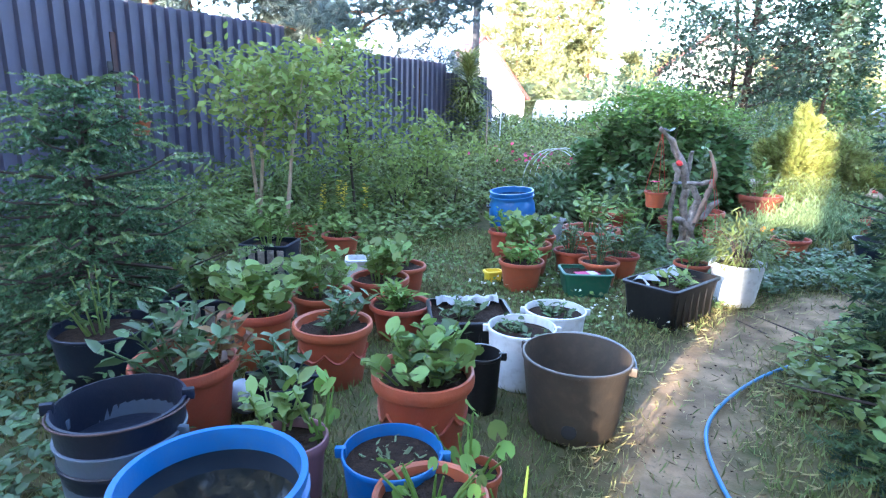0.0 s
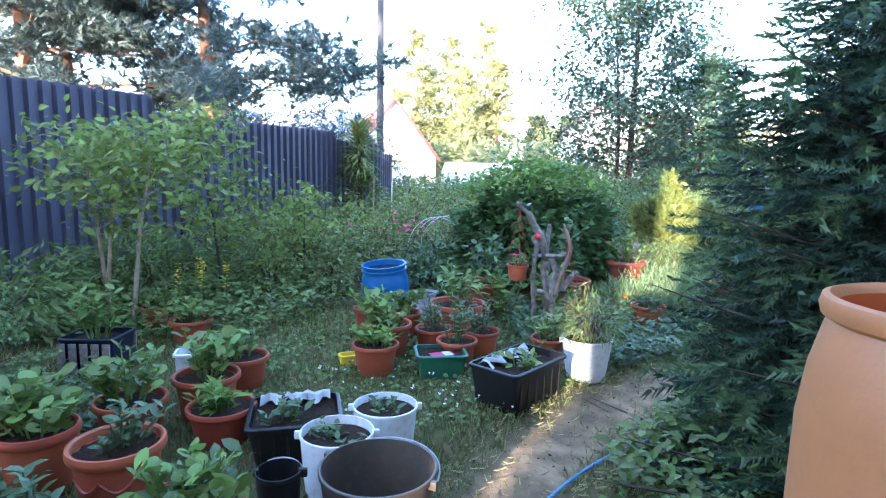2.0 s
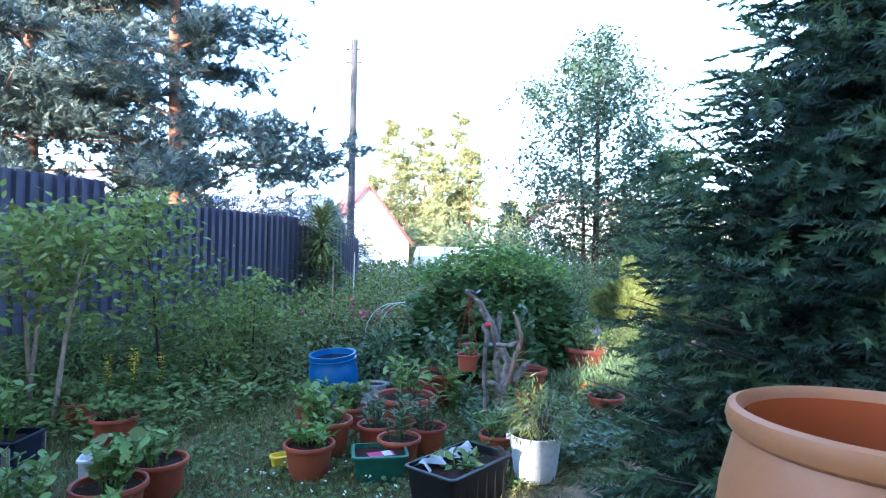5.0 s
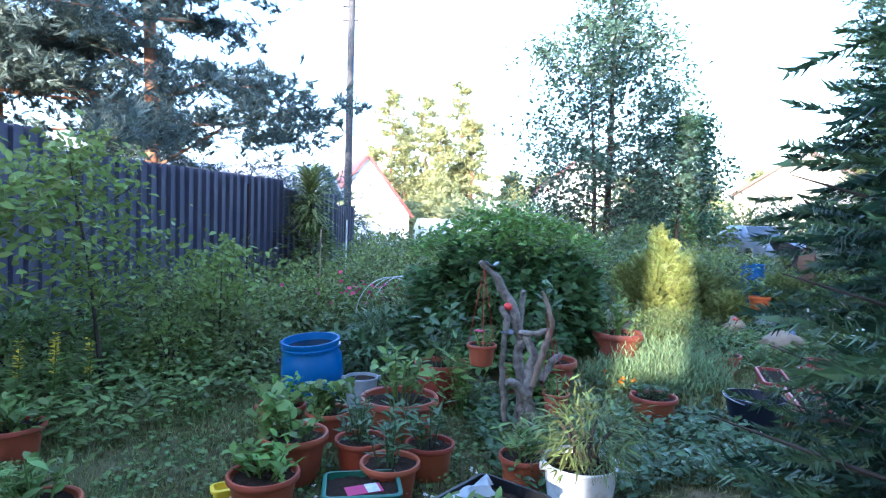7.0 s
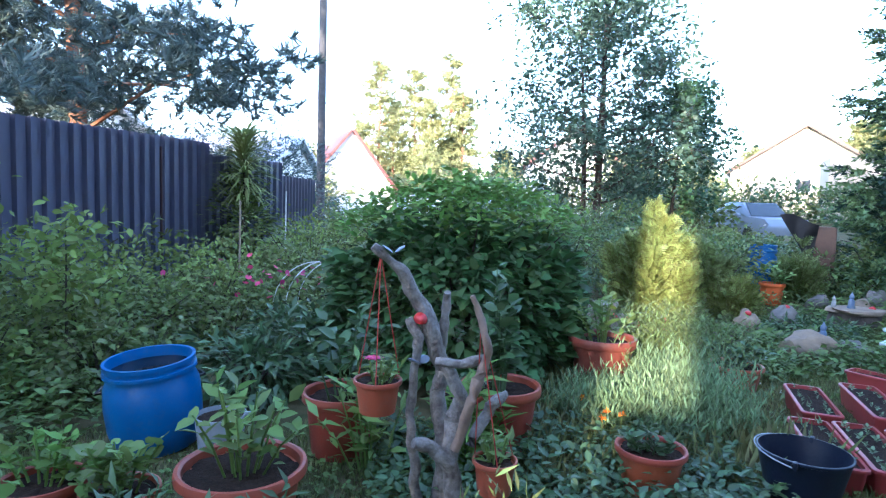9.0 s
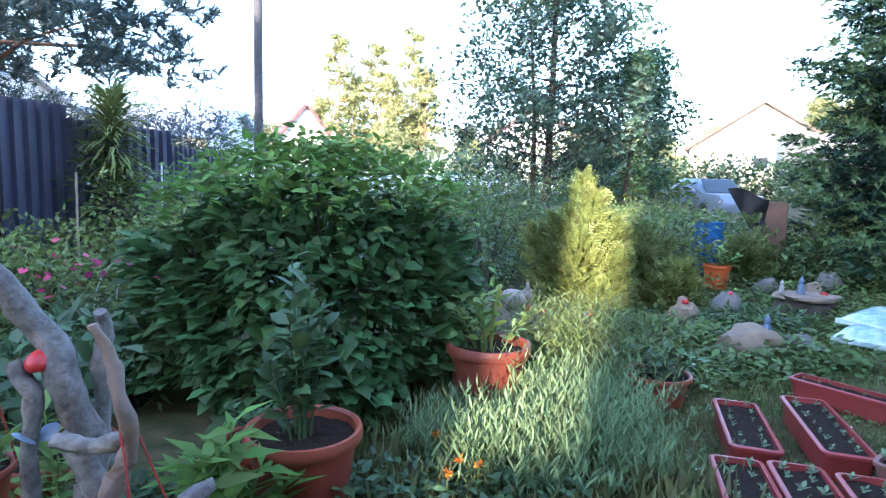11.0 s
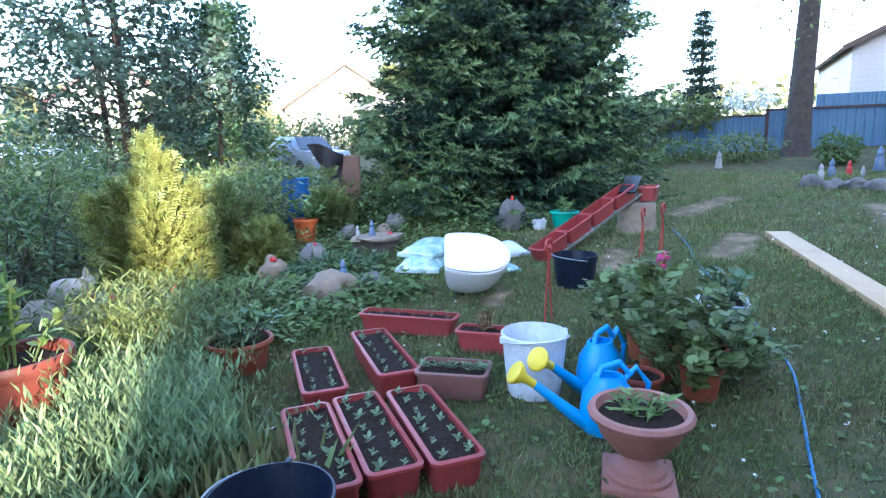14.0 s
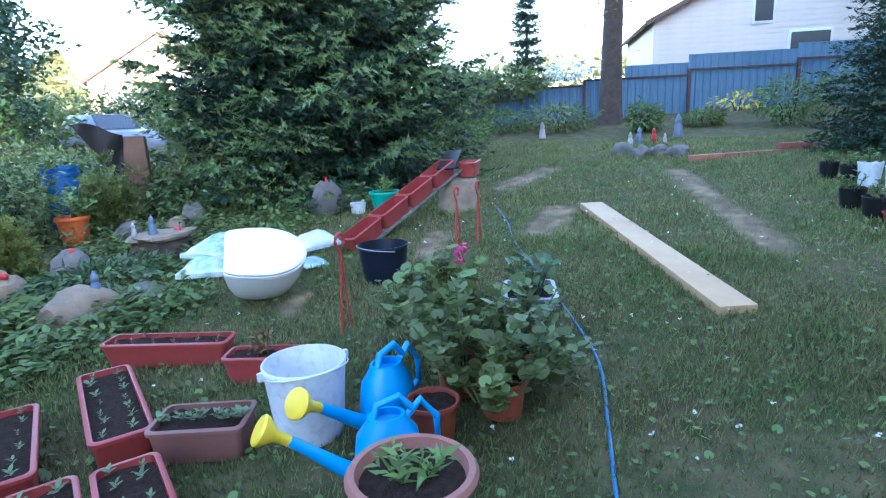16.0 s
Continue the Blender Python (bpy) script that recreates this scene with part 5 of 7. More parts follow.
THICKET = [(-1.9, 5.9, 0.9, 0.8, 0.9, 0), (-1.0, 6.9, 0.9, 0.8, 0.85, 1), (-0.3, 7.4, 0.9, 0.8, 0.95, 1), (0.5, 7.6, 0.8, 0.8, 0.9, 1), (-1.9, 7.9, 1.0, 0.9, 1.1, 1), (-0.9, 8.9, 1.1, 0.9, 1.2, 2), (0.4, 9.2, 1.1, 0.9, 1.1, 2), (1.3, 8.6, 0.8, 0.8, 1.05, 1), (-2.6, 4.3, 0.7, 0.8, 0.9, 0), (-2.4, 6.3, 0.6, 0.9, 0.9, 0),
           (-1.6, 10.8, 1.3, 1.1, 1.4, 2), (0.6, 11.4, 1.4, 1.1, 1.2, 2), (2.3, 10.9, 1.4, 1.1, 1.25, 2), (4.0, 11.0, 1.3, 1.0, 1.3, 0), (1.2, 6.6, 0.45, 0.45, 0.75, 3), (0.95, 6.1, 0.35, 0.3, 0.6, 3), (5.6, 12.0, 1.5, 1.1, 1.5, 0), (-1.0, 13.5, 1.6, 1.4, 1.3, 2), (1.8, 14.0, 1.8, 1.4, 1.2, 2), (4.8, 15, 2.0, 1.6, 1.3, 2), (7.5, 13.2, 1.6, 1.2, 0.9, 0), (9.4, 14.0, 1.5, 1.2, 0.8, 2), (-0.5, 7.1, 0.5, 0.45, 1.25, 4), (0.25, 8.0, 0.55, 0.5, 1.2, 4), (-0.75, 6.1, 0.3, 0.3, 0.8, 4), (-1.2, 7.8, 0.5, 0.5, 1.3, 4), (1.0, 9.6, 0.8, 0.6, 1.3, 4), (-0.1, 6.3, 0.35, 0.35, 0.75, 1)]
for k, (x, y, rx, ry, h, kind_) in enumerate(THICKET):
    leaf, tm, sz, lab = ((L_WEED, WIDELANCE, 0.11, "thicket of mixed green garden weeds and shrubs"), (L_SHRUB, SIMPLE, 0.07, "dense small-leaved shrub in the overgrown bed"), (L_SHRUB, SIMPLE, 0.085, "overgrown mixed shrub with yellowish leaves"), (L_DARK, WIDELANCE, 0.12, "peony bush with dark cut leaves"), (L_APPLE, SIMPLE, 0.065, "light yellow-green shrub rising from the overgrown bed"))[kind_]
    bush("shrub", x, y, rx, ry, h * (0.74 if y < 9.5 else 0.9), int(2300 * rx * ry + 700), sz, leaf, tm, lab, "bush", 100 + k, 7, shell=0.45, lump=0.42)
pf = thing("peony_flowers", 1.0, 7.2, "dark pink and white peony flowers", "flowers", z=0.72, kind="stuff")
q = rng.normal(0, 1, (60, 3)) * (0.3, 0.2, 0.07)
scatter("petals", *ROUND, q[:40], rng.normal(0, 1, (40, 3)), 0.05, M_PINK, pf)

for k, (x, y) in enumerate([(-1.35, 4.95), (-1.15, 5.0), (-0.95, 5.05), (-1.25, 5.2)]):
    b = thing("yellow_loosestrife", x, y, "upright yellow flower spikes among green leaves", "flowers", "yellow spikes")
    part("stem", bm_tube([(0, 0, 0), (0.02, 0, 0.55)], 0.004, 5), L_WEED, b)
    zz = rng.uniform(0.3, 0.56, 40)
    aa = rng.uniform(0, 6.28, 40)
    scatter("petals", *OVATE, np.stack([0.02 * zz, 0 * zz, zz], 1), np.stack([np.cos(aa), np.sin(aa), 0.4 + 0 * aa], 1), 0.04, M_YFL, b)
    aa = rng.uniform(0, 6.28, 50)
    zz = rng.uniform(0.05, 0.4, 50)
    scatter("foliage", *WIDELANCE, np.stack([0 * zz, 0 * zz, zz], 1), np.stack([np.cos(aa), np.sin(aa), 0.5 + 0 * aa], 1), 0.1, L_POT, b)

# apple saplings by the fence
broadleaf("apple_sapling", -1.89, 5.1, 1.75, 0.62, "young apple tree with pale forked stems and lime leaves", L_APPLE, 1900, 0.095, 4, 0.024, M_PALEBARK, 0.5, OVATE, 9, trunks=3, clump=0.09)
broadleaf("apple_sapling", -1.19, 5.85, 2.05, 0.55, "slim young apple tree with lime-green leaves", L_APPLE, 1500, 0.085, 5, 0.02, M_BARK, 0.3, OVATE, 14, clump=0.09)
broadleaf("apple_sapling", -0.45, 6.6, 1.2, 0.4, "small sapling with bright lime leaves", L_APPLE, 520, 0.09, 6, 0.014, M_BARK, 0.4, OVATE, 7)

# weeping strappy plant against the fence, with ivy below it
yu = thing("climber_column", 0.02, 10.6, "tall climber column topped with drooping strappy leaves", "plant")
n = 620
a_ = rng.uniform(0, 6.28, n)
z_ = rng.random(n) ** 0.8
rise = 0.9 * (1.25 * z_ - 0.55)
pz = np.stack([0.1 * np.cos(a_) * rng.random(n), 0.1 * np.sin(a_) * rng.random(n), 1.4 + 0.85 * z_], 1)
scatter("straps", *STRAP, pz, np.stack([np.cos(a_), np.sin(a_), rise + 0.35 * rng.random(n)], 1), rng.uniform(0.28, 0.5, n), L_STRAP, yu, spin=0.15)
p2, d2 = ball_points(2600, 0.5, 0.5, 0.8, 0.5, 0.3, 77)
scatter("ivy", *SIMPLE, p2, d2 - (0, 0, 0.4), 0.1, L_SHRUB, yu)
part("stem", bm_tube([(0, 0, -0.03), (0, 0, 1.0), (0, 0, 2.0)], [0.05, 0.04, 0.01], 8), M_BARK, yu)
for nm, x, y, h, m, lab in (("cane", 0.33, 8.7, 1.35, M_PALEBARK, "thin brown bamboo cane"), ("cane", 0.62, 10.3, 1.5, M_WHITE, "thin white plastic stake")):
    c = thing(nm, x, y, lab, "stake")
    part("rod", bm_tube([(0, 0, -0.05), (0.01, 0, h)], [0.012, 0.01], 8), m, c)

# ---- silver-leaved clump and flowers ----
n = 5200
cx, cy = rng.normal(3.55, 0.4, n), rng.normal(5.6, 0.35, n)
ok = ((cx - 3.55) / 0.62) ** 2 + ((cy - 5.6) / 0.62) ** 2 < 1
cx, cy = cx[ok], cy[ok]
lav = thing("silver_leaved_clump", 0, 0, "dense clump of tall narrow silver-green stems", "plant", kind="stuff")
P, D, S = [], [], []
for x, y in list(zip(cx, cy))[:950]:
    hgt = random.uniform(0.18, 0.36) + (random.uniform(0.05, 0.2) if random.random() < 0.25 else 0)
    hgt *= 0.5 if y > 5.45 and x < 3.55 else 1.0
    lx, ly = random.gauss(0, 0.12), random.gauss(0, 0.12)
    for k in range(16):
        f = 0.25 + 0.75 * k / 15
        a = k * 2.4 + x * 9
        P.append((x + lx * f * f, y + ly * f * f, hgt * f))
        D.append((math.cos(a), math.sin(a), 1.0 + 1.2 * f))
        S.append(random.uniform(0.05, 0.1) * (1.25 - 0.5 * f))
scatter("foliage", *LANCE, np.array(P), np.array(D), np.array(S), leafmat("silvery_stem_leaf", (0.19, 0.26, 0.12), (0.14, 0.21, 0.09), 0.6, 0.3, 0.35), lav, spin=0.3)
tc = thing("tall_stems", 0, 0, "tall wispy green flower stems beside the clump", "plant", kind="stuff")
P, D, S = [], [], []
for _ in range(420):
    x, y = random.gauss(4.12, 0.3), random.gauss(6.55, 0.28)
    hgt = random.uniform(0.35, 0.62)
    for k in range(18):
        f = 0.15 + 0.85 * k / 17
        a = k * 2.4 + x * 9
        P.append((x, y, hgt * f))
        D.append((math.cos(a), math.sin(a), 0.9))
        S.append(random.uniform(0.05, 0.09))
scatter("foliage", *LANCE, np.array(P), np.array(D), np.array(S), L_SHRUB, tc, spin=0.3)
for k, (x, y) in enumerate([(3.05, 5.2), (3.12, 5.15), (3.0, 5.45), (2.98, 5.1)]):
    f = thing("marigold", x, y, "small orange marigold flower", "flower", "marigolds", z=0)
    part("stem", bm_tube([(0, 0, 0), (0.01, 0, 0.2)], 0.003, 5), L_WEED, f)
    scatter("petals", *OVATE, np.tile((0.01, 0, 0.2), (18, 1)), rng.normal(0, 1, (18, 3)) * (1, 1, 0.4) + (0, 0, 0.3), 0.028, M_ORFL, f)

# ---- golden thuja and stones ----
def thuja(name, x, y, r, h, n, leaf, label, seed, plumes=11):
    """A conifer of many upright feathery plumes."""
    b = thing(name, x, y, label, "bush")
    rr = np.random.default_rng(seed)
    P, D, U = [], [], []
    for k in range(plumes):
        a0 = k * 2.4
        q = math.sqrt(k / plumes)
        c = np.array((r * 0.72 * q * math.cos(a0), r * 0.72 * q * math.sin(a0)))
        hh = h * (1.05 - 0.5 * q) * rr.uniform(0.8, 1.1)
        m = n // plumes
        f = rr.random(m)
        a = rr.uniform(0, 6.28, m)
        rad = r * 0.42 * (1 - f) ** 0.6 * (0.4 + 0.7 * rr.random(m))
        P.append(np.stack([c[0] * (0.5 + 0.6 * f) + rad * np.cos(a), c[1] * (0.5 + 0.6 * f) + rad * np.sin(a), 0.03 + hh * f * 0.92], 1))
        D.append(np.stack([np.cos(a) + 0.5 * c[0] / r, np.sin(a) + 0.5 * c[1] / r, 0.25 + 1.1 * f], 1) + rr.normal(0, 0.3, (m, 3)))
        U.append(rr.normal(0, 1, (m, 3)))
    P, D, U = np.concatenate(P), np.concatenate(D), np.concatenate(U)
    scatter("sprays", *SPRAY, P, D, rr.uniform(0.11, 0.21, len(P)), leaf, b, ups=U)
    part("trunk", bm_tube([(0, 0, -0.03), (0, 0, h * 0.6)], [0.05, 0.01], 8), M_BARK, b)
    return b


thuja("golden_thuja", 5.1, 8.5, 0.62, 1.48, 3400, L_THUJA, "golden-green thuja with feathery upright sprays", 1)
thuja("dark_thuja", 6.0, 8.9, 0.5, 1.0, 1700, L_SHRUB, "low green conifer beside the golden thuja", 2)
thuja("dark_thuja", 6.05, 8.35, 0.3, 0.55, 800, L_THUJA, "small yellow-green conifer mound", 3)
thuja("dark_thuja", 7.7, 9.25, 0.3, 0.75, 700, L_SHRUB, "small upright green conifer", 4)
for k, (x, y, rx, ry, h) in enumerate([(6.8, 9.7, 0.7, 0.6, 0.95), (7.4, 10.2, 0.7, 0.6, 0.95), (5.6, 9.6, 0.7, 0.6, 1.2), (4.4, 9.6, 0.7, 0.6, 1.5), (3.6, 10.4, 0.8, 0.7, 1.5), (5.0, 10.8, 0.9, 0.7, 1.5), (8.9, 9.2, 0.6, 0.5, 0.8), (6.6, 10.3, 0.9, 0.8, 0.95), (7.9, 10.6, 1.0, 0.8, 0.8), (5.9, 9.9, 0.8, 0.7, 1.0), (8.3, 9.4, 0.6, 0.6, 0.6), (4.0, 8.9, 0.5, 0.5, 1.0), (9.2, 11.6, 1.0, 0.9, 0.7), (9.2, 8.2, 0.7, 0.5, 0.55), (8.5, 9.0, 0.5, 0.5, 0.5), (3.2, 9.3, 0.7, 0.6, 1.1), (5.2, 7.3, 0.5, 0.35, 0.22), (6.3, 7.4, 0.5, 0.4, 0.2)]):
    bush("shrub", x, y, rx, ry, h, int(2000 * rx * ry + 500), 0.085, (L_SHRUB, L_WEED, L_DARK)[k % 3], (SIMPLE, WIDELANCE)[k % 2], "garden shrub with small leaves among the stones", "bush", 200 + k, 6)


def stone(x, y, sx, sy, sz, rz, m, label, seed):
    return part("rock", bm_blob(sx, sy, sz, seed), m, thing("stone", x, y, label, "stone", rz=rz))


stone(4.2, 7.76, 0.42, 0.24, 0.22, -30, M_TANSTONE, "broad brown-grey boulder with ladybird ornaments", 1)
stone(5.79, 6.85, 0.21, 0.14, 0.17, -20, M_TANSTONE, "tan boulder with a blue figurine on it", 2)
stone(6.25, 6.83, 0.16, 0.14, 0.09, 10, M_STONE, "flat grey stone in the grass", 3)
stone(8.75, 7.05, 0.18, 0.16, 0.28, 0, M_STONE, "rounded upright grey boulder", 4)
stone(8.17, 8.5, 0.15, 0.13, 0.16, 0, M_STONE, "grey boulder in the rockery", 5)
stone(7.75, 8.3, 0.13, 0.1, 0.13, 30, M_TANSTONE, "grey boulder in the rockery", 6)
stone(7.4, 8.55, 0.14, 0.12, 0.16, 0, M_STONE, "dark grey boulder in the rockery", 7)
stone(6.39, 7.9, 0.16, 0.13, 0.2, 0, M_STONE, "grey stone with a red ornament", 8)
stone(5.4, 7.5, 0.16, 0.1, 0.1, 0, M_STONE, "low dark stone under the thuja", 9)
stone(5.8, 7.75, 0.12, 0.12, 0.2, 0, M_TANSTONE, "tan stone with a red ladybird", 10)


def figurine(name, x, y, z, h, m, label, cap=None):
    """A small garden figure as one plain mesh."""
    bm = bm_lathe([(0, 0), (0.2 * h, 0), (0.22 * h, 0.06 * h), (0.16 * h, 0.3 * h), (0.17 * h, 0.45 * h), (0.1 * h, 0.58 * h), (0.13 * h, 0.66 * h), (0.13 * h, 0.74 * h), (0.08 * h, 0.84 * h), (0, h)], 14)
    ob = part(name, bm, m)
    ob.matrix_basis = pose(x, y, z)
    return tagged(ob, label, "figurine")


figurine("gnome_figurine", 4.92, 7.85, 0.0, 0.24, M_RED, "red and white garden gnome figurine")
figurine("gnome_figurine", 4.82, 7.75, 0.0, 0.22, M_WFIG, "white garden figurine under the thuja")
figurine("gnome_figurine", 5.9, 6.82, 0.2, 0.2, M_BLUEFIG, "small blue figurine on tan stone")
figurine("gnome_figurine", 7.05, 7.72, 0.36, 0.19, M_BLUEFIG, "dark blue figurine on tree stump")
figurine("gnome_figurine", 6.96, 7.86, 0.36, 0.13, M_WFIG, "grey figurine on tree stump")
figurine("gnome_figurine", 8.75, 7.03, 0.33 + gzf(8.75, 0), 0.1, M_RED, "red figurine on grey boulder")


def rabbit(x, y, z, rz):
    bm = bm_blob(0.13, 0.075, 0.1, 4, 0.08)
    for args, at in (((0.055, 0.045, 0.06, 5, 0.06), (0.12, 0, 0.07)), ((0.02, 0.012, 0.055, 6, 0.05), (0.12, 0.02, 0.13)), ((0.02, 0.012, 0.055, 7, 0.05), (0.12, -0.02, 0.13)), ((0.05, 0.03, 0.02, 8, 0.05), (0.1, 0, 0.0))):
        b2 = bm_blob(*args)
        bmesh.ops.translate(b2, verts=b2.verts[:], vec=at)
        me = bpy.data.meshes.new("tmp")
        b2.to_mesh(me)
        b2.free()
        bm.from_mesh(me)
        bpy.data.meshes.remove(me)
    ob = part("rabbit_figurine", bm, M_FUR)
    ob.matrix_basis = pose(x, y, z, 0, 0, rz)
    tagged(ob, "grey-brown sitting rabbit figurine on boulder", "figurine")


rabbit(4.12, 7.72, 0.31, -20)
for k, (x, y, z) in enumerate([(4.35, 7.58, 0.26), (4.5, 7.62, 0.2), (5.8, 7.72, 0.3), (6.39, 7.88, 0.34), (7.28, 7.68, 0.36), (4.22, 7.6, 0.29)]):
    ob = part("ladybird_ornament", bm_blob(0.03, 0.04, 0.03, k, 0.05), M_RED)
    ob.matrix_basis = pose(x, y, z)
    tagged(ob, "red ladybird ornament on stone", "ornament", "ladybird ornaments")

# stump table
stp = thing("tree_stump", 7.15, 7.76, "low cut tree stump with flared pale top", "stump")
part("trunk", bm_lathe([(0.29, -0.02), (0.25, 0.05), (0.24, 0.15), (0, 0.155)], 24, wob=0.14), M_BARK, stp)
part("slab", bm_lathe([(0.22, 0.145), (0.27, 0.155), (0.28, 0.18), (0.27, 0.2), (0.15, 0.212), (0, 0.21)], 28, wob=0.16), M_STUMP, stp, "pale irregular sawn top")
flower_pot(7.2, 9.15, 0.165, 0.3, M_ORANGE, "bright orange plastic pot among shrubs", "large pots")
leafy("leafy_plant", 7.2, 9.15, 0.44, 0.3, 0.3, 130, 0.12, L_POT, OVATE, "leafy plant in bright orange pot", seed=97, stems=12)

# ---- troughs of seedlings on the lawn ----
SOILTRAY = "brick-red plastic trough of dark soil with seedlings"
trough(4.14, 4.84, 0.70, 0.2, 0.15, 62, M_TRAY, SOILTRAY, 14)
trough(4.36, 4.75, 0.70, 0.2, 0.15, 62, M_TRAY, SOILTRAY, 14)
trough(4.565, 4.61, 0.70, 0.2, 0.15, 61, M_TRAY, SOILTRAY, 14)
trough(4.63, 5.49, 0.64, 0.21, 0.15, 60, M_TRAY, SOILTRAY, 12, tsize=0.032)
trough(5.02, 5.4, 0.76, 0.21, 0.15, 61, M_TRAY, SOILTRAY, 14, tsize=0.035)
trough(5.06, 4.89, 0.36, 0.22, 0.15, 118, M_BROWNTRAY, "small brown plastic trough of grey-green seedlings", 14, L_LAV, tsize=0.055)
trough(5.58, 5.73, 0.68, 0.16, 0.14, -67, M_TRAY, SOILTRAY, 12, L_RUSSET, tsize=0.03)
trough(5.64, 5.02, 0.5, 0.16, 0.14, -67, M_TRAY, "brick-red trough with a russet-leaved plant", 0)
leafy("russet_plant", 5.63, 5.1, 0.15, 0.12, 0.16, 45, 0.06, L_RUSSET, OVATE, "small russet-leaved coleus in red trough", seed=98, stems=7)

# ---- white bucket, watering cans, urn, pelargoniums ----
bucket(5.3, 4.55, 0.17, 0.33, M_WHITE, "white plastic bucket with white handle on the lawn", True, None, group="white buckets", taper=0.8, rz=150, hm=M_WHITE)


def watering_can(x, y, rz, label, s=1.0, rise=1.0):
    b = thing("watering_can", x, y, label, "watering can", "watering cans", rz=rz)
    body = bm_lathe([(0, 0.004), (0.085 * s, 0.004), (0.095 * s, 0.02), (0.1 * s, 0.12 * s), (0.09 * s, 0.2 * s), (0.06 * s, 0.25 * s), (0.055 * s, 0.27 * s), (0.045 * s, 0.27 * s), (0.05 * s, 0.24 * s), (0, 0.2 * s)], 28)
    for v in body.verts:
        v.co.x *= 1.25
    part("body", body, M_CAN, b)
    part("spout", bm_tube([(0.1 * s, 0, 0.05 * s), (0.17 * s, 0, (0.05 + 0.05 * rise) * s), (0.26 * s, 0, (0.05 + 0.13 * rise) * s), (0.34 * s, 0, (0.05 + 0.2 * rise) * s)], [0.036 * s, 0.03 * s, 0.023 * s, 0.019 * s], 12), M_CAN, b)
    part("handle", bm_tube([(-0.07 * s, 0, 0.24 * s), (-0.13 * s, 0, 0.3 * s), (-0.19 * s, 0, 0.22 * s), (-0.19 * s, 0, 0.12 * s), (-0.11 * s, 0, 0.06 * s)], 0.015 * s, 10), M_CAN, b)
    part("top_grip", bm_tube([(0.06 * s, 0, 0.22 * s), (0.03 * s, 0, 0.31 * s), (-0.05 * s, 0, 0.33 * s), (-0.1 * s, 0, 0.27 * s)], 0.014 * s, 10), M_CAN, b)
    rose = bm_lathe([(0.018 * s, 0), (0.022 * s, 0.06 * s), (0.052 * s, 0.1 * s), (0.056 * s, 0.115 * s), (0.05 * s, 0.122 * s), (0, 0.13 * s)], 24)
    r = part("rose", rose, M_YELLOW, b, "yellow sprinkler rose")
    r.matrix_basis = pose(0.335 * s, 0, (0.045 + 0.2 * rise) * s, 0, 90 - 35 * rise, 0)
    return b


watering_can(5.47, 4.27, 168, "blue plastic watering can with yellow rose", 1.04, 0.9)
watering_can(5.16, 4.08, 136, "lighter blue plastic watering can with yellow rose", 0.98)
urn = thing("urn_planter", 4.88, 3.82, "dusty pink terracotta-coloured urn on a square plinth", "planter", rz=25)
part("base", bm_box(0.27, 0.27, 0.035, 0.008), M_URN, urn)
part("foot", bm_lathe([(0, 0.034), (0.125, 0.034), (0.125, 0.05), (0.105, 0.055), (0.1, 0.07), (0.085, 0.075), (0.06, 0.1), (0.05, 0.125), (0, 0.125)], 36), M_URN, urn)
part("bowl", bm_lathe([(0, 0.12), (0.06, 0.12), (0.1, 0.145), (0.145, 0.2), (0.165, 0.255), (0.17, 0.27), (0.19, 0.275), (0.195, 0.29), (0.185, 0.305), (0.165, 0.305), (0.155, 0.27), (0.1, 0.2), (0, 0.18)], 40), M_URN, urn)
part("soil", bm_lathe([(0.156, 0.27), (0.08, 0.28), (0, 0.275)], 24), M_SOIL, urn)
leafy("leafy_plant", 4.88, 3.82, 0.27, 0.13, 0.1, 70, 0.09, L_POT, WIDELANCE, "low dark green plant in pink urn", seed=99, stems=9)
for k, (x, y) in enumerate([(5.45, 4.05), (5.7, 3.85), (5.8, 4.1), (5.95, 3.9), (6.0, 4.25)]):
    flower_pot(x, y, 0.11, 0.17, label="terracotta pot under the pelargonium", group="pelargonium pots")
for k, (x, y, rx, h, n) in enumerate([(5.68, 4.0, 0.3, 0.44, 280), (5.92, 4.15, 0.34, 0.48, 300), (6.1, 3.9, 0.28, 0.3, 200), (6.05, 4.4, 0.3, 0.36, 200), (5.62, 3.86, 0.26, 0.24, 180), (5.85, 3.78, 0.28, 0.2, 200), (6.25, 4.5, 0.3, 0.3, 160)]):
    leafy("pelargonium", x, y, 0.12 + gzf(x, y), rx, h, int(n * 1.4), 0.075, (L_PEL, L_SHRUB, L_PEL)[k % 3], ROUND, "straggly pelargonium with round dull green leaves", seed=330 + k, stems=18, up=0.35)
pk = thing("pelargonium_flower", 6.12, 4.2, "single pink pelargonium flower head", "flower", z=0.63)
scatter("petals", *ROUND, rng.normal(0, 0.022, (40, 3)), rng.normal(0, 1, (40, 3)), 0.03, M_PINK, pk)
part("stem", bm_tube([(0, 0, -0.12), (0, 0, 0)], 0.004, 5), L_WEED, pk)
trough(6.5, 3.98, 0.34, 0.26, 0.25, 20, M_GREY, "pale grey plastic box with seedlings", 0, lip=0.015)
leafy("leafy_plant", 6.5, 3.98, 0.3, 0.18, 0.24, 70, 0.11, L_DARK, OVATE, "blue-green broad-leaved seedlings in grey box", seed=101, stems=9)


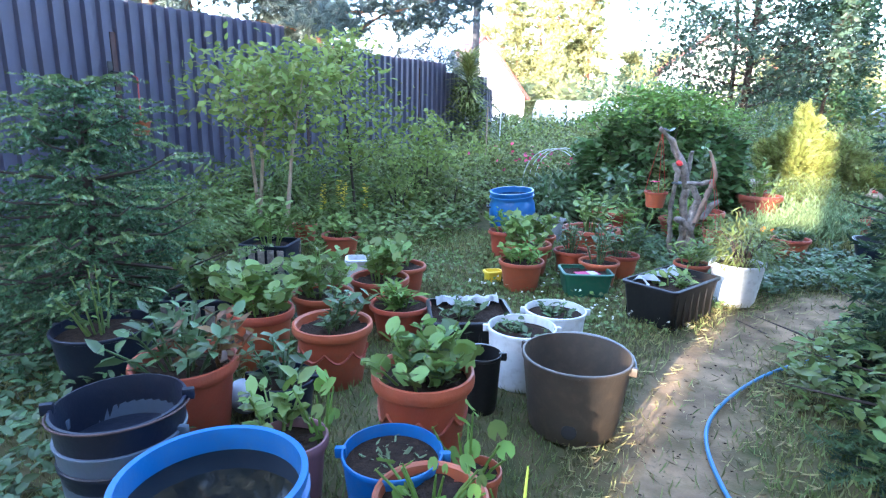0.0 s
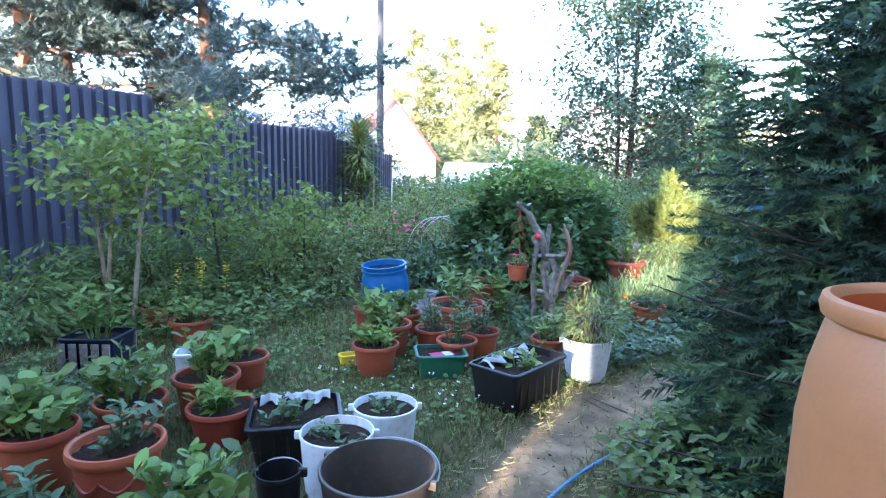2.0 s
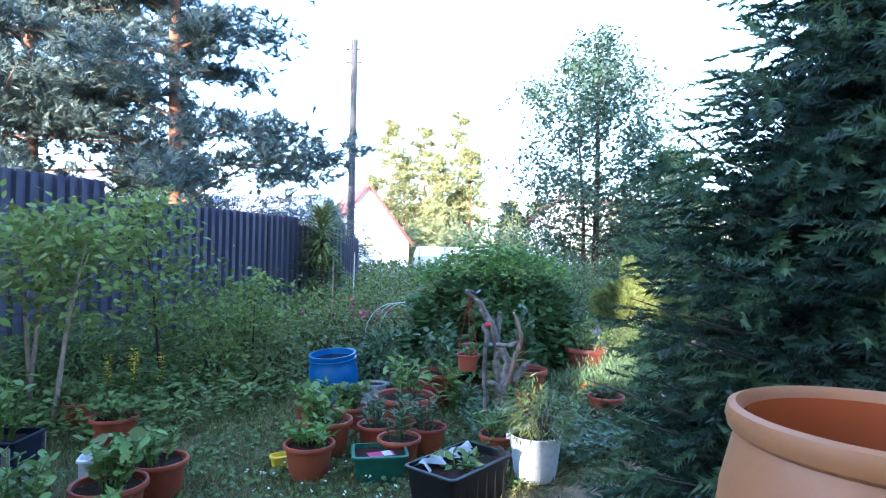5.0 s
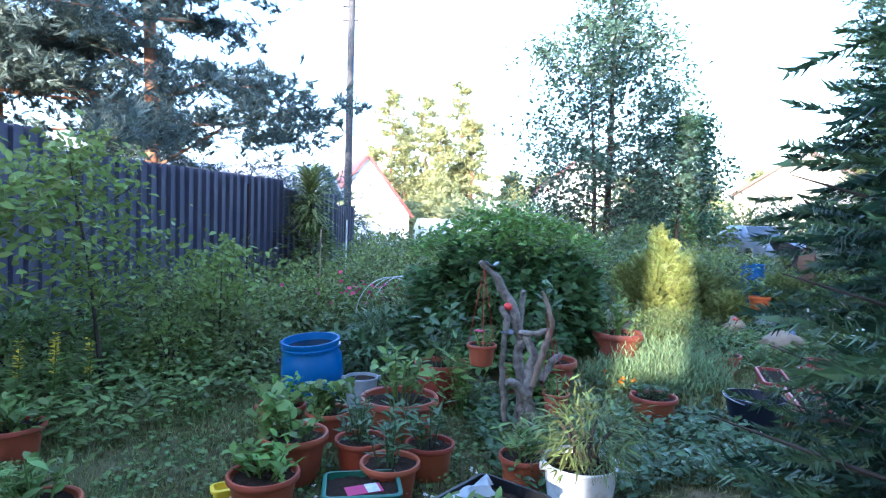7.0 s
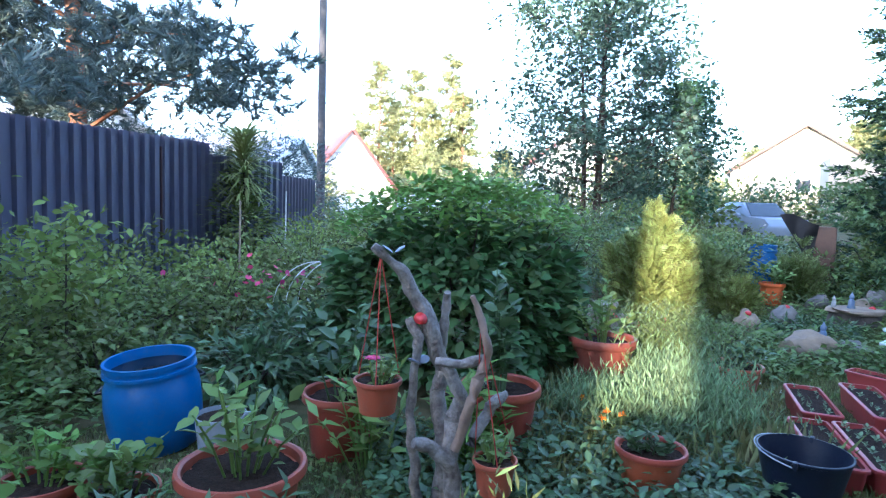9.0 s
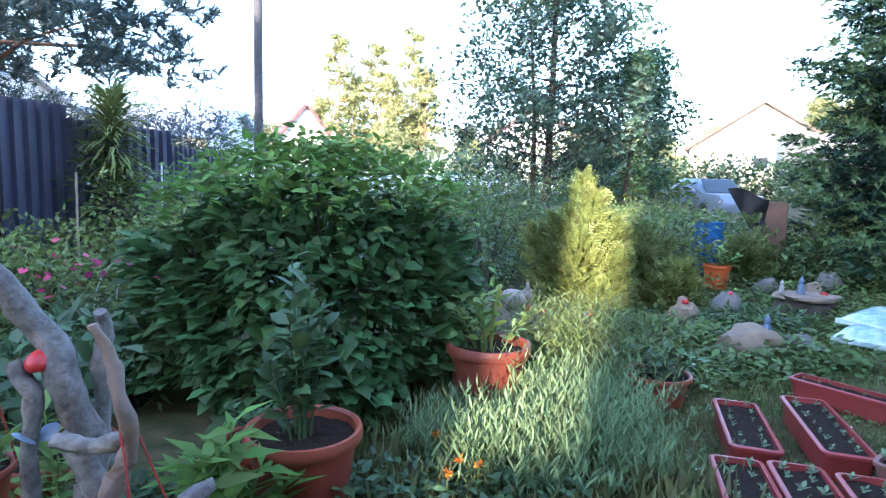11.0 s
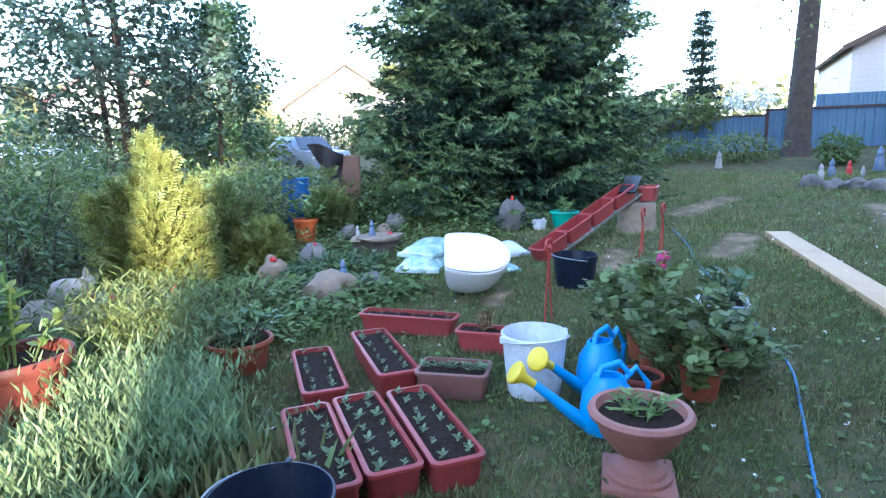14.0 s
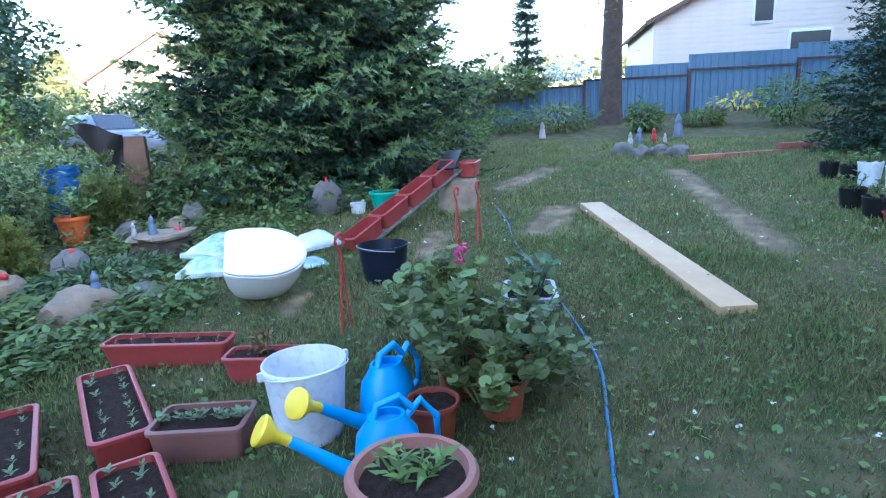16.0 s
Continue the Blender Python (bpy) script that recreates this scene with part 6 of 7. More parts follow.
def plant_hook(x, y, h, label):
    b = thing("plant_hook", x, y, label, "hanger", "red hooks")
    pts = [(0.04 * math.cos(a), 0, h - 0.05 + 0.04 * math.sin(a)) for a in (radians(200 - 25 * i) for i in range(11))]
    for s in (-1, 0, 1):
        part("wire", bm_tube([(0.05 * s, 0.03 * (s == 0), 0), (0.0, 0, h - 0.12)], 0.006, 6), M_REDPL, b)
    part("hook", bm_tube([(0, 0, h - 0.13), (-0.03, 0, h - 0.08)] + pts, 0.009, 7), M_REDPL, b)
    return b


plant_hook(6.2, 5.0, 0.6, "red plastic hanging-basket hook standing in the grass")
plant_hook(7.75, 4.98, 0.55, "red plastic hanging-basket hook standing in the grass")
plant_hook(8.0, 4.9, 0.55, "red plastic hanging-basket hook standing in the grass")
bucket(7.04, 5.25, 0.185, 0.27, M_NAVY, "dark blue-black bucket with wire handle on the lawn", True, None, rz=60)

# ---- toilet bowl left on the lawn ----
tl = thing("toilet_bowl", 6.56, 5.98, "white porcelain toilet bowl with closed lid on the grass", "toilet", rz=40, ry=-36, rx=7, z=gzf(6.47, 0) + 0.05)


def dshape(w, l, z, back=0.5):
    out = []
    for i in range(36):
        a = i * math.tau / 36
        x, y = math.sin(a), -math.cos(a)
        y2 = y * l / 2 if y < 0 else min(y * l * 0.75, l * back * 0.85)
        out.append((x * w / 2 * (1.0 if y < 0 else 1.0 + 0.05 * y), y2, z))
    return out


def loft(loops):
    bm = bmesh.new()
    R = [[bm.verts.new(p) for p in lp] for lp in loops]
    m = len(R[0])
    for a, b in zip(R, R[1:]):
        for i in range(m):
            bm.faces.new((a[i], a[(i + 1) % m], b[(i + 1) % m], b[i]))
    bm.faces.new(R[0][::-1])
    bm.faces.new(R[-1])
    return bm


part("bowl", loft([dshape(0.180, 0.252, 0.000), dshape(0.252, 0.342, 0.023), dshape(0.324, 0.432, 0.093), dshape(0.387, 0.513, 0.205), dshape(0.421, 0.558, 0.316), dshape(0.427, 0.567, 0.358)]), M_PORC, tl)
part("seat", loft([dshape(0.423, 0.558, 0.363), dshape(0.432, 0.572, 0.367), dshape(0.432, 0.572, 0.377), dshape(0.423, 0.558, 0.381)]), M_PORC, tl)
part("lid", loft([dshape(0.414, 0.549, 0.385), dshape(0.427, 0.562, 0.391), dshape(0.427, 0.562, 0.402), dshape(0.405, 0.540, 0.411), dshape(0.270, 0.360, 0.415)]), M_PORC, tl)


def bag(x, y, lx, ly, h, rz, m, label, seed, z=None):
    bm = bm_box(lx, ly, h, 0)
    bmesh.ops.subdivide_edges(bm, edges=bm.edges[:], cuts=7, use_grid_fill=True)
    for v in bm.verts:
        ex = 1 - min(1, abs(v.co.x) / (lx / 2)) ** 3
        ey = 1 - min(1, abs(v.co.y) / (ly / 2)) ** 3
        v.co.z = v.co.z * (0.25 + 0.75 * ex * ey) * (1 + 0.3 * noise.noise(v.co * 6 + Vector((seed, 0, 0)))) + 0.01
        v.co.x += 0.02 * noise.noise(v.co * 9)
    b = thing("soil_bag", x, y, label, "bag", "soil bags", rz=rz, z=z)
    part("film", bm, m, b)
    return b


bag(6.95, 6.85, 0.7, 0.42, 0.15, 30, M_BAGGREEN, "green and white plastic soil bag lying on the grass", 1)
bag(7.12, 6.9, 0.68, 0.4, 0.14, 12, M_BAGGREEN, "glossy green soil bag lying on another", 2, gzf(7.1, 7) + 0.1)
bag(7.65, 6.35, 0.4, 0.3, 0.14, -20, M_BAGWHITE, "crumpled white plastic bag with red print", 3)
bag(7.2, 6.05, 0.28, 0.2, 0.06, 60, M_BAGGREEN, "small turquoise plastic bag in the grass", 4)
bg = thing("yellow_cup", 7.5, 6.6, "small yellow plastic cup on the bags", "cup")
part("shell", bm_lathe([(0, 0.0), (0.05, 0.0), (0.07, 0.05), (0.065, 0.05), (0.045, 0.008), (0, 0.008)], 20), M_YELLOW, bg)

# row of empty troughs on a sloping board
T0, T1 = Vector((7.65, 5.92, 0.2)), Vector((9.1, 5.72, 0.68))
TD = T1 - T0
TRZ, TRY = math.degrees(math.atan2(TD.y, TD.x)), -math.degrees(math.atan2(TD.z, TD.xy.length))
bd = thing("board", (T0.x + T1.x) / 2, (T0.y + T1.y) / 2, "weathered board sloping up to a stump", "board", rz=TRZ, z=(T0.z + T1.z) / 2 - 0.03, ry=TRY)
part("plank", bm_box(1.95, 0.18, 0.025, 0.004), M_WOOD, bd)
for k in range(4):
    c = T0 + TD * (0.08 + 0.28 * k)
    trough(c.x, c.y, 0.4, 0.17, 0.15, TRZ, M_TRAY, "empty brick-red plastic trough in a sloping row", 0, None, "empty troughs", c.z, False, ry=TRY)
trough(9.5, 5.62, 0.45, 0.18, 0.16, 15, M_TRAY, "brick-red plastic trough on a stump", 0, None, "empty troughs", 0.64, False)
s2 = thing("tree_stump", 9.25, 5.65, "upright sawn log stump beside the troughs", "stump")
part("trunk", bm_lathe([(0.24, -0.02), (0.215, 0.1), (0.21, 0.29), (0.2, 0.31), (0, 0.315)], 24, wob=0.05), M_STUMP, s2)
tarp = thing("dark_sheet", 9.2, 5.72, "dark grey rubber sheet lying over the troughs", "sheet", rz=15, z=0.83, ry=-16)
part("sheet", bm_box(0.55, 0.18, 0.02, 0.004), M_BLACK, tarp)
flower_pot(9.1, 6.5, 0.18, 0.2, M_TEAL, "teal green plastic planter under the spruce", "large pots")
leafy("leafy_plant", 9.1, 6.5, 0.18 + gzf(9.1, 0), 0.16, 0.16, 50, 0.08, L_POT, OVATE, "small plants in teal planter", seed=102, stems=8)
bucket(8.85, 6.7, 0.09, 0.12, M_WHITE, "small pale bucket beside the boulder", False, M_SOIL)

# plank on the lawn
pa, pb = Vector((7.03, 2.95)), Vector((9.35, 4.25))
pl = thing("timber_plank", (pa.x + pb.x) / 2, (pa.y + pb.y) / 2, "thick fresh-sawn pine plank lying on the lawn", "plank", rz=math.degrees(math.atan2(pb.y - pa.y, pb.x - pa.x)), z=gzf(8.2, 0) - 0.005, ry=-4.2)
part("board", bm_box((pb - pa).length, 0.22, 0.065, 0.004), M_PLANK, pl)

# hoses
def hose(pts, label, r=0.0085, lift=0.022):
    cu = []
    P = [Vector((x, y, lift + gzf(x, y))) for x, y in pts]
    for i in range(len(P) - 1):
        p0, p1, p2, p3 = P[max(i - 1, 0)], P[i], P[i + 1], P[min(i + 2, len(P) - 1)]
        for k in range(8):
            t = k / 8
            cu.append(0.5 * (2 * p1 + (p2 - p0) * t + (2 * p0 - 5 * p1 + 4 * p2 - p3) * t * t + (3 * p1 - p0 - 3 * p2 + p3) * t ** 3))
    cu.append(P[-1])
    b = thing("garden_hose", 0, 0, label, "hose", z=0)
    part("tube", bm_tube(cu, r, 8), M_HOSE, b)


hose([(1.25, 0.4), (1.05, 0.9), (1.02, 1.25), (1.14, 1.65), (1.5, 2.05), (1.95, 2.35), (2.6, 2.6)], "blue garden hose curving across the sandy path")
hose([(4.6, 3.12), (5.26, 3.3), (5.74, 3.42), (6.25, 3.56), (6.75, 3.82), (7.4, 4.2), (8.1, 4.62), (8.7, 4.9), (9.4, 5.3)], "blue garden hose running across the lawn", 0.0075, 0.012)

# tan barrel by the spruce
tb_ = thing("tan_barrel", 1.88, 0.68, "large tan plastic barrel full of reddish water", "barrel")
part("shell", bm_lathe([(r * 0.79, z * 1.095) for r, z in ((0, 0.004), (0.36, 0.004), (0.385, 0.03), (0.41, 0.4), (0.412, 0.42), (0.418, 0.43), (0.418, 0.45), (0.41, 0.46), (0.405, 0.78), (0.385, 0.9), (0.355, 0.99), (0.345, 1.01), (0.365, 1.02), (0.372, 1.04), (0.365, 1.06), (0.345, 1.065), (0.33, 1.05), (0.33, 1.0), (0.38, 0.8), (0.38, 0.05), (0, 0.05))], 64), M_CLAY, tb_)
part("inner_wall", bm_lathe([(0.2575, 1.14), (0.2575, 1.095), (0.278, 0.985)], 48), mat("wet_orange_plastic", (0.36, 0.085, 0.025), 0.25, 0, (0.3, 0.07, 0.02), 4, 0.05, 30), tb_, "wet orange inner wall")
part("water", bm_lathe([(0.285, 0.98), (0, 0.98)], 48), mat("reddish_water", (0.2, 0.05, 0.015), 0.05, 0, (0.17, 0.045, 0.012), 3, 0.03, 8), tb_)

# small things on the fence and among the pots
hp = flower_pot(-3.45, 5.52, 0.11, 0.16, M_TERRA, "terracotta pot hung on the slate fence", "hanging pots", z=0.95, name="fence_pot")
part("bracket", bm_tube([(0, 0.02, 0.16), (-0.02, 0.06, 0.6), (-0.06, 0.05, 0.62)], 0.008, 6), M_REDPL, hp)
leafy("leafy_plant", -3.45, 5.52, 1.09, 0.12, 0.14, 40, 0.08, L_POT, OVATE, "small plant in pot on the fence", seed=140, stems=6)
lt = thing("gate_latch", -3.63, 5.38, "black metal latch on the slate fence", "latch", rz=57, z=1.5)
part("plate", bm_box(0.05, 0.012, 0.2, 0.003), M_BLACK, lt)
part("lever", bm_tube([(0, 0, 0.1), (0, -0.05, 0.1), (0.1, -0.06, 0.09)], 0.009, 7), M_BLACK, lt)
wt = thing("white_tub", -0.62, 3.15, "small white plastic tub among the pots", "tub", rz=10)
part("shell", box_bm(0.2, 0.14, 0.3, 0.004), M_WHITE, wt)
ah = thing("wire_hoop", 1.25, 7.6, "pale bent wire hoops over the flower bed", "hoop")
for k in range(3):
    part("hoop", bm_tube([(0.4 * math.cos(math.pi * i / 14) + 0.1 * k, 0.14 * k, 0.35 + 0.45 * math.sin(math.pi * i / 14)) for i in range(15)], 0.005, 6), M_WHITE, ah)
    for s in (-1, 1):
        part("leg", bm_tube([(0.4 * s + 0.1 * k, 0.14 * k, -0.03), (0.4 * s + 0.1 * k, 0.14 * k, 0.35)], 0.005, 6), M_WHITE, ah)
pt = thing("glass_jar", -0.88, 1.68, "clear plastic jar lying between the pots", "jar", z=0.06, rx=80, rz=30)
part("shell", bm_lathe([(0, 0), (0.055, 0), (0.06, 0.02), (0.06, 0.15), (0.035, 0.18), (0.035, 0.2), (0.03, 0.2), (0.03, 0.18), (0.055, 0.15), (0.055, 0.025), (0, 0.02)], 20), mat("cloudy_plastic", (0.45, 0.5, 0.55), 0.2, 0, (0.35, 0.4, 0.45), 6), pt)

# ---- east side: blue fence, house, old trunk, gnome bed ----
BX, BY, BANG = 16.9, 10.6, -69.8
fe = thing("fence_east", BX, BY, "light blue corrugated steel fence with dark rails and posts", "fence", rz=BANG, kind="structure", z=0)
for k in range(6):
    x0, zb = k * 2.5 - 0.47, 0.58 + 0.05 * k * 2.5
    s = part("sheet", corrugated(2.52, 1.2, 0.18, 0.03), M_FENCEBLUE, fe, smooth=False)
    s.location = (x0, 0, zb)
    if k > 1:
        u = part("upper_sheet", corrugated(2.52 if k > 2 else 1.5, 0.36 if k > 2 else 0.3, 0.18, 0.02), M_FENCEBLUE, fe, smooth=False)
        u.location = (x0 if k > 2 else x0 + 1.0, 0.05, zb + 1.18)
    p = part("post", bm_box(0.07, 0.07, 1.3, 0.005), M_STEEL, fe)
    p.location = (x0, -0.06, zb - 0.1)
    for z in (0.12, 1.15):
        r = part("rail", bm_box(2.5, 0.04, 0.05, 0.004), M_STEEL, fe)
        r.location = (x0 + 1.25, -0.03, zb + z)


def gable_house(name, x, y, rz, w, l, eave, ridge, wall, roof, label, siding=False, windows=(), over=0.35, trim=None, z=None):
    """A house with its gable facing local -y: wall, roof slabs, verge trim, windows."""
    b = thing(name, x, y, label, "house", rz=rz, z=z)
    bm = bmesh.new()
    pr = [(-w / 2, 0), (w / 2, 0), (w / 2, eave), (0, ridge), (-w / 2, eave)]
    A = [bm.verts.new((px, 0, pz)) for px, pz in pr]
    C = [bm.verts.new((px, l, pz)) for px, pz in pr]
    bm.faces.new(A)
    bm.faces.new(C[::-1])
    for i in range(5):
        bm.faces.new((A[i], A[(i + 1) % 5], C[(i + 1) % 5], C[i]))
    part("wall", bm, wall, b, smooth=False)
    sl = math.hypot(w / 2, ridge - eave)
    an = math.degrees(math.atan2(ridge - eave, w / 2))
    for s in (-1, 1):
        r = part("roof", bm_box(sl + over, l + 2 * over, 0.12, 0.01), roof, b)
        cxp = s * (w / 4 + 0.5 * over * math.cos(radians(an)))
        czp = (eave + ridge) / 2 - 0.5 * over * math.sin(radians(an)) + 0.02
        r.matrix_basis = pose(cxp, l / 2, czp, 0, s * an, 0)
        t = part("verge", bm_box(sl + over, 0.05, 0.2, 0.01), trim or roof, b)
        t.matrix_basis = pose(cxp, -over - 0.03, czp - 0.04, 0, s * an, 0)
    if siding:
        n = int(ridge / 0.2)
        for i in range(n):
            zc = i * 0.2
            half = w / 2 if zc < eave - 0.2 else w / 2 * (ridge - zc - 0.2) / (ridge - eave)
            if half > 0.15:
                q = part("siding_board", bm_box(half * 2, 0.025, 0.19, 0.004), wall, b)
                q.matrix_basis = pose(0, -0.02, zc, 4, 0, 0)
    for wx, wz, ww, wh in windows:
        q = part("window", bm_box(ww, 0.08, wh, 0.01), M_WHITE, b)
        q.location = (wx, -0.06, wz)
        g = part("pane", bm_box(ww - 0.2, 0.03, wh - 0.2, 0.004), M_GLASSDK, q)
        g.location = (0, -0.05, 0.1)
    return b


gable_house("sided_house", 30.9, 1.7, -74, 9.0, 8, 3.75, 5.95, M_SIDING, M_TRIM, "cream house with horizontal siding and brown verge", True, [(-0.4, 3.4, 0.85, 1.3), (1.35, 2.15, 1.6, 0.95)], z=0.9)

ot = thing("old_tree", 17.3, 5.5, "thick rough old trunk with small leafy twigs", "tree")
part("trunk", bm_tube([(0, 0, -0.1), (0.05, 0, 0.3), (0.1, 0.0, 1.4), (0.3, 0, 3.2), (0.25, 0.1, 7)], [0.34, 0.26, 0.225, 0.2, 0.14], 14), M_BARK, ot)
pq = rng.normal(0, 1, (900, 3)) * (0.5, 0.5, 1.0) + (0.2, 0, 4.2)
scatter("foliage", *SIMPLE, pq, rng.normal(0, 1, (900, 3)), 0.11, L_SHRUB, ot)
lim = bmesh.new()
for k in range(9):
    a = k * 2.4
    bm_tube([(0.2, 0, 3.0 + 0.35 * k), (0.2 + 0.9 * math.cos(a), 0.9 * math.sin(a), 3.3 + 0.35 * k)], [0.04, 0.008], 5, lim)
part("limb", lim, M_BARK, ot)
bush("ivy_mass", 17.6, 8.2, 0.6, 1.3, 0.7, 1500, 0.16, L_SHRUB, SIMPLE, "ivy and climbing roses hanging over the blue fence", "bush", 301, 5, z=1.6)
bush("ivy_mass", 18.2, 6.7, 0.4, 0.6, 0.4, 400, 0.12, M_WFL, SIMPLE, "white blossom over the blue fence", "bush", 302, 3, z=2.05)
for k, (x, y, rx, h) in enumerate([(16.2, 7.6, 0.7, 0.5), (16.0, 6.3, 0.7, 0.6), (15.6, 4.55, 0.42, 0.55), (16.5, 3.5, 0.5, 0.3), (16.2, 2.1, 0.7, 0.85), (16.0, 1.3, 0.7, 0.9), (14.8, 8.0, 0.7, 0.4), (13.4, 9.2, 0.8, 0.7), (12.6, 8.0, 0.6, 0.35), (16.8, 8.6, 0.6, 0.8)]):
    bush("shrub", x, y, rx, rx * 0.8, h, 1100, 0.12, (L_WEED, L_SHRUB)[k % 2], WIDELANCE, "green border shrub along the blue fence", "bush", 310 + k, 5)
bush("yellow_lilies", 16.3, 2.9, 0.4, 0.5, 0.3, 110, 0.11, M_YFL, OVATE, "patch of yellow lilies by the fence", "flowers", 330, 3, z=gzf(16.3, 0) + 0.3)
for k, (x, y, h, m) in enumerate([(13.6, 4.5, 0.26, M_WFIG), (13.9, 4.4, 0.3, M_BLUEFIG), (14.2, 4.2, 0.24, M_RED), (14.7, 3.85, 0.42, M_BLUEFIG), (14.0, 4.0, 0.18, M_WFIG), (15.0, 6.4, 0.34, M_WFIG)]):
    figurine("gnome_figurine", x, y, gzf(x, y), h, m, ("white", "blue", "red", "tall blue", "small white", "white")[k] + " garden gnome figurine in the flower bed")
for k, (x, y) in enumerate([(12.6, 4.2), (12.7, 3.95), (12.6, 3.7), (12.9, 4.5)]):
    stone(x, y, 0.16, 0.12, 0.12, k * 40, M_STONE, "grey boulder edging the raised bed", 20 + k)
br = thing("brick_edging", 12.15, 3.4, "low red brick edging of the raised bed", "edging", rz=-52)
for k in range(8):
    for j in range(2 if k > 4 else 1):
        q = part("brick", bm_box(0.24, 0.12, 0.085, 0.006), M_BRICK, br)
        q.location = (k * 0.25 + 0.12 * j, random.uniform(-0.01, 0.01), j * 0.09)
# dark hedge conifer and pots at the lawn's right edge
conifer("hedge_conifer", 12.9, 0.75, 3.4, 1.25, "dense dark green conifer at the lawn's edge", TWIG_COARSE, 0.24, L_SPRUCE, 24, 9, 0.16, 8, 0.03, 0.6)
for k, (x, y, r, h, m) in enumerate([(11.0, 2.06, 0.1, 0.18, M_BLACK), (10.8, 1.9, 0.1, 0.18, M_BLACK), (9.65, 2.05, 0.11, 0.18, M_BLACK), (9.3, 1.92, 0.13, 0.18, M_BLACK), (10.55, 1.78, 0.11, 0.25, M_WHITE), (9.1, 1.8, 0.14, 0.1, M_TRAY), (10.3, 1.6, 0.11, 0.25, M_WHITE)]):
    bucket(x, y, r, h, m, "plastic bucket planted with seedlings at the lawn's edge", False, M_SOIL, group="edge buckets", fill=0.88)
    leafy("leafy_plant", x, y, h * 0.85 + gzf(x, y), 0.13, 0.16, 60, 0.07, L_WEED, OVATE, "green seedlings in bucket", seed=120 + k, stems=7)

# ---- north side: pole, houses, greenhouse, car ----
up = thing("utility_pole", 0.15, 24.5, "dark wooden utility pole with small insulators", "pole")
part("post", bm_tube([(0, 0, -0.2), (0, 0, 10.7)], [0.17, 0.14], 14), M_POLE, up)
for z in (9.7, 10.25):
    part("crossarm", bm_tube([(-0.35, 0, z), (0.35, 0, z + 0.05)], 0.03, 6), M_STEEL, up)
    for s in (-1, 1):
        part("insulator", bm_lathe([(0, 0), (0.05, 0.0), (0.05, 0.06), (0.03, 0.1), (0, 0.12)], 10), M_WHITE, up).location = (s * 0.33, 0, z + 0.04)
part("bracket", bm_tube([(0, 0, 5.2), (0.25, 0, 5.1)], 0.02, 6), M_STEEL, up)
gable_house("white_house", 0.9, 49.5, 14, 7.5, 9, 2.6, 7.3, M_WALLWHITE, M_ROOFRED, "white gabled house with steep dark red roof")
gable_house("grey_roofed_shed", -1.4, 30, 78, 6, 6.5, 3.0, 4.3, M_WALLWHITE, M_ROOFGREY, "low shed with pale grey roof")
gable_house("cream_house", 30.2, 35.8, -38, 8.6, 9, 4.4, 7.3, M_WALLCREAM, M_ROOFGREY, "cream gabled house with brown verge", False, [(0.0, 3.0, 1.0, 1.2), (-2.2, 1.0, 1.2, 1.2)], trim=M_TRIM, z=0)
gable_house("red_house", 17.0, 42, -15, 7, 8, 3.6, 6.2, M_WALLWHITE, M_ROOFRED, "white house with red roof behind the trees")
gable_house("blue_house", -8.5, 27, 60, 7, 7, 3.2, 5.2, M_WALLWHITE, M_ROOFGREY, "house with pale blue-grey roof behind the pines")
gh = thing("greenhouse", 8.3, 34, "long low greenhouse with pale translucent cover", "greenhouse", rz=4)
part("cover", loft([[(x, y, z) for x, y, z in ((-4.5, -1.2, 0), (4.5, -1.2, 0), (4.5, 1.2, 0), (-4.5, 1.2, 0))], [(-4.5, -1.15, 1.2), (4.5, -1.15, 1.2), (4.5, 1.15, 1.2), (-4.5, 1.15, 1.2)], [(-4.4, -0.6, 1.75), (4.4, -0.6, 1.75), (4.4, 0.6, 1.75), (-4.4, 0.6, 1.75)]]), M_WHITE, gh, smooth=False)
for k in range(7):
    q = part("rib", bm_tube([(-4.5 + 1.5 * k, -1.22, 0), (-4.5 + 1.5 * k, -1.18, 1.2), (-4.45 + 1.5 * k, -0.62, 1.77)], 0.03, 6), M_GREY, gh)


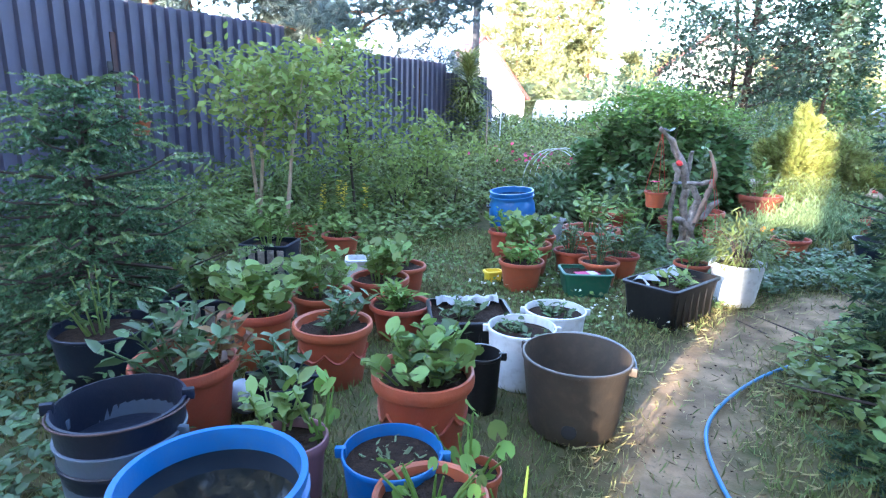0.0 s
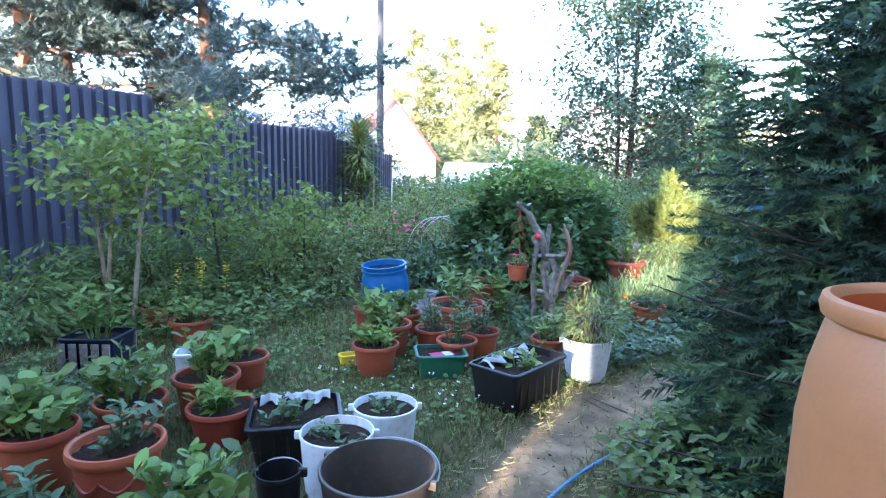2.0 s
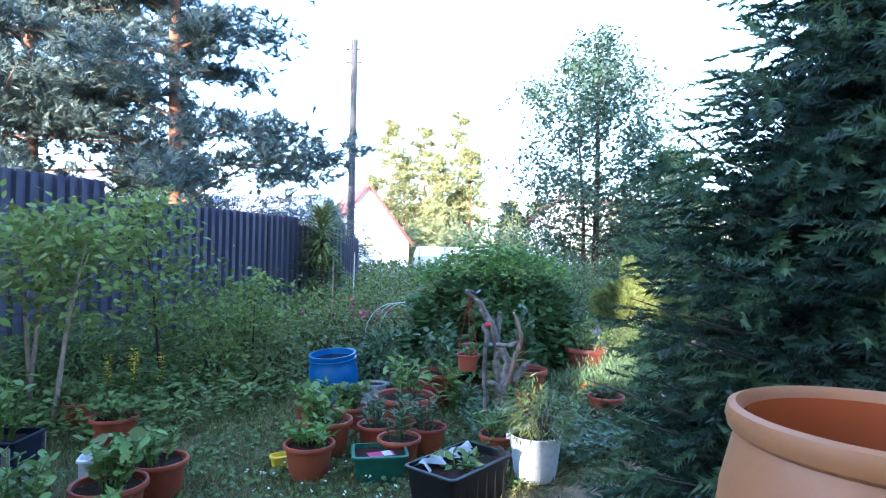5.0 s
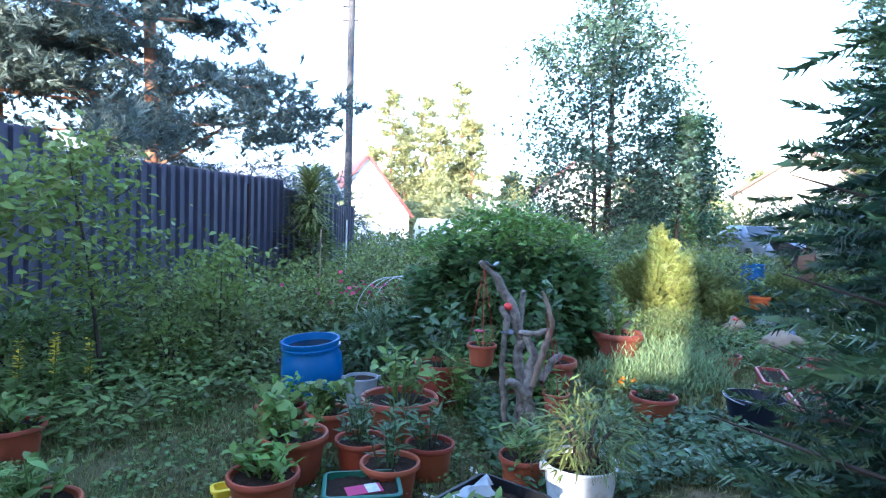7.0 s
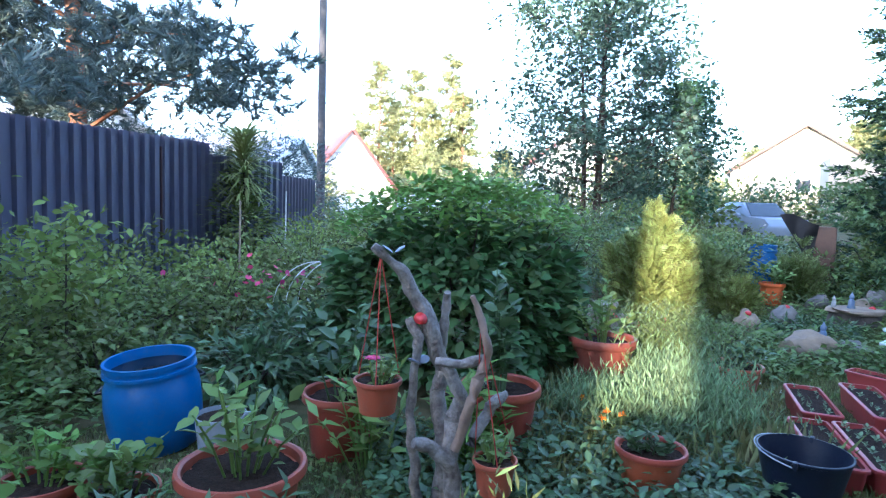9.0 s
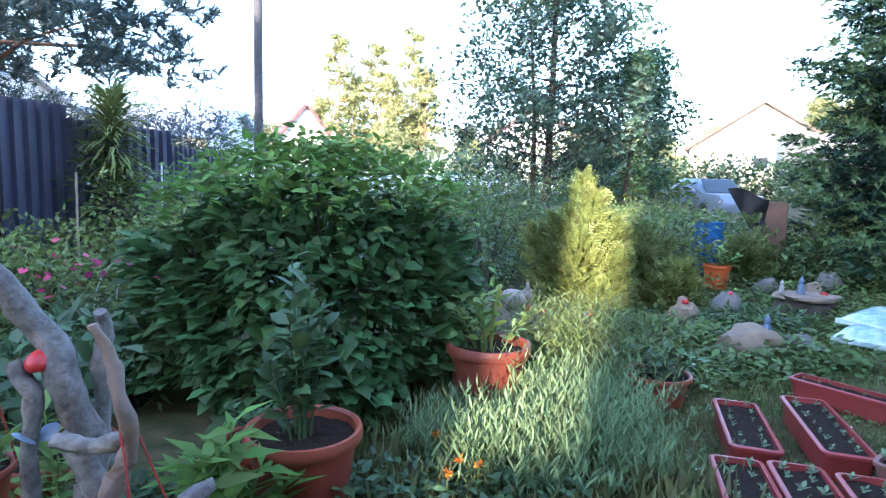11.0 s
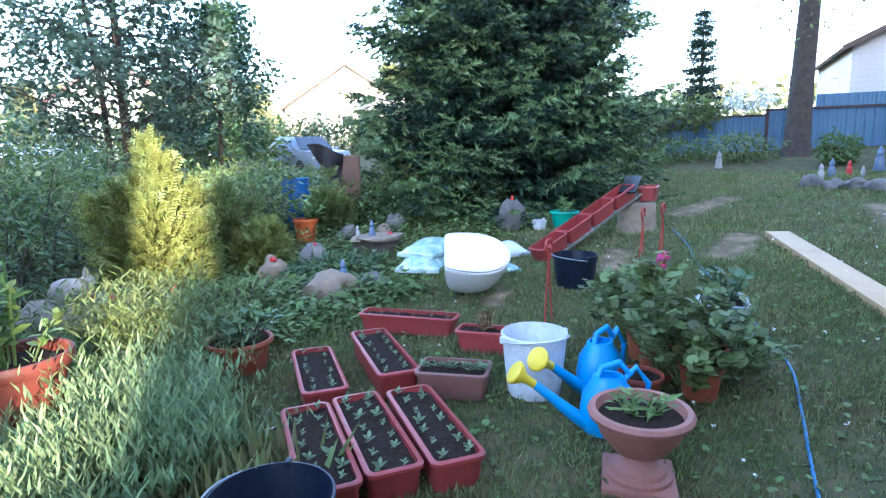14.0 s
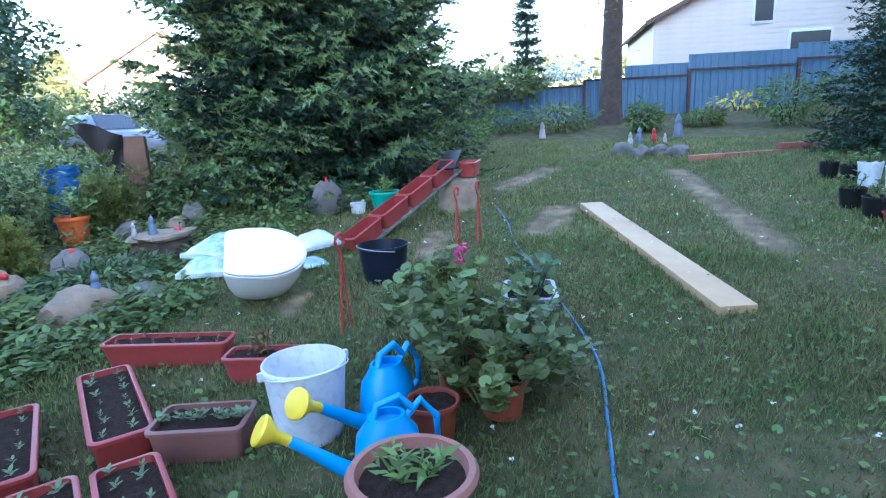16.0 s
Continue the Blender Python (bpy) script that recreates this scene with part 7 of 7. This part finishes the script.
def car(x, y, rz, label):
    b = thing("parked_car", x, y, label, "car", rz=rz, z=0.42)
    def ring(px, w, z0, z1, tw=0.86):
        return [(px, -w / 2, z0), (px, w / 2, z0), (px, w / 2 * 1.02, (z0 + z1) / 2), (px, w / 2 * tw, z1), (px, -w / 2 * tw, z1), (px, -w / 2 * 1.02, (z0 + z1) / 2)]
    part("body", loft([ring(-2.1, 1.45, 0.35, 0.7), ring(-1.95, 1.65, 0.22, 0.88), ring(-1.0, 1.72, 0.2, 0.95), ring(0.8, 1.72, 0.2, 0.95), ring(1.8, 1.68, 0.22, 0.92), ring(2.1, 1.5, 0.35, 0.75)]), M_CAR, b)
    part("cabin", loft([ring(-1.05, 1.5, 0.9, 0.94), ring(-0.35, 1.45, 0.9, 1.42, 0.8), ring(0.9, 1.45, 0.9, 1.45, 0.8), ring(1.75, 1.45, 0.88, 0.95)]), M_CAR, b)
    w = part("windscreen", loft([[(-1.0, -0.62, 0.97), (-1.0, 0.62, 0.97), (-0.42, 0.52, 1.4), (-0.42, -0.52, 1.4)], [(-1.03, -0.62, 0.98), (-1.03, 0.62, 0.98), (-0.45, 0.52, 1.41), (-0.45, -0.52, 1.41)]]), M_GLASSDK, b, smooth=False)
    for s in (-1, 1):
        part("side_window", bm_box(1.3, 0.02, 0.34, 0.004), M_GLASSDK, b).matrix_basis = pose(0.3, s * 0.69, 1.0, s * 12, 0, 0)
        part("headlight", bm_blob(0.06, 0.2, 0.1, 2, 0.05), M_WHITE, b).location = (-2.02, s * 0.55, 0.62)
        part("mirror", bm_blob(0.06, 0.1, 0.08, 3, 0.05), M_CAR, b).location = (-0.75, s * 0.92, 0.95)
        for px in (-1.3, 1.3):
            wh = part("wheel", bm_lathe([(0, -0.1), (0.2, -0.1), (0.3, -0.09), (0.32, 0), (0.3, 0.09), (0.2, 0.1), (0, 0.1)], 24), M_TYRE, b)
            wh.matrix_basis = pose(px, s * 0.78, 0.32, 90, 0, 0)
            part("rim", bm_lathe([(0, 0.105), (0.17, 0.105), (0.19, 0.09)], 20), M_GREY, wh)
    return b


car(15.4, 20.6, 82, "small silver-grey car parked beyond the shrubs")
bx = thing("shed_container", 25, 25, "pale flat-sided shed by the parking place", "shed", rz=-35)
part("wall", bm_box(4.5, 3, 2.9, 0.03), M_WALLCREAM, bx)
ck = thing("covered_stack", 8.2, 9.75, "dark tarp draped over a rust-brown panel", "tarp", rz=-42)
part("panel", bm_box(0.4, 0.3, 1.0, 0.04), M_RUST, ck).location = (0.16, 0, 0)
tb = bmesh.new()
rows_ = []
for i in range(13):
    f = i / 12
    rows_.append([tb.verts.new((-0.36 + 0.5 * f * (1 - 0.15 * j / 8) + 0.34 * (j / 8) * (1 - f), -0.19 - 0.03 * math.sin(9 * f + j * 0.8) - 0.06 * (1 - f), 1.16 - 0.1 * f - (0.58 + 0.05 * math.sin(7 * f)) * (j / 8) + 0.04 * math.sin(5 * f))) for j in range(9)])
for i in range(12):
    for j in range(8):
        tb.faces.new((rows_[i][j], rows_[i + 1][j], rows_[i + 1][j + 1], rows_[i][j + 1]))
bmesh.ops.solidify(tb, geom=tb.faces[:], thickness=0.02)
part("tarp", tb, M_TARP, ck)
bdr = barrel(7.6, 9.9, 0.2, 0.75, M_BLUE, "blue plastic drum among the shrubs", water=False, name="blue_drum")

# ---- weeds and grass ----
def low_weeds(name, x0, x1, y0, y1, n, size, leaf, tm, label, hmax=0.12, mask=None, seed=0):
    r = np.random.default_rng(seed)
    x, y = r.uniform(x0, x1, n), r.uniform(y0, y1, n)
    k = worn(x, y) < 0.35
    if mask is not None:
        k &= mask(x, y)
    x, y = x[k], y[k]
    m = len(x)
    b = thing(name, 0, 0, label, "weeds", kind="stuff", z=0)
    P = np.stack([x, y, gz(x, y) + r.random(m) ** 1.5 * hmax], 1)
    a = r.uniform(0, 6.28, m)
    scatter("leaves", *tm, P, np.stack([np.cos(a), np.sin(a), r.uniform(-0.1, 0.8, m)], 1), size * r.uniform(0.5, 1.3, m), leaf, b, spin=0.3)


low_weeds("ground_elder", -3.2, -0.9, -0.6, 3.4, 9000, 0.06, L_DARK, OVATE, "low strawberry and weed leaves covering the ground", 0.16, lambda x, y: y < 3.4 + 0 * x, 1)
low_weeds("ground_weeds", -3.5, 0.2, 4.2, 6.9, 9000, 0.07, L_WEED, OVATE, "low green weeds edging the thicket", 0.3, lambda x, y: (y - 4.2) > (x + 0.6) * 1.6, 2)
low_weeds("clover", -0.4, 2.2, 2.6, 5.2, 6000, 0.03, L_WEED, ROUND, "clover among the grass", 0.05, None, 3)
low_weeds("ground_weeds", 1.7, 3.6, 3.5, 5.4, 7000, 0.06, L_DARK, OVATE, "green weeds among the pots", 0.16, None, 4)
low_weeds("ground_weeds", 1.55, 3.2, 1.3, 3.0, 4500, 0.07, L_WEED, OVATE, "green weeds under the spruce", 0.22, lambda x, y: x > 1.5 + 0.2 * np.sin(y * 5), 5)
low_weeds("ground_weeds", 3.4, 6.4, 6.2, 8.4, 8000, 0.075, L_WEED, OVATE, "low leaves in the rock garden", 0.14, None, 6)
low_weeds("ground_weeds", 6.8, 12.0, 8.2, 10.5, 8000, 0.09, L_WEED, WIDELANCE, "weeds under the big spruce", 0.22, None, 7)
low_weeds("ground_weeds", 6.5, 9.5, 6.8, 8.6, 3500, 0.07, L_WEED, OVATE, "low leaves by the stump", 0.1, None, 8)
low_weeds("clover", 3.2, 12.0, 1.5, 6.5, 9000, 0.03, L_WEED, ROUND, "clover in the lawn", 0.04, None, 9)
wd = thing("clover_flowers", 0, 0, "scattered small white clover heads", "flowers", kind="stuff", z=0)
fx = np.concatenate([rng.uniform(0.1, 1.6, 90), rng.uniform(3.4, 11.0, 150)])
fy = np.concatenate([rng.uniform(2.7, 3.9, 90), rng.uniform(1.5, 7.5, 150)])
scatter("heads", *ROUND, np.repeat(np.stack([fx, fy, gz(fx, fy) + 0.07], 1), 3, 0), rng.normal(0, 1, (720, 3)), 0.014, M_WFL, wd)


def grass(name, x0, x1, y0, y1, n, hgt, label, seed, keep=None, leaf=None):
    r = np.random.default_rng(seed)
    x, y = r.uniform(x0, x1, n), r.uniform(y0, y1, n)
    patch = 0.5 + 0.5 * np.sin(x * 2.3 + 1.5 * np.sin(y * 1.7)) * np.sin(y * 2.9 + x)
    k = r.random(n) > worn(x, y) * 0.86 + 0.14 * patch
    if keep is not None:
        k &= keep(x, y)
    x, y = x[k], y[k]
    m = len(x)
    b = thing(name, 0, 0, label, "grass", kind="stuff", z=0)
    a = r.uniform(0, 6.28, m)
    D = np.stack([np.cos(a) * 0.6, np.sin(a) * 0.6, r.uniform(0.3, 1.2, m)], 1)
    scatter("blades", *BLADE, np.stack([x, y, gz(x, y) - 0.003], 1), D, hgt * r.uniform(0.4, 1.4, m) * (0.6 + 0.5 * patch[k]), leaf or L_GRASS, b, spin=0.2)


grass("grass", -3.2, 3.4, -0.8, 5.6, 150000, 0.055, "rough shaded grass between the pots", 1)
grass("grass", 3.2, 8.2, 2.2, 7.6, 180000, 0.046, "mown lawn grass", 2)
grass("grass", 8.0, 14.5, 0.5, 8.0, 120000, 0.055, "mown lawn grass", 3, leaf=L_LAWN)
grass("grass", 3.2, 8.2, -0.5, 2.3, 36000, 0.05, "mown lawn grass", 4, leaf=L_LAWN)
grass("tall_grass", 2.5, 4.1, 4.7, 6.6, 2600, 0.2, "longer grass tufts round the clump", 5)

# flattened dry straw and crumbs of bark along the sandy path
sr = np.random.default_rng(31)
sx, sy = sr.uniform(-0.3, 2.9, 30000), sr.uniform(-1.2, 3.6, 30000)
sw = worn(sx, sy)
ok = (sw > 0.02) & (sr.random(30000) > 0.25 + 0.6 * sw)
sx, sy = sx[ok], sy[ok]
st = thing("dry_straw", 0, 0, "flattened dry grass and straw on the sandy path", "straw", kind="stuff", z=0)
sa = sr.uniform(0, 6.28, len(sx))
scatter("straw", *BLADE, np.stack([sx, sy, gz(sx, sy) + 0.006 + 0.012 * sr.random(len(sx))], 1), np.stack([np.cos(sa), np.sin(sa), sr.uniform(-0.05, 0.25, len(sx))], 1), sr.uniform(0.025, 0.07, len(sx)), leafmat("dry_straw", (0.3, 0.24, 0.12), (0.16, 0.15, 0.06), 0.8, 0.15, 0.5), st, spin=0.3)
cx, cy = sr.uniform(0.0, 2.6, 1600), sr.uniform(-0.8, 3.4, 1600)
ok = worn(cx, cy) > 0.3
cx, cy = cx[ok], cy[ok]
cr = thing("bark_crumbs", 0, 0, "scattered dark crumbs of bark and soil on the path", "debris", kind="stuff", z=0)
scatter("crumbs", *SIMPLE, np.stack([cx, cy, gz(cx, cy) + 0.012], 1), sr.normal(0, 1, (len(cx), 3)) * (1, 1, 0.3), sr.uniform(0.008, 0.025, len(cx)), M_SOIL, cr, spin=0.5)
